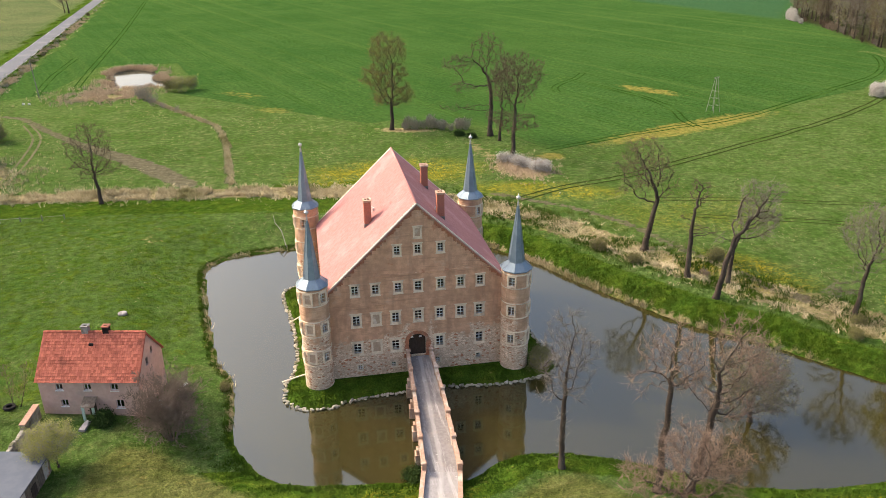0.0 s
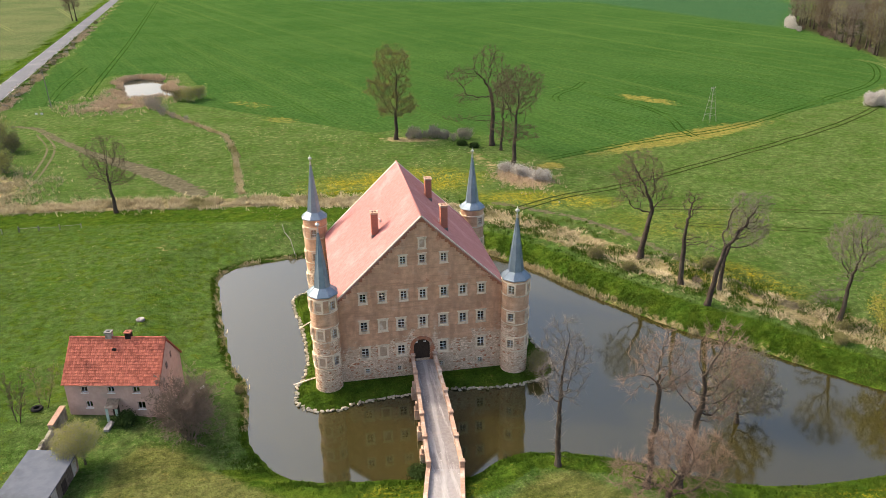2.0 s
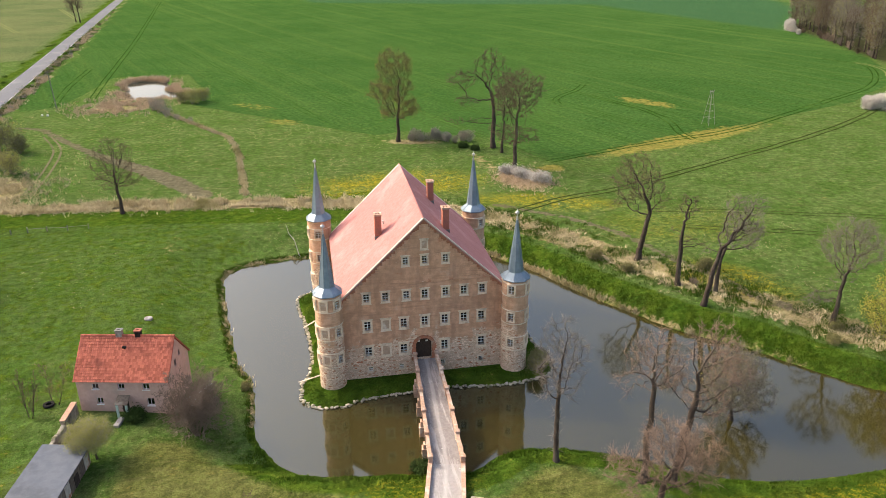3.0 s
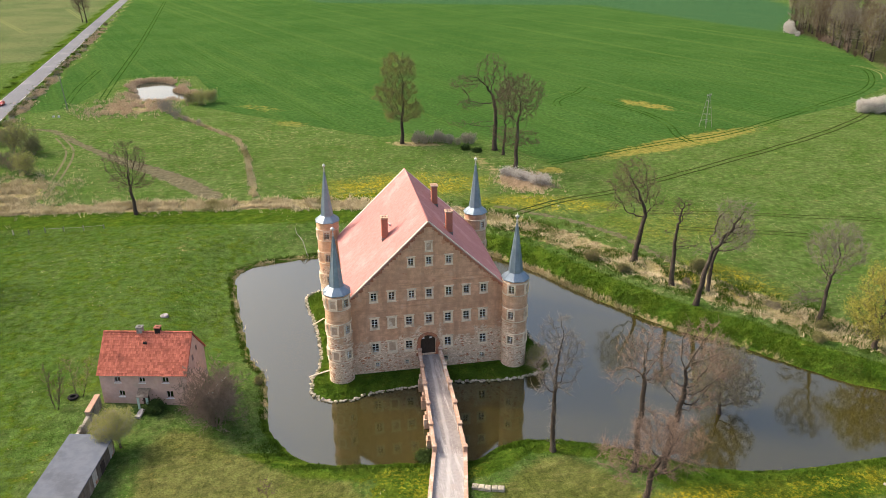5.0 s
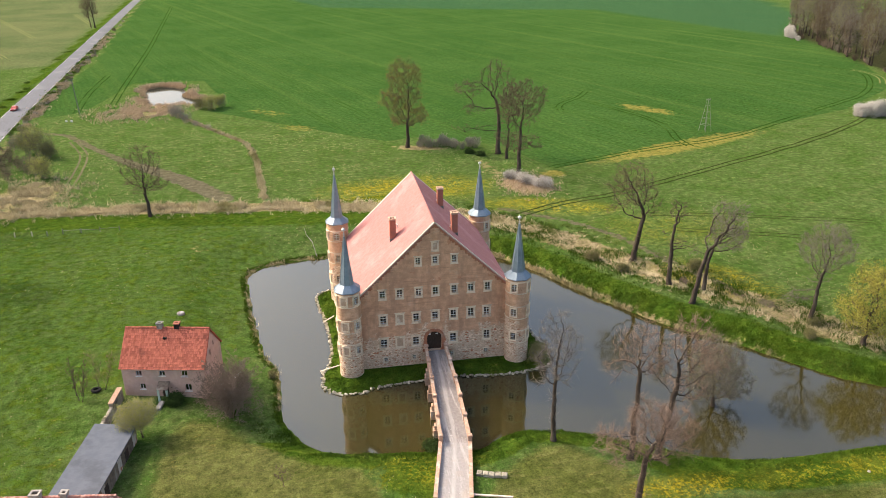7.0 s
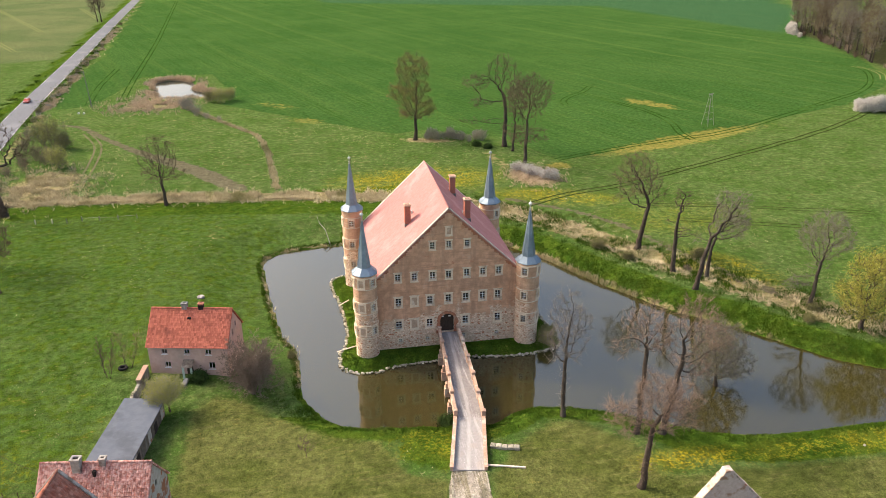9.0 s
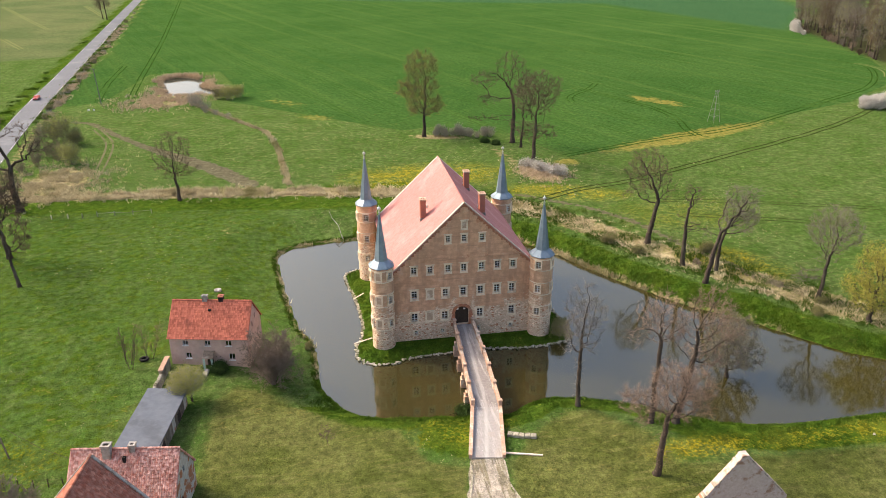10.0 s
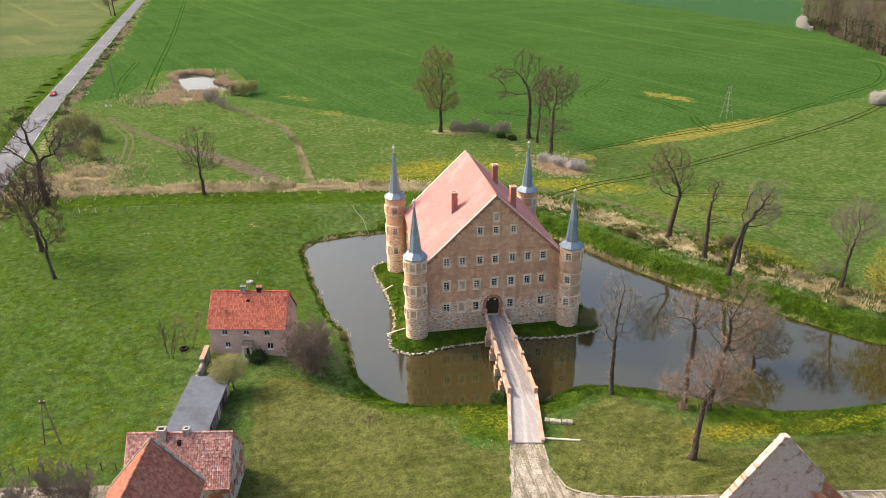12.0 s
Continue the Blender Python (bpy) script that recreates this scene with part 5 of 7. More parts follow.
# long grey shed
SHED_A, SHED_B = Vector((-43.6, -11.6, 0)), Vector((-38.6, -12.3, 0))
ang = math.degrees(math.atan2(SHED_B.y - SHED_A.y, SHED_B.x - SHED_A.x))
shed = thing("shed", pose(SHED_A.x, SHED_A.y, 0, 0, 0, ang), "long low shed with a grey felt mono-pitch roof", "shed")
SW, SL, SK = 5.05, 15.5, 0.0
part("roof", Geo().box(0, 0, 0, SW, 0.12, SL, Matrix(((1, 0, -0.0, 0), (0, 0, -1, 0), (-0.05, 1, 0, 1.45), (0, 0, 0, 1)))), FELT, shed, "grey felt roof sheet")
for x0, x1 in ((0.25, 0.4), (SW - 0.4, SW - 0.25)):
    part("wall", Geo().box(x0, -SL + 0.2, -2.0, x1, -0.2, 1.18), RUBBLE if x0 < 1 else PLANK, shed)
part("wall", Geo().box(0.41, -0.4, -2.0, SW - 0.41, -0.25, 1.17), RUBBLE, shed)
for k in range(12):
    y = -0.6 - k * 1.2
    part("board", Geo().box(SW - 0.24, y - 1.05, -1.9, SW - 0.2, y, 1.12), PLANK if k % 4 else OLD_RENDER, shed)
for y in (-3.4, -9.6):
    part("shed_door", Geo().box(SW - 0.19, y - 1.0, -1.8, SW - 0.14, y, 0.5), CREOSOTE, shed, "dark brown boarded door")

# garden wall between shed and cottage
wall_g = thing("garden_wall", pose(0, 0, 0), "crumbling rubble stone garden wall with a pale coping", "wall")
rng = random.Random(4)
W0, W1 = Vector((-42.6, -2.9, 0)), Vector((-43.4, -11.4, 0))
for k in range(9):
    a, b = W0.lerp(W1, k / 9), W0.lerp(W1, (k + 1) / 9)
    top = 1.0 if k < 4 else 0.55 - 0.12 * (k % 3)
    d = (b - a).normalized()
    m = Matrix(((d.x, -d.y, 0, a.x), (d.y, d.x, 0, a.y), (0, 0, 1, 0), (0, 0, 0, 1)))
    part("wall_section", Geo().box(0.004, -0.25, -1.6, (b - a).length - 0.004, 0.25, top, m), RUBBLE, wall_g)
    if k < 4:
        part("coping_slab", Geo().box(0.01, -0.33, top + 0.002, (b - a).length - 0.01, 0.33, top + 0.1, m), PARAPET, wall_g)
    else:
        for j in range(6):
            s = rng.uniform(0.15, 0.3)
            part("loose_stone", Geo().box(j * 0.16, -0.2, top, j * 0.16 + s, 0.2, top + s * 0.6, m, 0.05), PALE_STONE, wall_g)

# weathered house with its taller wing
second = gable_house("farmhouse", pose(-41.75, -30.85, 0, 0, 0, -8.5), 10.9, 3.75, 1.95, 6.4, -2.0, OLD_RENDER, WORN_TILE,
                     "old farmhouse with flaking render and weathered red tiles", end_windows=[(-1.2, 0.6, 0.7, 1.0), (0.4, 3.4, 0.5, 0.7)])
stack(second, -1.75, -0.35, 5.2, 7.1, 0.85, 0.75, GREY_RENDER, GREY_RENDER)
stack(second, 0.75, 0.0, 5.4, 6.85, 0.6, 0.6, GREY_RENDER, GREY_RENDER)
part("skylight", Geo().box(-0.1, -0.95, 5.35, 0.2, -0.6, 5.95), SOOT, second, "small dark roof window")
wing = gable_house("farmhouse_wing", pose(-44.28, -43.83, 0, 0, 0, 82.5), 15.0, 4.6, 4.5, 9.9, -2.2, OLD_RENDER, DARK_TILE,
                   "tall farmhouse wing with a dark red tiled roof", tile_size=(0.29, 0.40))

for s in (-1, 1):
    low, high = Vector((7.72, s * 4.6, 4.5)), Vector((7.72, 0, 9.9))
    d = (high - low).normalized()
    up = Vector((0, s * d.z, abs(d.y)))
    m = Matrix(((1, 0, 0, low.x), (0, d.y, up.y, low.y), (0, d.z, up.z, low.z), (0, 0, 0, 1)))
    part("verge_board", Geo().box(-0.26, 0, 0.0, 0.06, (high - low).length - 0.05, 0.16, m, 0.02), GREY_RENDER, wing, "grey weathered verge board")

# roofless gable at the drive
ruin = thing("ruined_barn", pose(16.0, -49.7, 0), "roofless barn gable of rubble with worn brick edges", "ruin")
part("gable_wall", plate([(-7.2, -2), (4.9, -2), (4.9, 6.9), (4.5, 7.4), (0.2, 12.05), (-0.25, 12.05), (-7.2, 2.9)], [], 0.7, lambda u, v, d: (u, d, v)), RUIN, ruin, "weathered render over rubble")
part("lean_to_wall", plate([(4.904, -2), (11, -2), (11, 0.2), (4.904, 6.5)], [], 0.6, lambda u, v, d: (u, 0.05 + d, v)), BRICK, ruin, "orange brick lean-to gable")
rng = random.Random(8)
for s in (-1, 1):
    n = 34 if s < 0 else 18
    for k in range(n):
        t = (k + 0.5) / n
        x, z = (-0.25 - 6.9 * t, 12.05 - 9.1 * t) if s < 0 else (0.2 + 4.4 * t, 12.05 - 4.85 * t)
        w = 0.16
        m = pose(x, 0, z, 0, 53 * s if s > 0 else -53, 0)
        part("brick", Geo().box(-0.13, -0.02 - rng.uniform(0, 0.05), -0.12, 0.13, 0.72, 0.02 + rng.uniform(-0.05, 0.07), m, 0.03), (RUIN, RUIN, BRICK, RUBBLE, PALE_STONE)[rng.randrange(5)], ruin)
part("side_wall", Geo().box(4.2, -12, -2, 4.9, -0.004, 5.0), BRICK, ruin, "brick side wall")
part("side_wall", Geo().box(-7.2, -12, -2, -6.5, -0.004, 3.0), BRICK, ruin)


# ---- trees ----
def grow(rng, pos, way, length, radius, level, spec, out, tips):
    """One branch and all that grows from it. out: paths by level; tips: ends of the finest twigs."""
    top = spec["levels"]
    n = max(2, (7, 6, 4, 3, 2, 2)[level])
    pts, radii, p, d = [Vector(pos)], [radius], Vector(pos), Vector(way).normalized()
    wig = spec["wiggle"] * (0.5 if level == 0 else 1.0)
    for i in range(n):
        d = (d + Vector((rng.uniform(-1, 1), rng.uniform(-1, 1), rng.uniform(-1, 1))) * wig + Vector((0, 0, spec["rise"] if level else 0.12))).normalized()
        p = p + d * (length / n)
        pts.append(p.copy())
        radii.append(max(radius * (1 - 0.80 * (i + 1) / n), 0.006))
    if level == 1:
        out[1].append([])
    (out[level] if level in (0, 3) else out[1][-1] if level in (1, 2) else out[3]).append((pts, radii))
    if level >= top:
        tips.append((p.copy(), d.copy()))
        return
    first = spec["first"] if level == 0 else 0.22
    count = spec["count"][level]
    turn = rng.uniform(0, math.tau)
    for k in range(count):
        t = first + (1 - first) * (k + rng.random() * 0.8) / count
        i = min(int(t * n), n - 1)
        at = pts[i].lerp(pts[i + 1], t * n - i)
        turn += 2.4 + rng.uniform(-0.5, 0.5)
        axis = (pts[i + 1] - pts[i]).normalized()
        a = axis.orthogonal().normalized()
        b = axis.cross(a)
        tilt = radians(spec["angle"][level] + rng.uniform(-14, 14)) * (1.1 - 0.35 * t if level == 0 else 1)
        w = axis * math.cos(tilt) + (a * math.cos(turn) + b * math.sin(turn)) * math.sin(tilt)
        shrink = spec["shrink"][level] * (1.15 - 0.55 * t if level == 0 else 1.1 - 0.4 * t) * rng.uniform(0.75, 1.15)
        r = min(radii[i] * 0.62, radius * (0.42 if level == 0 else 0.5))
        grow(rng, at, w, length * shrink, max(r, 0.008), level + 1, spec, out, tips)


BARE = dict(levels=4, count=(13, 7, 6, 5), angle=(58, 48, 42, 40), shrink=(0.50, 0.50, 0.46, 0.5), first=0.3, wiggle=0.16, rise=0.10)


def mesh_part(name, verts, faces, material, parent, label=""):
    """As part(), from arrays of corners and of faces with as many corners each."""
    me = bpy.data.meshes.new(name)
    n, k = faces.shape
    me.vertices.add(len(verts))
    me.vertices.foreach_set("co", np.asarray(verts, np.float32).ravel())
    me.loops.add(n * k)
    me.loops.foreach_set("vertex_index", faces.astype(np.int32).ravel())
    me.polygons.add(n)
    me.polygons.foreach_set("loop_start", np.arange(0, n * k, k))
    me.update()
    me.materials.append(material)
    ob = new(name, me)
    ob.parent = parent
    return tagged(ob, label)


def twig_arrays(paths, fine):
    """Three-sided tapering twigs from (points, radii)."""
    a = np.array([p[0][:] for p, _ in paths])
    c = np.array([p[-1][:] for p, _ in paths])
    r = np.maximum(np.array([q[0] for _, q in paths]), fine)[:, None]
    d = c - a
    up = np.where(np.abs(d[:, 2:]) > 0.8 * np.linalg.norm(d, axis=1, keepdims=True), [[1.0, 0, 0]], [[0, 0, 1.0]])
    s1 = np.cross(d, up)
    s1 /= np.linalg.norm(s1, axis=1, keepdims=True)
    s2 = np.cross(d, s1)
    s2 /= np.linalg.norm(s2, axis=1, keepdims=True)
    ring = [s1 * r, (-0.5 * s1 + 0.87 * s2) * r, (-0.5 * s1 - 0.87 * s2) * r]
    v = np.stack([a + q for q in ring] + [c + 0.4 * q for q in ring], 1)
    f = np.array([(0, 1, 4, 3), (1, 2, 5, 4), (2, 0, 3, 5)])
    faces = (np.arange(len(a))[:, None, None] * 6 + f[None]).reshape(-1, 4)
    return v.reshape(-1, 3), faces


def tree(name, x, y, height, radius, seed, label, category="tree", twig=TWIG, leaf=None, leaf_n=0, leaf_size=0.14, lean=(0, 0), stems=1, group="", bark=BARK, z=None, scatter=0.35, single=True, **change):
    """A tree with a tapered trunk, a crown of limbs and twigs, and young leaves where it has them."""
    spec = {**BARE, **change}
    rng = random.Random(seed)
    out, tips = [[], [], [], []], []
    for s in range(stems):
        w = Vector((lean[0], lean[1], 1)) if stems == 1 else Vector((math.cos(s * 2.4) * rng.uniform(0.15, 0.7), math.sin(s * 2.4) * rng.uniform(0.15, 0.7), 1))
        off = Vector((0, 0, -0.3)) if stems == 1 else Vector((math.cos(s * 2.4), math.sin(s * 2.4), 0)) * rng.uniform(0.05, 0.5) + Vector((0, 0, -0.2))
        grow(rng, off, w, height * (0.92 if stems == 1 else rng.uniform(0.7, 1.0)), radius, 0, spec, out, tips)
    t = thing(name, pose(x, y, ground_z(x, y) if z is None else z), label, category, group)
    for pts, radii in out[0]:
        radii = list(radii)
        radii[0] *= 1.35
        part("trunk" if stems == 1 else "stem", Geo().tube(pts, radii, 9 if radius > 0.1 else 5), bark, t, smooth=True)
    fine = []
    for limb in out[1]:
        if stems == 1 and single:
            g = Geo()
            for k, (pts, radii) in enumerate(limb):
                g.tube(pts, radii, 6 if k == 0 else 4, False)
            part("limb", g, bark, t, smooth=True)
        else:
            fine += limb
    v, f = twig_arrays(out[3] + fine, spec.get("fine", 0.018))
    mesh_part("crown", v, f, twig, t, "fine leafless twigs" if leaf is None else "")
    if leaf is not None and leaf_n:
        r = np.random.default_rng(seed)
        c = np.repeat(np.array([p[:] for p, _ in tips]), leaf_n, 0)
        c = c + r.normal(0, scatter, c.shape)
        u = r.normal(0, 1, c.shape)
        u /= np.linalg.norm(u, axis=1, keepdims=True)
        w = np.cross(u, r.normal(0, 1, c.shape))
        w /= np.linalg.norm(w, axis=1, keepdims=True)
        s = leaf_size * r.uniform(0.6, 1.3, (len(c), 1))
        v = np.stack([c - u * s, c + w * s * 0.5, c + u * s, c - w * s * 0.5], 1).reshape(-1, 3)
        mesh_part("leaves", v, np.arange(len(v)).reshape(-1, 4), leaf, t)
    return t


def colonise(r, trunk_h, lean, blobs, marks, step):
    """A branching skeleton that grows towards marks strewn through the crown's lobes. Gives the nodes and each one's parent."""
    nodes, parent = [np.zeros(3) - [0, 0, 0.3]], [-1]
    d = np.array([lean[0], lean[1], 1.0])
    d /= np.linalg.norm(d)
    while nodes[-1][2] < trunk_h:
        w = d + r.normal(0, 0.09, 3)
        nodes.append(nodes[-1] + w / np.linalg.norm(w) * step)
        parent.append(len(nodes) - 2)
    vol = np.array([b[3] * b[4] * b[5] for b in blobs])
    pick = r.choice(len(blobs), marks, p=vol / vol.sum())
    way = r.normal(0, 1, (marks, 3))
    way /= np.linalg.norm(way, axis=1, keepdims=True)
    lobes = np.array(blobs, float)
    goal = lobes[pick, :3] + lobes[pick, 3:] * way * (r.random((marks, 1)) ** 0.42)
    goal = goal[goal[:, 2] > 1.0]
    at = np.array(nodes)
    dist = np.linalg.norm(goal[:, None] - at[None], axis=2)
    near, best = dist.argmin(1), dist.min(1)
    for _ in range(90):
        if not len(goal):
            break
        pull = goal - at[near]
        pull /= np.linalg.norm(pull, axis=1, keepdims=True) + 1e-6
        acc = np.zeros_like(at)
        np.add.at(acc, near, pull)
        src = np.unique(near)
        w = acc[src]
        w /= np.linalg.norm(w, axis=1, keepdims=True) + 1e-6
        w = w + r.normal(0, 0.28, w.shape) + [0, 0, 0.04]
        w /= np.linalg.norm(w, axis=1, keepdims=True)
        fresh = at[src] + w * step
        base = len(at)
        at = np.vstack([at, fresh])
        parent += list(src)
        dist = np.linalg.norm(goal[:, None] - fresh[None], axis=2)
        k, m = dist.argmin(1), dist.min(1)
        closer = m < best
        near, best = np.where(closer, base + k, near), np.where(closer, m, best)
        keep = best > step * 1.15
        goal, near, best = goal[keep], near[keep], best[keep]
    return at, np.array(parent)


def grown_tree(name, x, y, height, radius, seed, label, blobs, trunk=0.35, lean=(0, 0), marks=320, twigs=5, twig_len=0.9, twig=TWIG, bark=BARK,
               leaf=None, leaf_n=0, leaf_size=0.1, scatter=0.2, step=0.55, shoots=0, group="", z=None, category="tree", fine=0.015, single=True):
    """A tree whose limbs fork towards lobes of its crown. blobs: (x, y, z, rx, ry, rz) from its foot; shoots: twigs along the trunk."""
    r = np.random.default_rng(seed)
    at, parent = colonise(r, height * trunk, lean, blobs, marks * 2, step)
    n = len(at)
    load = np.ones(n) * 0.35
    kids = [[] for _ in range(n)]
    for i in range(n - 1, 0, -1):
        load[parent[i]] += load[i]
        kids[parent[i]].append(i)
    rad = np.maximum(radius * (load / load[0]) ** 0.56, 0.012)
    taper = np.clip(at[:, 2] / (height * trunk), 0, 1)
    rad = np.maximum(rad * (0.86 - 0.26 * taper), 0.012)
    rad[:3] *= (1.5, 1.2, 1.06)
    chains, stack_ = [], [(0, None, -1)]
    while stack_:
        i, start, owner = stack_.pop()
        run = [start, i] if start is not None else [i]
        me_ = len(chains)
        chains.append(None)
        while kids[i]:
            ks = sorted(kids[i], key=lambda k: -load[k])
            for k in ks[1:]:
                stack_.append((k, i, me_ if owner < 0 else owner))
            i = ks[0]
            run.append(i)
        chains[me_] = (run, owner)
    t = thing(name, pose(x, y, ground_z(x, y) if z is None else z), label, category, group)
    limbs, thin = {}, []
    for c, (run, owner) in enumerate(chains):
        pts = [Vector(at[i]) for i in run]
        rr = [float(rad[i]) for i in run]
        if len(run) > 1 and c:
            rr[0] = rr[1]
        if c == 0:
            part("trunk", Geo().tube(pts, rr, 9), bark, t, smooth=True)
        elif rr[0] > 0.03 and single:
            limbs.setdefault(owner if owner > 0 else c, Geo()).tube(pts, rr, 6 if rr[0] > 0.12 else 4, False)
        else:
            thin += [([pts[k], pts[k + 1]], [rr[k], rr[k + 1]]) for k in range(len(pts) - 1)]
    for g in limbs.values():
        part("limb", g, bark, t, smooth=True)
    small = np.nonzero((rad < 0.04) & (np.arange(n) > 5))[0]
    c = np.repeat(small, twigs)
    along_ = at[c] - at[parent[c]]
    along_ /= np.linalg.norm(along_, axis=1, keepdims=True) + 1e-6
    a = at[c] - along_ * step * r.random((len(c), 1))
    w = along_ * 0.9 + r.normal(0, 0.5, a.shape) + [0, 0, 0.2]
    if shoots:
        k = r.integers(2, max(4, int(height * trunk / step)), shoots)
        k = np.minimum(k, n - 1)
        sw = r.normal(0, 0.5, (shoots, 3)) + [0, 0, 0.5]
        a, w = np.vstack([a, at[k] + r.normal(0, 0.15, (shoots, 3))]), np.vstack([w, sw])
    w /= np.linalg.norm(w, axis=1, keepdims=True)
    size = twig_len * r.uniform(0.5, 1.25, (len(a), 1))
    mid = a + w * size * 0.55
    w2 = w + r.normal(0, 0.35, w.shape) + [0, 0, 0.1]
    w2 /= np.linalg.norm(w2, axis=1, keepdims=True)
    tip = mid + w2 * size * 0.55
    side = np.cross(w, r.normal(0, 1, w.shape))
    side /= np.linalg.norm(side, axis=1, keepdims=True)
    other = np.cross(w, side)
    ring = [side, -0.5 * side + 0.87 * other, -0.5 * side - 0.87 * other]
    v = np.stack([a + q * fine * 1.3 for q in ring] + [mid + q * fine for q in ring] + [tip], 1).reshape(-1, 3)
    f = np.array([(0, 1, 4), (0, 4, 3), (1, 2, 5), (1, 5, 4), (2, 0, 3), (2, 3, 5), (3, 4, 6), (4, 5, 6), (5, 3, 6)])
    faces = (np.arange(len(a))[:, None, None] * 7 + f[None]).reshape(-1, 3)
    if thin:
        v3, f3 = twig_arrays(thin, fine)
        f3 = np.vstack([f3[:, [0, 1, 2]], f3[:, [0, 2, 3]]])
        faces, v = np.vstack([faces, f3 + len(v)]), np.vstack([v, v3])
    mesh_part("crown", v, faces, twig, t, "fine leafless twigs" if leaf is None else "fine budding twigs")
    if leaf is not None and leaf_n:
        q = np.repeat(np.vstack([mid, tip]), leaf_n, 0)
        q = q + r.normal(0, scatter, q.shape)
        u = r.normal(0, 1, q.shape)
        u /= np.linalg.norm(u, axis=1, keepdims=True)
        w = np.cross(u, r.normal(0, 1, q.shape))
        w /= np.linalg.norm(w, axis=1, keepdims=True)
        s = leaf_size * r.uniform(0.6, 1.3, (len(q), 1))
        v = np.stack([q - u * s, q + w * s * 0.5, q + u * s, q - w * s * 0.5], 1).reshape(-1, 3)
        mesh_part("leaves", v, np.arange(len(v)).reshape(-1, 4), leaf, t)
    return t


# far group at the field's edge
grown_tree("tree", 10.7, 113.5, 24, 0.62, 101, "tall tree with ochre young leaves at the field edge",
           [(-0.5, 0, 20, 5.2, 5, 4.6), (-1.5, 0, 14, 6.5, 5.5, 3.4), (0.5, 0, 9, 6, 5.5, 3.2)], 0.3, (0.02, 0), 460, 6, 1.3, leaf=OCHRE_LEAF, leaf_n=2, leaf_size=0.085, scatter=0.3, step=0.8, fine=0.02)
grown_tree("tree", 34.0, 102.0, 25, 0.75, 102, "tall leafless oak with wide heavy limbs",
           [(-1, 0, 21, 4.5, 4.5, 4.5), (-7, 0, 18, 6.0, 5, 2.4), (-7, 0, 12.5, 4, 4, 1.6), (-8, 0, 7.5, 6.0, 3, 0.9), (4.5, 0, 17, 3.5, 4, 3)], 0.5, (-0.02, 0), 380, 5, 1.2, step=0.85, fine=0.02)
grown_tree("tree", 35.0, 97.0, 19, 0.4, 103, "slender leafless tree beside an oak",
           [(1, 0, 14, 3.6, 3.5, 5), (-2, 0, 6.5, 2.2, 2, 1.6)], 0.4, (0.05, 0), 220, 5, 1.1, step=0.75, fine=0.02)
grown_tree("tree", 34.4, 82.6, 24, 0.6, 104, "tall bare tree above white blossom bushes",
           [(0, 0, 17.5, 6.5, 6, 6.0), (3.5, 0, 19, 4, 4, 4.0), (0.5, 0, 8, 6.0, 5, 2.8)], 0.4, (0.0, 0), 460, 6, 1.2, step=0.75, fine=0.02)
# meadow trees
grown_tree("tree", -51.0, 68.6, 16.5, 0.45, 105, "leafless round-crowned tree by the ditch",
           [(-0.3, 0, 11.0, 4.6, 4.6, 5.0), (0.5, 0, 7.5, 5.2, 4.8, 2.4)], 0.3, (-0.04, 0), 330, 4, 0.9, step=0.6)
grown_tree("tree", -71.5, 27.3, 15.5, 0.36, 106, "slender forked leafless tree in the meadow",
           [(-1.8, 0, 11, 1.8, 2.2, 3.8), (2.0, 0, 9.5, 1.8, 2.0, 3.6)], 0.3, (-0.11, 0.05), 230, 6, 1.0, step=0.55, fine=0.02)
grown_tree("tree", -77.2, 40.5, 18, 0.55, 107, "dense crooked leafless tree in the meadow",
           [(-0.5, 0, 12.5, 5.0, 5, 5.0), (-5.5, 0, 8.0, 3.4, 3, 2.0), (3, 0, 10, 2.5, 2.5, 2)], 0.26, (-0.1, 0), 580, 7, 1.1, step=0.6, fine=0.02)
grown_tree("tree", -83.8, 67.3, 22, 0.85, 417, "old leafless oak with thick crooked limbs near the road",
           [(-2.5, 0, 18.5, 4.2, 4, 3.6), (6.5, 0, 14.5, 4.2, 4, 2.6), (-5.5, 0, 14, 3.4, 3.5, 3.2), (4.0, 0, 17.5, 3, 3, 2.0)], 0.36, (-0.02, 0), 280, 5, 1.1, step=0.8, fine=0.02)
# row beyond the moat
grown_tree("tree", 40.8, 26.3, 19.5, 0.6, 108, "bent tree with olive buds beyond the moat",
           [(-1.5, 0, 14.5, 4.2, 4, 4.6), (3.0, 0, 11.5, 1.8, 2, 3.0), (-5.0, 0, 10.2, 1.6, 1.5, 1.0)], 0.38, (0.13, 0), 300, 5, 1.0, leaf=BUD, leaf_n=1, leaf_size=0.09, step=0.65, shoots=60)
grown_tree("tree", 42.6, 15.0, 15.5, 0.5, 109, "slim bare tree with a broken top",
           [(0.5, 0, 13, 1.8, 1.8, 2.0), (-1.9, 0, 9.6, 0.9, 0.8, 0.7), (2.0, 0, 7.0, 1.8, 1.5, 1.0)], 0.6, (-0.02, 0), 120, 5, 0.9, step=0.55, shoots=120)
grown_tree("tree", 43.2, 7.8, 17, 0.5, 110, "leafless tree leaning over the bank",
           [(4.8, 0, 15.2, 3.2, 3, 1.8), (2.2, 0, 11, 1.6, 1.6, 2), (6.0, 0, 11.6, 2.2, 2, 1.4), (-0.5, 0, 9.5, 1.0, 1, 1.6)], 0.52, (0.15, 0), 210, 5, 1.0, twig=GREY_TWIG, step=0.6, shoots=60)
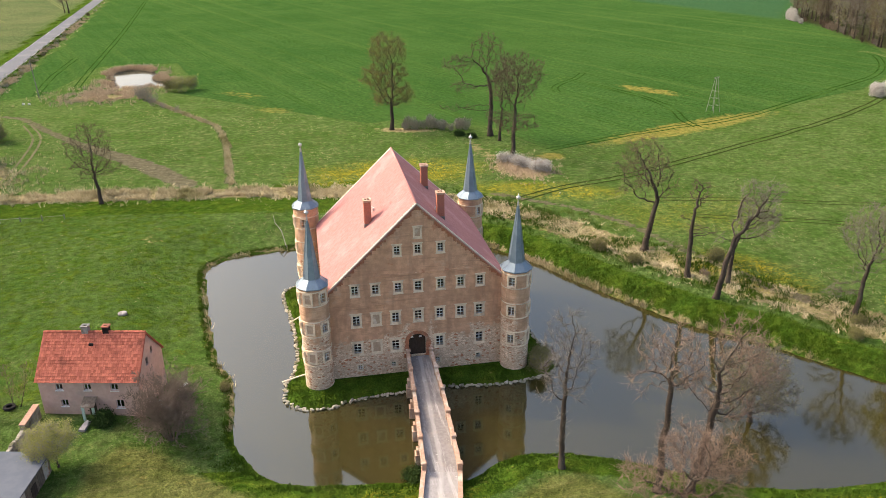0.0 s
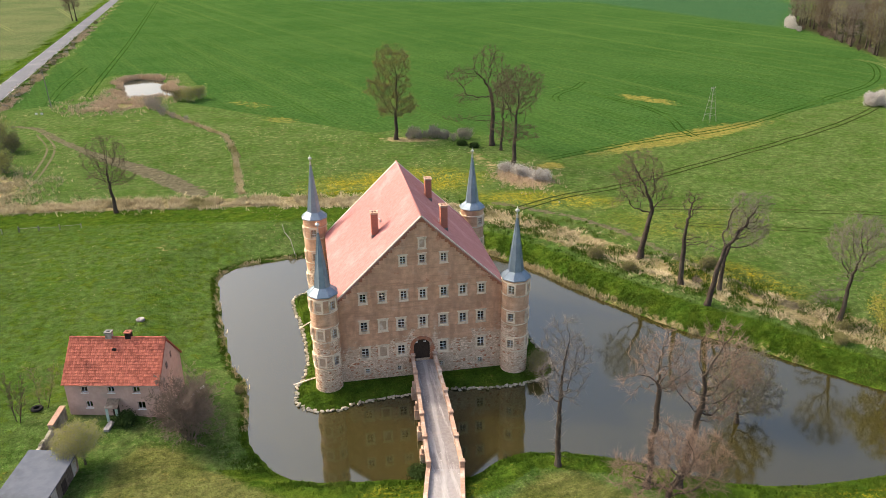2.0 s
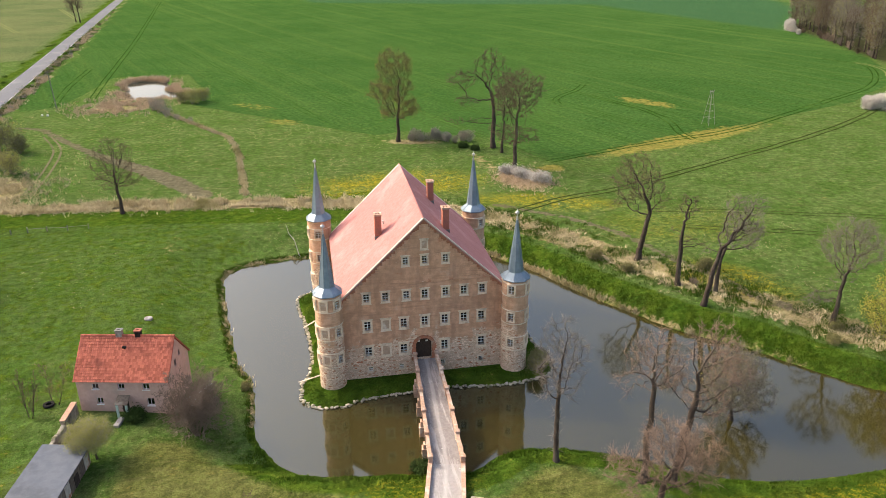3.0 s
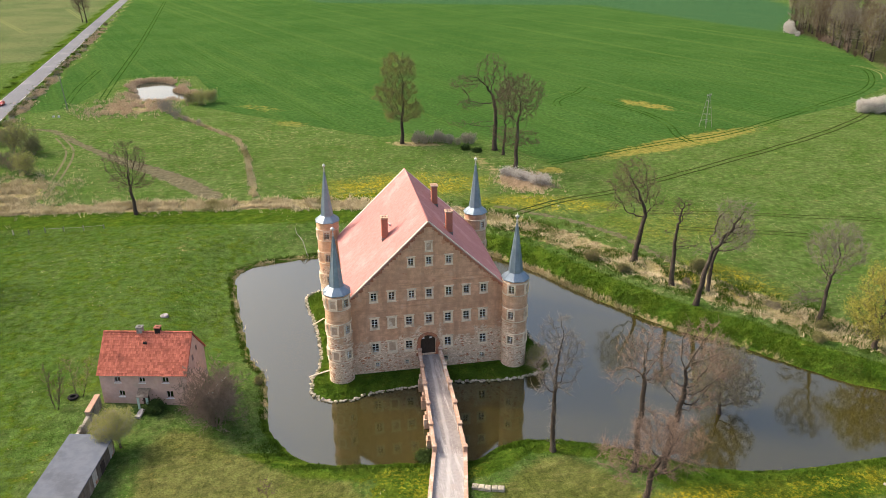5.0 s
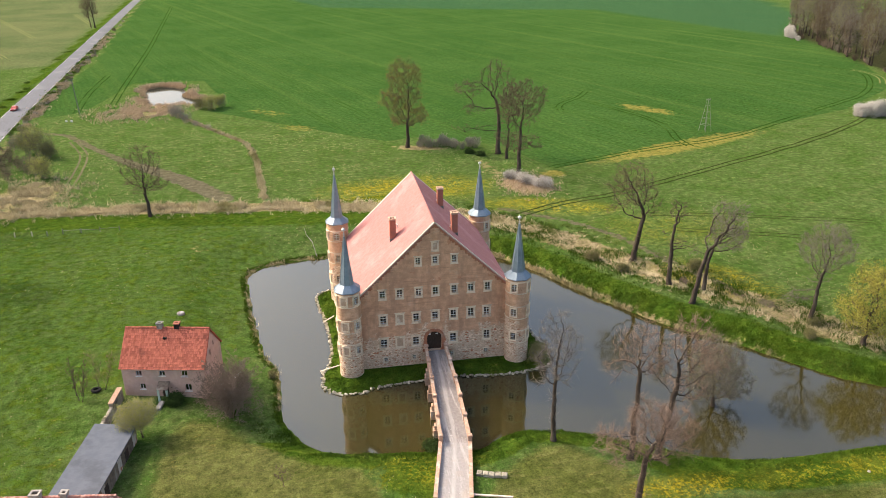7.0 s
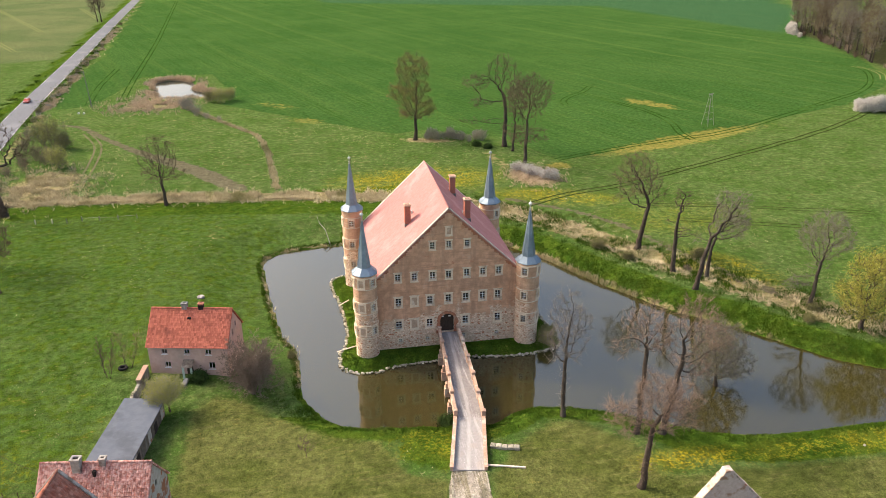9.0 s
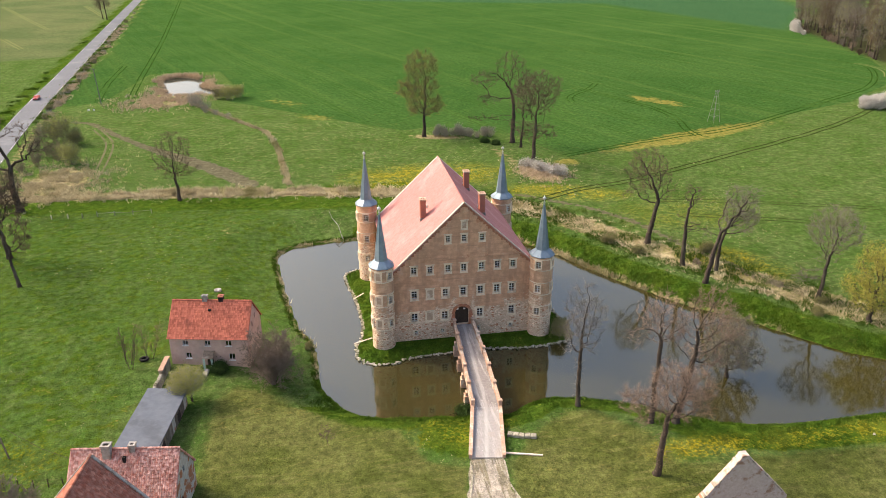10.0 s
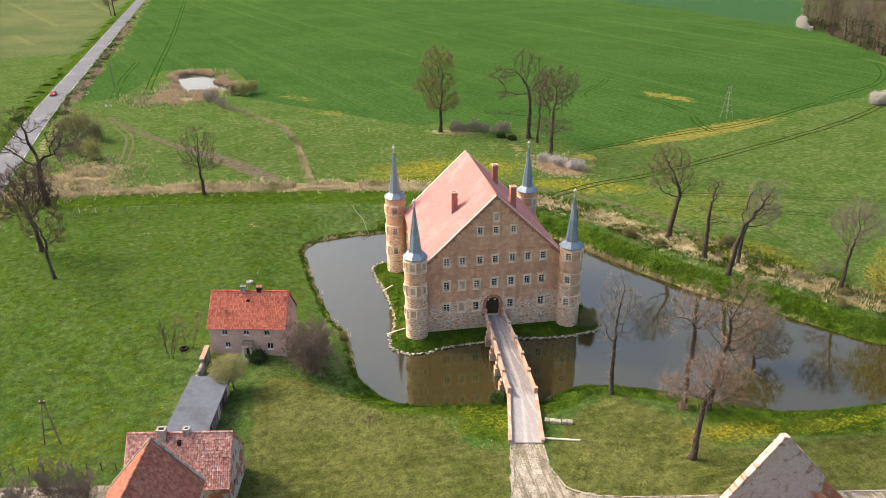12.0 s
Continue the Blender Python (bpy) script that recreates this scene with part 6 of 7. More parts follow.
grown_tree("tree", 47.6, 12.4, 13.5, 0.42, 111, "leafless tree behind a leaning one",
           [(3.6, 0, 10, 3.6, 3, 3.2), (1.0, 0, 12, 1.4, 1.4, 1.6)], 0.4, (0.08, 0), 250, 6, 1.0, twig=GREY_TWIG, step=0.6)
grown_tree("tree", 58.8, -0.5, 16.5, 0.42, 112, "grey leafless tree by the lane",
           [(0.8, 0, 12.6, 4.4, 4.2, 3.8), (-3.2, 0, 4.8, 2.4, 2, 1.4), (0.5, 0, 8.0, 2.0, 2, 1.6)], 0.45, (0.06, 0), 330, 6, 1.0, twig=GREY_TWIG, leaf=BUD, leaf_n=1, leaf_size=0.05, step=0.6)
grown_tree("tree", 61.8, -8.6, 13.5, 0.45, 113, "broad tree in bright yellow spring leaf",
           [(0.3, 0, 9.4, 3.6, 4, 3.6), (3.6, 0, 8.8, 3.6, 4, 3.6), (-2.4, 0, 6.4, 2.6, 3.4, 2.6), (0.5, 0, 4.2, 4.4, 4, 2.0), (5.0, 0, 5.0, 2.4, 3, 2.0)], 0.16, (0.04, 0), 460, 3, 0.8, leaf=YELLOW_LEAF, leaf_n=4, leaf_size=0.12, scatter=0.26, step=0.55)
# near bank
grown_tree("tree", 10.6, -22.0, 18.0, 0.36, 114, "slender leafless tree on the near bank",
           [(0, 0, 12.5, 2.9, 2.9, 5.2), (-1.2, 0, 10, 2.0, 2, 3.4)], 0.42, (-0.03, 0), 210, 4, 1.0, twig=GREY_TWIG, step=0.55, shoots=90)
grown_tree("tree", 14.8, -36.2, 15.0, 0.46, 115, "tree with reddish budding twigs on the lawn",
           [(-2.8, 0, 9.6, 2.0, 2.8, 2.2), (3.6, 0, 10.2, 2.2, 3, 2.6), (0.6, 0, 12.2, 2.6, 2.6, 2.2), (1.4, 0, 8.8, 2.6, 2.5, 1.8)], 0.48, (0.09, 0), 300, 8, 0.95, twig=PINK_TWIG, leaf=PINK_TWIG, leaf_n=1, leaf_size=0.035, step=0.5, shoots=160, fine=0.011)
grown_tree("tree", 21.2, -27.6, 18.5, 0.5, 116, "tall leafless tree leaning at the water's edge",
           [(2.6, 0, 15, 2.8, 2.8, 3.6), (5.6, 0, 12.2, 2.2, 2, 1.8), (-1.2, 0, 12.2, 1.4, 1.8, 1.8), (2.5, 0, 9.5, 2.8, 2.6, 1.8)], 0.5, (0.13, 0), 280, 5, 1.0, twig=PINK_TWIG, step=0.55, shoots=200)
grown_tree("tree", 18.2, -27.0, 18.0, 0.42, 117, "leafless tree with crooked limbs by the moat",
           [(0.2, 0, 14.6, 3.2, 3.2, 3.2), (-2.6, 0, 12.2, 1.9, 1.8, 1.2), (2.4, 0, 13, 1.8, 1.8, 1.8)], 0.55, (0.0, 0), 190, 4, 1.0, twig=PINK_TWIG, step=0.55, shoots=200)
grown_tree("tree", 34.2, -16.6, 11, 0.34, 118, "bushy grey-green willow standing in the moat",
           [(-0.2, 0, 6.0, 3.9, 3.6, 4.4), (1.6, 0, 3.6, 3.6, 3.4, 2.6), (-2.2, 0, 4.0, 2.4, 2.6, 2.2)], 0.1, (0.06, 0), 460, 7, 0.95, twig=GREY_TWIG, leaf=BUD, leaf_n=1, leaf_size=0.07, step=0.5, z=WATER_Z)
# garden shrubs
tree("shrub", -28.2, -8.2, 7.4, 0.08, 119, "dense purple-brown leafless shrub by the cottage", "shrub", twig=PURPLE_TWIG, stems=16, count=(10, 6, 5, 4), bark=PURPLE_TWIG, first=0.1, shrink=(0.5, 0.5, 0.46, 0.5))
grown_tree("shrub", -38.3, -12.0, 5.0, 0.14, 120, "pale yellow-green weeping shrub beside the shed",
           [(-0.3, 0, 3.4, 2.5, 2.3, 1.7), (-0.9, 0, 2.3, 2.2, 2.0, 1.2)], 0.3, (-0.08, 0), 360, 5, 0.6, twig=PALE_TWIG, leaf=WILLOW_LEAF, leaf_n=4, leaf_size=0.06, scatter=0.15, step=0.3, category="shrub", fine=0.009)
for i, (x, y, h) in enumerate([(-45.6, -0.6, 6.0), (-47.6, -3.0, 5.6), (-48.4, -1.6, 5.0)]):
    tree("sapling", x, y, h, 0.05, 130 + i, "thin sapling behind the garden wall", "sapling", stems=2, count=(7, 4, 3, 2), angle=(24, 30, 36, 40), first=0.1, shrink=(0.34, 0.5, 0.46, 0.5),
         twig=TWIG if i else PURPLE_TWIG, leaf=BUD if i == 0 else None, leaf_n=2, leaf_size=0.08)


# ---- woods, bushes, reeds ----
WOOD = []
for i, (twig, leaf, n) in enumerate([(GREY_TWIG, BUD, 1), (GREY_TWIG, None, 0), (TWIG, BUD, 1), (GREY_TWIG, WILLOW_LEAF, 1), (TWIG, None, 0)]):
    x, y = ((226, 206), (233, 232), (246, 272), (252, 296), (262, 318))[i]
    WOOD.append(grown_tree("tree", x, y, 21 + 1.5 * (i % 3), 0.4, 200 + i, "bare or budding tree on the edge of the wood", [(0, 0, 15.5, 4.2, 4.2, 6.0), (0.5, 0.5, 7.5, 3.4, 3.4, 3.6)], 0.3, (0.04 - 0.03 * (i % 3), 0),
                           190, 5, 1.5, twig=twig, leaf=leaf, leaf_n=n, leaf_size=0.12, scatter=0.4, step=1.0, group="trees of the wood", fine=0.03, single=False))
rng = random.Random(77)
edge_line = [(216, 178), (221, 195), (229, 227), (243, 270), (252, 305), (262, 330)]
count = 0
for k in range(130):
    t = rng.random() * (len(edge_line) - 1.001)
    i = int(t)
    (x0, y0), (x1, y1) = edge_line[i], edge_line[i + 1]
    back = rng.random() ** 1.3 * 62
    x, y = x0 + (x1 - x0) * (t - i) + 2.5 + back, y0 + (y1 - y0) * (t - i) - back * 0.25
    s = rng.uniform(0.8, 1.15)
    copy_thing(WOOD[rng.randrange(5)], Matrix.Translation((x, y, -0.05)) @ pose(0, 0, 0, 0, 0, rng.uniform(0, 360)) @ Matrix.Diagonal((s, s, s, 1)))


BUSHES = {}


def bush(x, y, h, seed, label, twig=TWIG, leaf=None, leaf_n=0, leaf_size=0.12, stems=8, name="bush", group="", scatter=0.3):
    """A bush of several stems; bushes of one look share their meshes, each turned and scaled for itself."""
    key = (twig.name, leaf.name if leaf else "", leaf_n, stems, name, seed % 2)
    if key in BUSHES:
        made, h0 = BUSHES[key]
        s = h / h0
        ob = copy_thing(made, pose(x, y, ground_z(x, y), 0, 0, seed * 67 % 360) @ Matrix.Diagonal((s, s, s * (0.9 + 0.05 * (seed % 5)), 1)))
        return tagged(ob, label, "bush", group or "bushes")
    ob = tree(name, x, y, h, 0.05, seed, label, "bush", twig=twig, leaf=leaf, leaf_n=leaf_n, leaf_size=leaf_size, stems=stems, bark=twig,
              count=(7, 5, 4, 2), first=0.1, shrink=(0.52, 0.5, 0.46, 0.5), angle=(50, 45, 42, 40), group=group or "bushes", scatter=scatter, fine=0.018)
    BUSHES[key] = (ob, h)
    return ob


for i, (x, y, h) in enumerate([(249, 303, 3.4), (252, 308, 4.0), (247, 297, 2.8), (244.5, 288, 2.0), (255, 312, 3.6)]):
    bush(x, y, h, 300 + i, "white-flowering bush at the wood's corner", GREY_TWIG, BLOSSOM, 3, 0.26, scatter=0.5)
for i in range(30):
    t = rng.random() * (len(edge_line) - 1.001)
    (x0, y0), (x1, y1) = edge_line[int(t)], edge_line[int(t) + 1]
    bush(x0 + (x1 - x0) * (t % 1) + rng.uniform(0.5, 6), y0 + (y1 - y0) * (t % 1), rng.uniform(2.0, 4.2), 460 + i, "grey-brown undergrowth bush at the wood's edge", (GREY_TWIG, TWIG, PURPLE_TWIG)[i % 3], None, 0, stems=9, group="undergrowth of the wood")
for i, (x, y, h) in enumerate([(157.5, 120.5, 3.6), (160.5, 119, 4.4), (164, 119.5, 4.2), (168, 121, 4.0)]):
    bush(x, y, h, 310 + i, "large bush covered in white blossom", GREY_TWIG, BLOSSOM, 5, 0.18, scatter=0.35)
for i in range(7):
    x, y = 31.0 + i * 1.05, 78.0 - i * 1.3
    bush(x + rng.uniform(-0.6, 0.6), y + rng.uniform(-0.6, 0.6), rng.uniform(1.7, 2.6), 320 + i, "blackthorn bush dusted with white blossom", PALE_TWIG, BLOSSOM, 1, 0.10, 7, group="blackthorn below the tall trees")
for i in range(10):
    bush(13.5 + i * 1.7 + rng.uniform(-0.6, 0.6), 113.5 - i * 0.5 + rng.uniform(-1.6, 1.6), rng.uniform(2.2, 4.0) - 0.2 * abs(i - 4), 335 + i, "grey leafless thicket at the field edge", PALE_TWIG, None, stems=10, group="grey thicket")
for i, (x, y) in enumerate([(26.5, 104), (29, 101)]):
    bush(x, y, 0.8, 345 + i, "low dark green shrub below the trees", TWIG, IVY, 4, 0.12)
for i, (x, y, h, twig, leaf, n) in enumerate([(-90, 125, 7.5, GREY_TWIG, WILLOW_LEAF, 1), (-93.5, 128, 5.5, GREY_TWIG, BUD, 1), (-86.5, 122, 4.5, GREY_TWIG, BUD, 1), (-82.2, 102.5, 5.2, GREY_TWIG, WILLOW_LEAF, 1), (-84.6, 104.5, 4.0, GREY_TWIG, WILLOW_LEAF, 1),
                                            (-90.4, 111, 3.8, PURPLE_TWIG, None, 0), (-91, 103, 3.4, PURPLE_TWIG, None, 0), (-94.5, 112, 3.8, PURPLE_TWIG, None, 0), (-87, 107, 3.0, PURPLE_TWIG, None, 0), (-95.5, 120, 4.2, PURPLE_TWIG, None, 0),
                                            (-93, 97, 3.2, PURPLE_TWIG, None, 0), (-98.6, 134, 4.2, GREY_TWIG, None, 0), (-88.5, 114.5, 3.4, PURPLE_TWIG, None, 0), (-93, 90, 3.0, PURPLE_TWIG, None, 0)]):
    bush(x, y, h, 350 + i, "pale green willow bush near the road" if leaf else "purple-brown leafless bush near the road", twig, leaf, n, 0.17, 7, scatter=0.45)
for i, (x, y, h, leaf) in enumerate([(-49.8, 177, 4.6, WILLOW_LEAF), (-46.5, 180, 4.2, WILLOW_LEAF), (-53, 179, 3.4, BUD), (-58.5, 166, 4.6, None), (-55.2, 157.5, 3.4, None), (-51.5, 153, 2.2, None), (-60.5, 169, 3.6, None), (-47, 148, 1.8, None)]):
    bush(x, y, h, 365 + i, "olive-budding bush by the pond" if leaf else "straw-grey leafless bush by the pond", PALE_TWIG, leaf, 1, 0.16, 9, scatter=0.4)
for i, (x, y, h) in enumerate([(33.5, 27.5, 1.5), (37, 21.5, 1.2), (45.5, 15.5, 1.3), (55.5, -5.2, 1.1), (66, -12, 1.6), (50, 20, 1.6), (-23.3, 0.9, 0.8), (58.6, -1.6, 1.2)]):
    bush(x, y, h, 380 + i, "low scrubby bush on the bank", GREY_TWIG if i % 2 else PURPLE_TWIG, BUD if i not in (2, 8) else None, 2, 0.09, 6)
bush(-35.5, -4.9, 0.95, 395, "green ivy shrub beside the cottage porch", TWIG, IVY, 4, 0.12, 5, name="shrub")
for i, (x, y, h) in enumerate([(-56, -29.5, 4.5), (-59.5, -30.5, 3.8), (-53, -30.2, 3.6)]):
    bush(x, y, h, 400 + i, "straw-coloured leafless hedge bush by the yard", GREY_TWIG, None, 0, stems=9)
for i, (x, y, h) in enumerate([(14.4, -2.2, 1.9), (15.3, -0.4, 1.6)]):
    bush(x, y, h, 405 + i, "yellow-green shrub at the tower's foot", GREY_TWIG, BUD, 4, 0.08, 5)
bush(-3.6, -19.0, 1.1, 408, "green shrub beside a bridge pier", TWIG, IVY, 5, 0.1, 4)


def tufts(name, x, y, height, blades, width, lean, material, label, category, seed, spread_r=0.25):
    """Many thin blades as one object; x, y: the clumps' places."""
    r = np.random.default_rng(seed)
    n = len(x) * blades
    a = r.uniform(0, math.tau, n)
    rad = spread_r * np.sqrt(r.random(n))
    bx, by = np.repeat(x, blades) + rad * np.cos(a), np.repeat(y, blades) + rad * np.sin(a)
    bz = np.maximum(land(bx, by), WATER_Z - 0.1) - 0.03
    h = np.repeat(np.broadcast_to(height, len(x)), blades) * r.uniform(0.55, 1.15, n)
    d = r.uniform(0, math.tau, n)
    l = lean * h * r.random(n)
    w = width * r.uniform(0.6, 1.3, n)
    e = d + math.pi / 2 + r.uniform(-0.6, 0.6, n)
    v = np.empty((n, 3, 3), np.float32)
    v[:, 0] = np.stack([bx + w * np.cos(e), by + w * np.sin(e), bz], -1)
    v[:, 1] = np.stack([bx - w * np.cos(e), by - w * np.sin(e), bz], -1)
    v[:, 2] = np.stack([bx + l * np.cos(d), by + l * np.sin(d), bz + h], -1)
    m = bpy.data.meshes.new(name)
    m.vertices.add(3 * n)
    m.vertices.foreach_set("co", v.ravel())
    m.loops.add(3 * n)
    m.loops.foreach_set("vertex_index", np.arange(3 * n))
    m.polygons.add(n)
    m.polygons.foreach_set("loop_start", np.arange(0, 3 * n, 3))
    m.update()
    m.validate()
    m.materials.append(material)
    return tagged(new(name, m), label, category, kind="stuff")


def along(line, n, half, seed, closed=False):
    """Random places within half of a line."""
    r = np.random.default_rng(seed)
    p = np.array(line + (line[:1] if closed else []), float)
    seg = np.hypot(*(p[1:] - p[:-1]).T)
    k = r.choice(len(seg), n, p=seg / seg.sum())
    t = r.random(n)[:, None]
    q = p[k] + (p[k + 1] - p[k]) * t
    dr = (p[k + 1] - p[k]) / seg[k][:, None]
    o = r.normal(0, half * 0.55, n)
    return q[:, 0] - dr[:, 1] * o, q[:, 1] + dr[:, 0] * o


def patchy(x, y, seed, keep=0.5, scale=0.35):
    """Thins places out into clumps."""
    v = np.array([noise.noise(Vector((a * scale, b * scale, seed))) for a, b in zip(x, y)])
    m = v > np.quantile(v, 1 - keep)
    return x[m], y[m]


dleft = [p for p in DITCH if -104 < p[0] < 16]
dright = [p for p in DITCH if p[0] > 6 and p[0] < 90]
x, y = patchy(*along(dleft, 9000, 3.0, 1), 1.5, 0.75)
tufts("dry_reeds", x, y, 0.8, 6, 0.06, 1.7, REED, "straw-coloured dry reeds along the ditch", "reeds", 2, 0.4)
x, y = patchy(*along(dright, 6500, 3.4, 3), 2.5, 0.5)
tufts("dry_reeds", x, y, 0.5, 6, 0.06, 2.4, REED, "straw-coloured dry reeds beyond the moat", "reeds", 4, 0.4)
x, y = patchy(*along(dright, 7000, 6.0, 33), 7.5, 0.6)
tufts("rough_grass", x, y, 0.6, 6, 0.05, 0.9, BLADE, "rough green grass among the reeds", "grass", 44, 0.4)
x, y = along(RILL, 1300, 0.8, 5)
tufts("dry_reeds", x, y, 0.7, 6, 0.05, 1.0, REED, "dry reeds along a narrow rill", "reeds", 6, 0.3)
x, y = along(POND_LOOP, 7500, 4.0, 7, True)
x, y = x - 0.6, y + 2.0
x, y = patchy(x, y, 2.2, 0.65, 0.14)
k = (signed(x, y, POND_LOOP) > -0.3) & ((y > 197) | (signed(x, y, POND_LOOP) > 1.0))
tufts("pond_reeds", x[k], y[k], 1.4, 6, 0.05, 0.8, BRUSH, "russet reeds round the pond", "reeds", 8, 0.4)
r = np.random.default_rng(9)
x, y = r.normal(-73, 7, 2600), r.normal(179, 7, 2600)
k = signed(x, y, POND_LOOP) > 0.5
x, y = patchy(x[k], y[k], 3.5, 0.7)
tufts("dry_reeds", x, y, 1.0, 6, 0.05, 1.0, BRUSH, "flattened russet reeds below the pond", "reeds", 10, 0.4)
x, y = r.normal(-83, 6, 3000), r.normal(87, 8, 3000)
x, y = patchy(x, y, 4.5, 0.7)
tufts("dry_reeds", x, y, 0.8, 6, 0.05, 1.2, REED, "flattened pale grass near the road", "reeds", 12, 0.4)
x, y = r.normal(34.5, 3.0, 1300), r.normal(74, 4.0, 1300)
tufts("dry_reeds", x, y, 0.6, 6, 0.05, 1.0, BRUSH, "russet dead grass below the blackthorn", "reeds", 13, 0.4)
x, y = along(MOAT, 6000, 0.5, 14, True)
k = (signed(x, y, MOAT) > -0.25) & (y > -6) & ((x > 8) | (r.random(len(x)) < 0.08))
x, y = patchy(x[k], y[k], 5.5, 0.55)
tufts("bank_reeds", x, y, 0.7, 6, 0.05, 0.9, REED, "dry reeds overhanging the moat bank", "reeds", 15, 0.3)
x, y = along(MOAT, 26000, 3.4, 16, True)
k = (signed(x, y, MOAT) > 0.3) & (x < 80) & ((x > -14) | (y < -10) | (signed(x, y, MOAT) < 1.1))
x, y = patchy(x[k], y[k], 6.5, 0.8, 0.5)
tufts("bank_grass", x, y, 0.34, 5, 0.05, 0.9, BLADE, "lush green grass on the moat banks", "grass", 17, 0.3)
x, y = along(ISLAND, 5000, 2.4, 18, True)
k = (signed(x, y, ISLAND) < -0.5) & ~((x > XL) & (x < XR) & (y > 0) & (y < DEPTH)) & (np.hypot(x + 12.15, y + 0.4) > 1.9) & (np.hypot(x - 11.6, y + 0.6) > 1.9)
tufts("island_grass", x[k], y[k], 0.3, 5, 0.05, 0.9, BLADE, "green grass round the castle's foot", "grass", 19, 0.3)
# coarse meadow growth
x, y = r.uniform(-100, 70, 52000), r.uniform(-34, 110, 52000)
k = (signed(x, y, MOAT) > 4) & ~in_poly(x, y, LAWN) & ~in_poly(x, y, LAWN2) & ~in_poly(x, y, DRIVE) & ~in_poly(x, y, YARD) & (seg_dist(x, y, ROAD_S) > 5.5) & ~in_poly(x, y, FIELD) & (seg_dist(x, y, DIRT) > 2.2)
k &= ~((x > -50) & (x < -28) & (y < 5))
x, y = patchy(x[k], y[k], 8.5, 0.55, 0.22)
tufts("meadow_tufts", x, y, 0.15, 4, 0.045, 1.4, BLADE, "coarse green tufts in the meadow", "grass", 20, 0.3)
x, y = r.uniform(-100, 75, 26000), r.uniform(-30, 150, 26000)
k = (signed(x, y, MOAT) > 6) & ~in_poly(x, y, LAWN) & ~in_poly(x, y, LAWN2) & ~in_poly(x, y, DRIVE) & ~in_poly(x, y, YARD) & (seg_dist(x, y, ROAD_S) > 5.5) & ~in_poly(x, y, FIELD)
k &= ~((x > -50) & (x < -28) & (y < 5)) & ((x > -26) | (y > 66) | (r.random(len(x)) < 0.35))
x, y = patchy(x[k], y[k], 9.5, 0.35, 0.12)
tufts("straw_tufts", x, y, 0.15, 4, 0.035, 1.5, REED, "last year's pale straw in the meadow", "grass", 22, 0.3)


# ---- small things ----
def lattice_mast(x, y, h, base, seed, label):
    """A four-legged steel mast that tapers, with cross bars and a cross arm."""
    t = thing("power_mast", pose(x, y, ground_z(x, y), 0, 0, seed), label, "mast")
    b, top = base / 2, 0.22
    for sx in (-1, 1):
        for sy in (-1, 1):
            part("mast_leg", Geo().tube([(sx * b, sy * b, -0.3), (sx * top, sy * top, h)], [0.06, 0.05], 5), GALV, t)
    for k in range(1, 5):
        z = h * k / 5
        q = b + (top - b) * k / 5
        g = Geo()
        c = [(-q, -q, z), (q, -q, z), (q, q, z), (-q, q, z)]
        for i in range(4):
            g.tube([c[i], c[(i + 1) % 4]], [0.03, 0.03], 4)
        part("mast_brace", g, GALV, t)
    part("cross_arm", Geo().tube([(-0.9, 0, h - 0.3), (0.9, 0, h - 0.3)], [0.07, 0.07], 5), GALV, t)
    for x_ in (-0.8, 0, 0.8):
        part("insulator", Geo().lathe(x_, 0, [(0.05, h - 0.22), (0.09, h - 0.1), (0.05, h), (0.09, h + 0.08), (0.03, h + 0.16)], 8), GALV, t)
    return t


lattice_mast(100.2, 113.2, 9.6, 2.6, 20, "slim galvanised power mast standing in the crop field")


def a_pole(x, y, h, turn, label):
    t = thing("utility_pole", pose(x, y, ground_z(x, y), 0, 0, turn), label, "pole")
    for s in (-1, 1):
        part("pole_leg", Geo().tube([(s * 0.95, 0, -0.4), (s * 0.12, 0, h)], [0.10, 0.07], 8), PLANK, t)
    for z in (h * 0.35, h * 0.62):
        q = 0.95 + (0.12 - 0.95) * z / h
        part("pole_brace", Geo().tube([(-q, 0, z), (q, 0, z)], [0.06, 0.06], 6), CREOSOTE, t)
    part("pole_cap", Geo().box(-0.35, -0.1, h - 0.35, 0.35, 0.1, h - 0.15), CREOSOTE, t)
    for s in (-0.25, 0.25):
        part("insulator", Geo().lathe(s, 0, [(0.05, h - 0.15), (0.08, h), (0.03, h + 0.12)], 8), WHITE, t)


a_pole(-58.9, -20.1, 6.2, 0, "dark wooden A-frame pole in the meadow")
pole = thing("utility_pole", pose(-92.3, 178.4, 0), "slim grey roadside utility pole", "pole")
part("pole_shaft", Geo().tube([(0, 0, -0.4), (-0.6, 0, 12.2)], [0.17, 0.11], 8), GALV, pole)
part("cross_arm", Geo().tube([(-1.4, 0, 11.8), (0.2, 0, 11.8)], [0.06, 0.06], 5), GALV, pole)
for i, (x, y) in enumerate([(-93.9, 168.1), (-92.2, 167.8)]):
    tagged(part("marker_stone", Geo().box(x - 0.3, y - 0.25, ground_z(x, y) - 0.1, x + 0.3, y + 0.25, 0.5, None, 0.1), WHITE), "white painted marker stone in the grass", "marker")

# tall trees by the far road
tree("tree", -151, 456, 21, 0.4, 410, "leafless tree beside the country road", single=False, fine=0.03)
tree("tree", -154, 458, 17, 0.3, 411, "leafless roadside tree with two stems", single=False, fine=0.03)


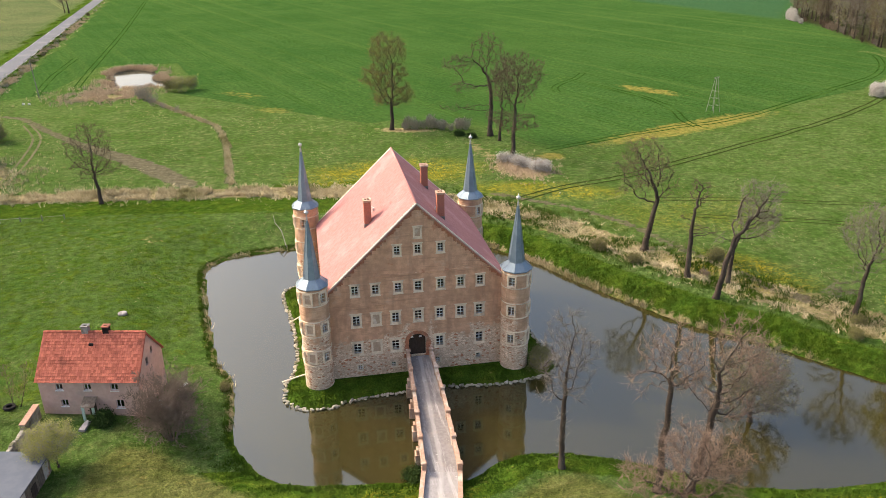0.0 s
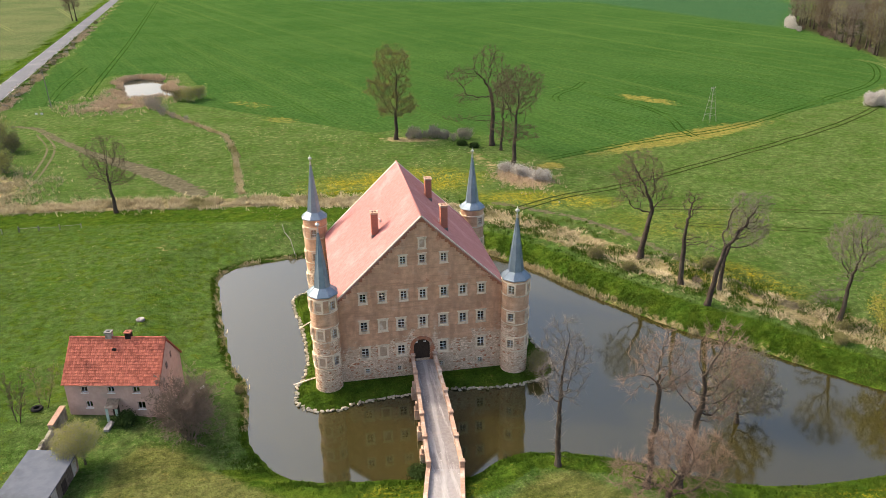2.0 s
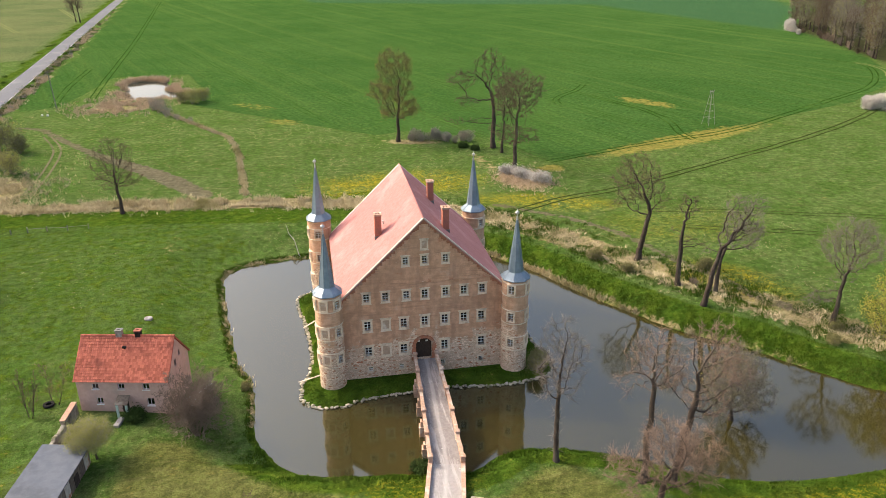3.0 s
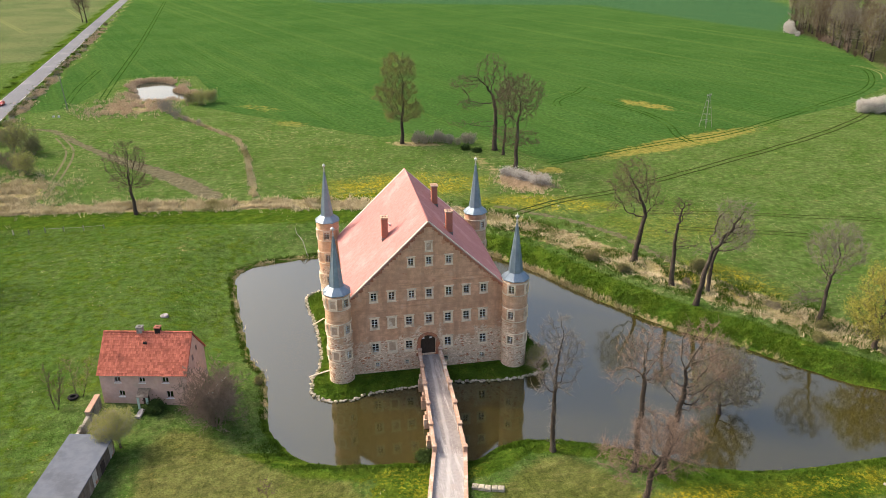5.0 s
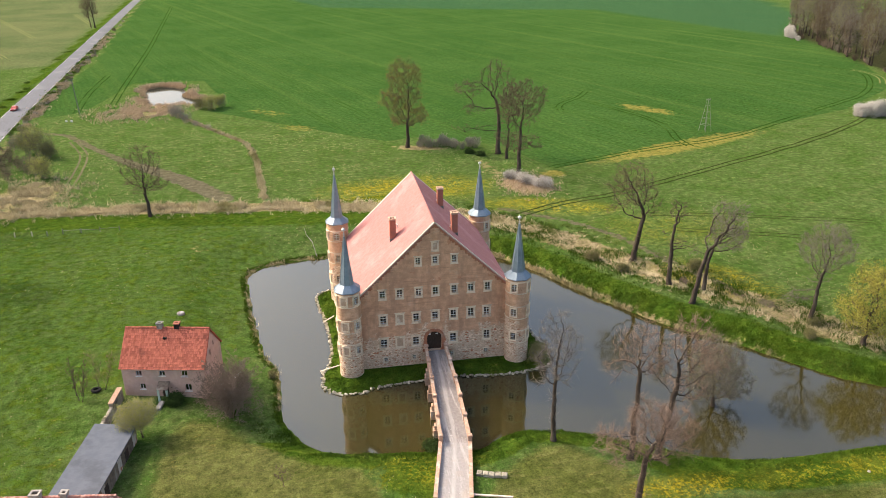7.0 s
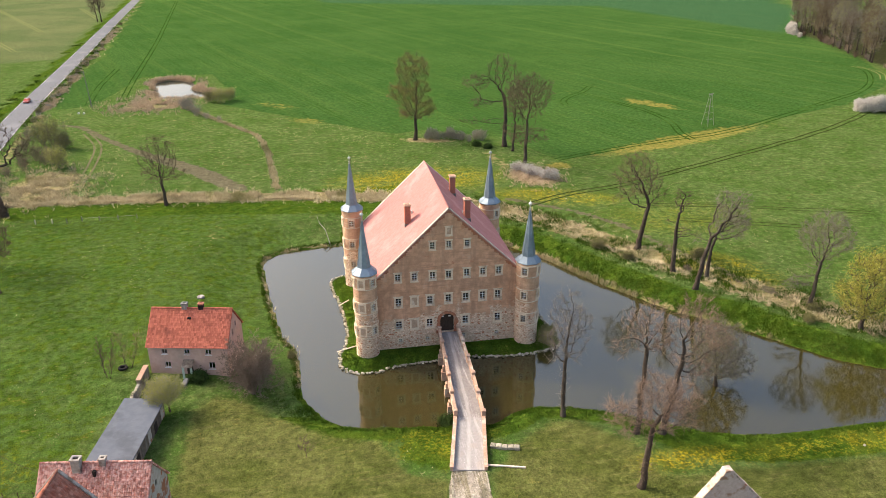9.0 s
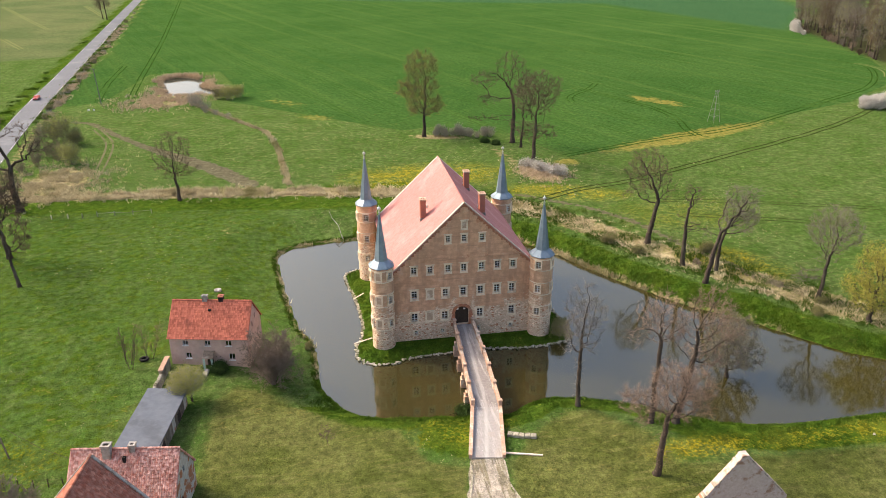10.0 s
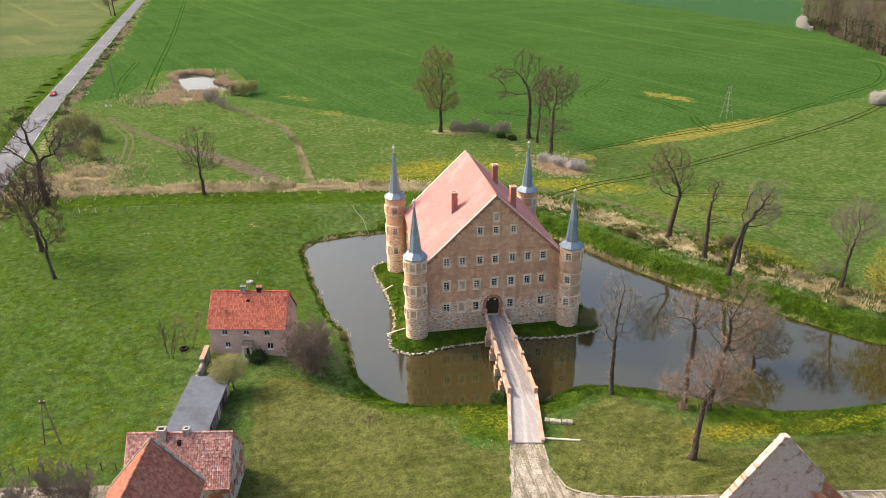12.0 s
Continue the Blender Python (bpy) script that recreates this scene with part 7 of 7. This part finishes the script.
def car(m, paint, label):
    c = thing("car", m, label, "car")
    low = [(-2.05, 0.35), (2.05, 0.35), (2.1, 0.62), (2.0, 0.8), (1.05, 0.9), (0.35, 1.38), (-1.25, 1.42), (-1.95, 0.95), (-2.1, 0.7)]
    g = Geo()
    n = len(low)
    v = [(x, s * (0.85 - (0.18 if z > 1.0 else 0)), z) for s in (-1, 1) for x, z in low]
    g.add(v, [tuple(range(n)), tuple(range(2 * n - 1, n - 1, -1))] + [(i, n + i, n + (i + 1) % n, (i + 1) % n) for i in range(n)])
    body = part("body", g, paint, c)
    part("windscreen", Geo().add([(1.0, -0.7, 0.93), (1.0, 0.7, 0.93), (0.38, 0.62, 1.36), (0.38, -0.62, 1.36)], [(0, 1, 2, 3)]), SOOT, c, "dark windscreen")
    part("rear_window", Geo().add([(-1.92, -0.7, 0.99), (-1.92, 0.7, 0.99), (-1.29, 0.62, 1.41), (-1.29, -0.62, 1.41)], [(3, 2, 1, 0)]), SOOT, c)
    for s in (-1, 1):
        part("side_window", Geo().add([(0.8, s * 0.80, 0.97), (0.3, s * 0.69, 1.33), (-1.2, s * 0.69, 1.36), (-1.7, s * 0.80, 0.99)], [(0, 1, 2, 3)]), SOOT, c)
        for x in (-1.3, 1.3):
            w = part("wheel", Geo().tube([(x, s * 0.66, 0.32), (x, s * 0.9, 0.32)], [0.32, 0.32], 14), TYRE, c)
            part("rim", Geo().tube([(x, s * 0.9, 0.32), (x, s * 0.915, 0.32)], [0.2, 0.18], 10), GALV, w)
        part("headlight", Geo().box(1.98, s * 0.62 - 0.15, 0.6, 2.1, s * 0.62 + 0.15, 0.75), WHITE, c)
    return c


car(pose(-116.6, 190.4, 0.112, 0, 0, -84.5), CAR_RED, "red hatchback driving on the country road")

# bank, garden and yard
slab_ob = thing("stone_slab", pose(1.4, -26.9, ground_z(1.4, -26.9), 0, 0, -18), "broken pale stone kerb lying beside the ramp", "stone")
rng = random.Random(31)
for k in range(5):
    part("block", Geo().box(-1.3 + k * 0.7, -0.36, -0.2, -0.64 + k * 0.7, 0.36, 0.42 + rng.uniform(-0.06, 0.06), pose(0, 0, 0, 0, 0, rng.uniform(-5, 5)), 0.08), PALE_STONE, slab_ob)
tagged(part("board", Geo().box(-2.2, -0.11, 0.0, 2.2, 0.11, 0.14, pose(1.1, -30.4, ground_z(1.1, -30.4), 0, 0, -16)), VERGE), "pale weathered board lying on the lawn", "board")
well = thing("well_cover", pose(-38.1, 19.8, ground_z(-38.1, 19.8)), "round concrete well cover in the grass", "well cover")
part("ring", Geo().lathe(0, 0, [(0.6, -0.2), (0.6, 0.2), (0.55, 0.25), (0.4, 0.25)], 20), DECK, well)
part("lid", Geo().lathe(0, 0, [(0.39, 0.2), (0.39, 0.28), (0.33, 0.31)], 18), DECK, well)
cart = thing("junk_heap", pose(-28.2, -0.8, ground_z(-28.2, -0.8), 0, 0, 25), "brown brush heap with a pale board behind the cottage", "heap")
rng = random.Random(41)
for k in range(26):
    a = rng.uniform(0, math.tau)
    q = rng.uniform(0.2, 2.0)
    p0 = Vector((q * math.cos(a), q * math.sin(a), -0.05))
    p1 = p0 + Vector((rng.uniform(-1.6, 1.6), rng.uniform(-1.6, 1.6), rng.uniform(0.4, 1.2)))
    part("stick", Geo().tube([p0, p1], [0.06, 0.03], 4), PURPLE_TWIG, cart)
part("board", Geo().box(-1.0, -0.15, 1.0, 1.1, 0.15, 1.12, pose(0.4, 0.2, 0, 0, -14, 20)), WHITE, cart, "pale board on top")
part("panel", Geo().box(-0.7, -0.5, 0.0, 0.5, 0.5, 0.9, pose(-1.8, -0.8, 0, 0, 0, 10), 0.1), GREEN_PAINT, cart, "pale green crate")
barrel = thing("blue_tarp_pile", pose(-41.2, -9.3, ground_z(-41.2, -9.3)), "blue plastic sheeting piled behind the garden wall", "tarp")
for k in range(5):
    part("fold", Geo().lathe(rng.uniform(-0.5, 0.5), rng.uniform(-0.8, 0.8), [(0.5, 0), (0.55, 0.3), (0.35, 0.6), (0.1, 0.75)], 9), BLUE, barrel)
tyre = thing("old_tyre", pose(-46.3, -0.6, ground_z(-46.3, -0.6)), "old black tyre lying round a sapling", "tyre")
part("tyre_ring", Geo().lathe(0, 0, [(0.35, 0.02), (0.62, 0.02), (0.68, 0.14), (0.62, 0.28), (0.35, 0.28), (0.33, 0.14), (0.35, 0.02)], 20), TYRE, tyre)
# fallen branch behind the rear tower, plank by the front tower
tagged(part("fallen_branch", Geo().tube([(-16.2, 43.6, -1.9), (-16.9, 46.5, 0.05), (-18.0, 50.0, 0.25), (-18.4, 54, 0.3)], [0.07, 0.065, 0.05, 0.03], 6), DECK), "long pale dead branch lying on the bank", "branch")
tagged(part("plank", Geo().box(-1.5, -0.09, 0, 1.5, 0.09, 0.1, pose(-15.2, 1.3, -1.75, 0, -6, 14)), VERGE), "pale plank lying on the island grass", "plank")
tagged(part("plank", Geo().box(-1.2, -0.08, 0, 1.2, 0.08, 0.1, pose(-14.9, 16.5, -1.72, 0, -5, 40)), VERGE), "pale plank lying on the island grass", "plank")
# fence by the yard
fence = thing("wire_fence", pose(0, 0, 0), "low post and wire fence along the yard", "fence")
prev = None
for k in range(12):
    x, y = -68 + k * 1.6, -24.2 - k * 0.18
    z = ground_z(x, y)
    part("fence_post", Geo().tube([(x, y, z - 0.3), (x, y, z + 1.15)], [0.06, 0.05], 5), CREOSOTE, fence)
    if prev:
        for hz in (0.5, 1.0):
            part("fence_wire", Geo().tube([(prev[0], prev[1], prev[2] + hz), (x, y, z + hz)], [0.010, 0.010], 3), CREOSOTE, fence)
    prev = (x, y, z)
rails = thing("rail_fence", pose(0, 0, 0), "broken low grey rail fence along the meadow's edge", "fence")
prev = None
for k, x in enumerate((-75.7, -72.4, -69.5, -66.6, -63.1, -59.4, -55.7)):
    y = 60.9 - 0.05 * (k % 3) * 3
    z = ground_z(x, y)
    part("fence_post", Geo().box(x - 0.08, y - 0.08, z - 0.3, x + 0.08, y + 0.08, z + 1.0 + 0.1 * (k % 2)), VERGE if k < 2 else GALV, rails, "pale leaning post" if k < 2 else "")
    if prev and k > 3:
        part("rail", Geo().tube([(prev[0], prev[1], prev[2] + 0.72), (x, y, z + 0.72 - 0.12 * (k % 2))], [0.045, 0.04], 6), GALV, rails)
    prev = (x, y, z)
# loose stones and molehills on the meadow
rng = random.Random(51)
for x, y in [(-12.2, -38.8), (43.5, -34.2), (36.5, 55.5)]:
    m_ = stone_meshes[rng.randrange(5)]
    ob = new("field_stone", m_)
    ob.matrix_world = Matrix.Translation((x, y, ground_z(x, y) + 0.08)) @ pose(0, 0, 0, 0, 0, rng.uniform(0, 360)) @ Matrix.Diagonal((0.5, 0.4, 0.35, 1))
    tagged(ob, "small pale stone lying in the grass", "stone")
# pale kerb along the drive
kerb = thing("drive_kerb", pose(0, 0, 0), "thin pale stone kerb along the gravel drive", "kerb", kind="structure")
for line in ([(-5.15, -30.6), (-5.6, -33.5), (-7.2, -39), (-8.6, -46)], [(-1.35, -31), (-1.7, -35), (-0.9, -38.6), (1.5, -40.2), (5, -41), (16, -42.7), (40, -46)]):
    pts = lerp_line(line, int(8 + 10 * (len(line) > 5)) * 3)
    for a, b in zip(pts, pts[1:]):
        d = Vector((b[0] - a[0], b[1] - a[1], 0))
        l = d.length
        d /= l
        z = ground_z(a[0], a[1])
        m = Matrix(((d.x, -d.y, 0, a[0]), (d.y, d.x, 0, a[1]), (0, 0, 1, z), (0, 0, 0, 1)))
        part("kerb_stone", Geo().box(0.02, -0.08, -0.1, l - 0.02, 0.08, 0.09, m), PALE_STONE, kerb)

# scrub along the country road
rng = random.Random(61)
for k in range(44):
    y = 158 + k * 5.2 + rng.uniform(-3, 3) if k < 36 else 350 + (k - 36) * 28
    x = float(np.interp(y, [p[1] for p in ROAD], [p[0] for p in ROAD])) + 5.8 + rng.uniform(-0.8, 2.2)
    bush(x, y, rng.uniform(0.8, 1.5), 420 + k, "straw-grey scrub on the road verge", PALE_TWIG, None if k % 3 else BUD, 1, 0.09, 6)

vx, vy = along(list(ROAD), 16000, 2.2, 71)
k = (vy > 150) & (vy < 420)
x, y = patchy(vx[k] + 6.8, vy[k], 10.5, 0.4, 0.2)
hx, hy = patchy(vx[k] - 7.2, vy[k], 11.5, 0.15, 0.2)
tufts("verge_hedge", hx, hy, 0.5, 6, 0.07, 1.4, BLADE, "low green hedge growth beside the road", "grass", 73, 0.6)
hx, hy = patchy(vx[k] + 5.6, vy[k], 12.5, 0.6, 0.2)
tufts("verge_hedge", hx, hy, 0.5, 6, 0.07, 1.4, BLADE, "green rank growth on the road verge", "grass", 74, 0.6)
tufts("verge_scrub", x, y, 0.9, 6, 0.06, 1.0, BRUSH, "brown rank growth along the road verge", "grass", 72, 0.5)

tree("sapling", -21.2, -24.2, 3.0, 0.05, 440, "small leafless sapling on the lawn", "sapling", bark=TWIG, count=(9, 5, 4, 3), first=0.3, shrink=(0.45, 0.5, 0.46, 0.5), single=False)
tagged(part("power_cable", Geo().tube([(-58.9, -20.1, 4.75), (-55.5, -23, 4.35), (-51.5, -26.5, 4.4), (-47.2, -30.2, 5.2)], [0.02] * 4, 4), CREOSOTE), "thin black cable from the pole to the farmhouse", "cable")
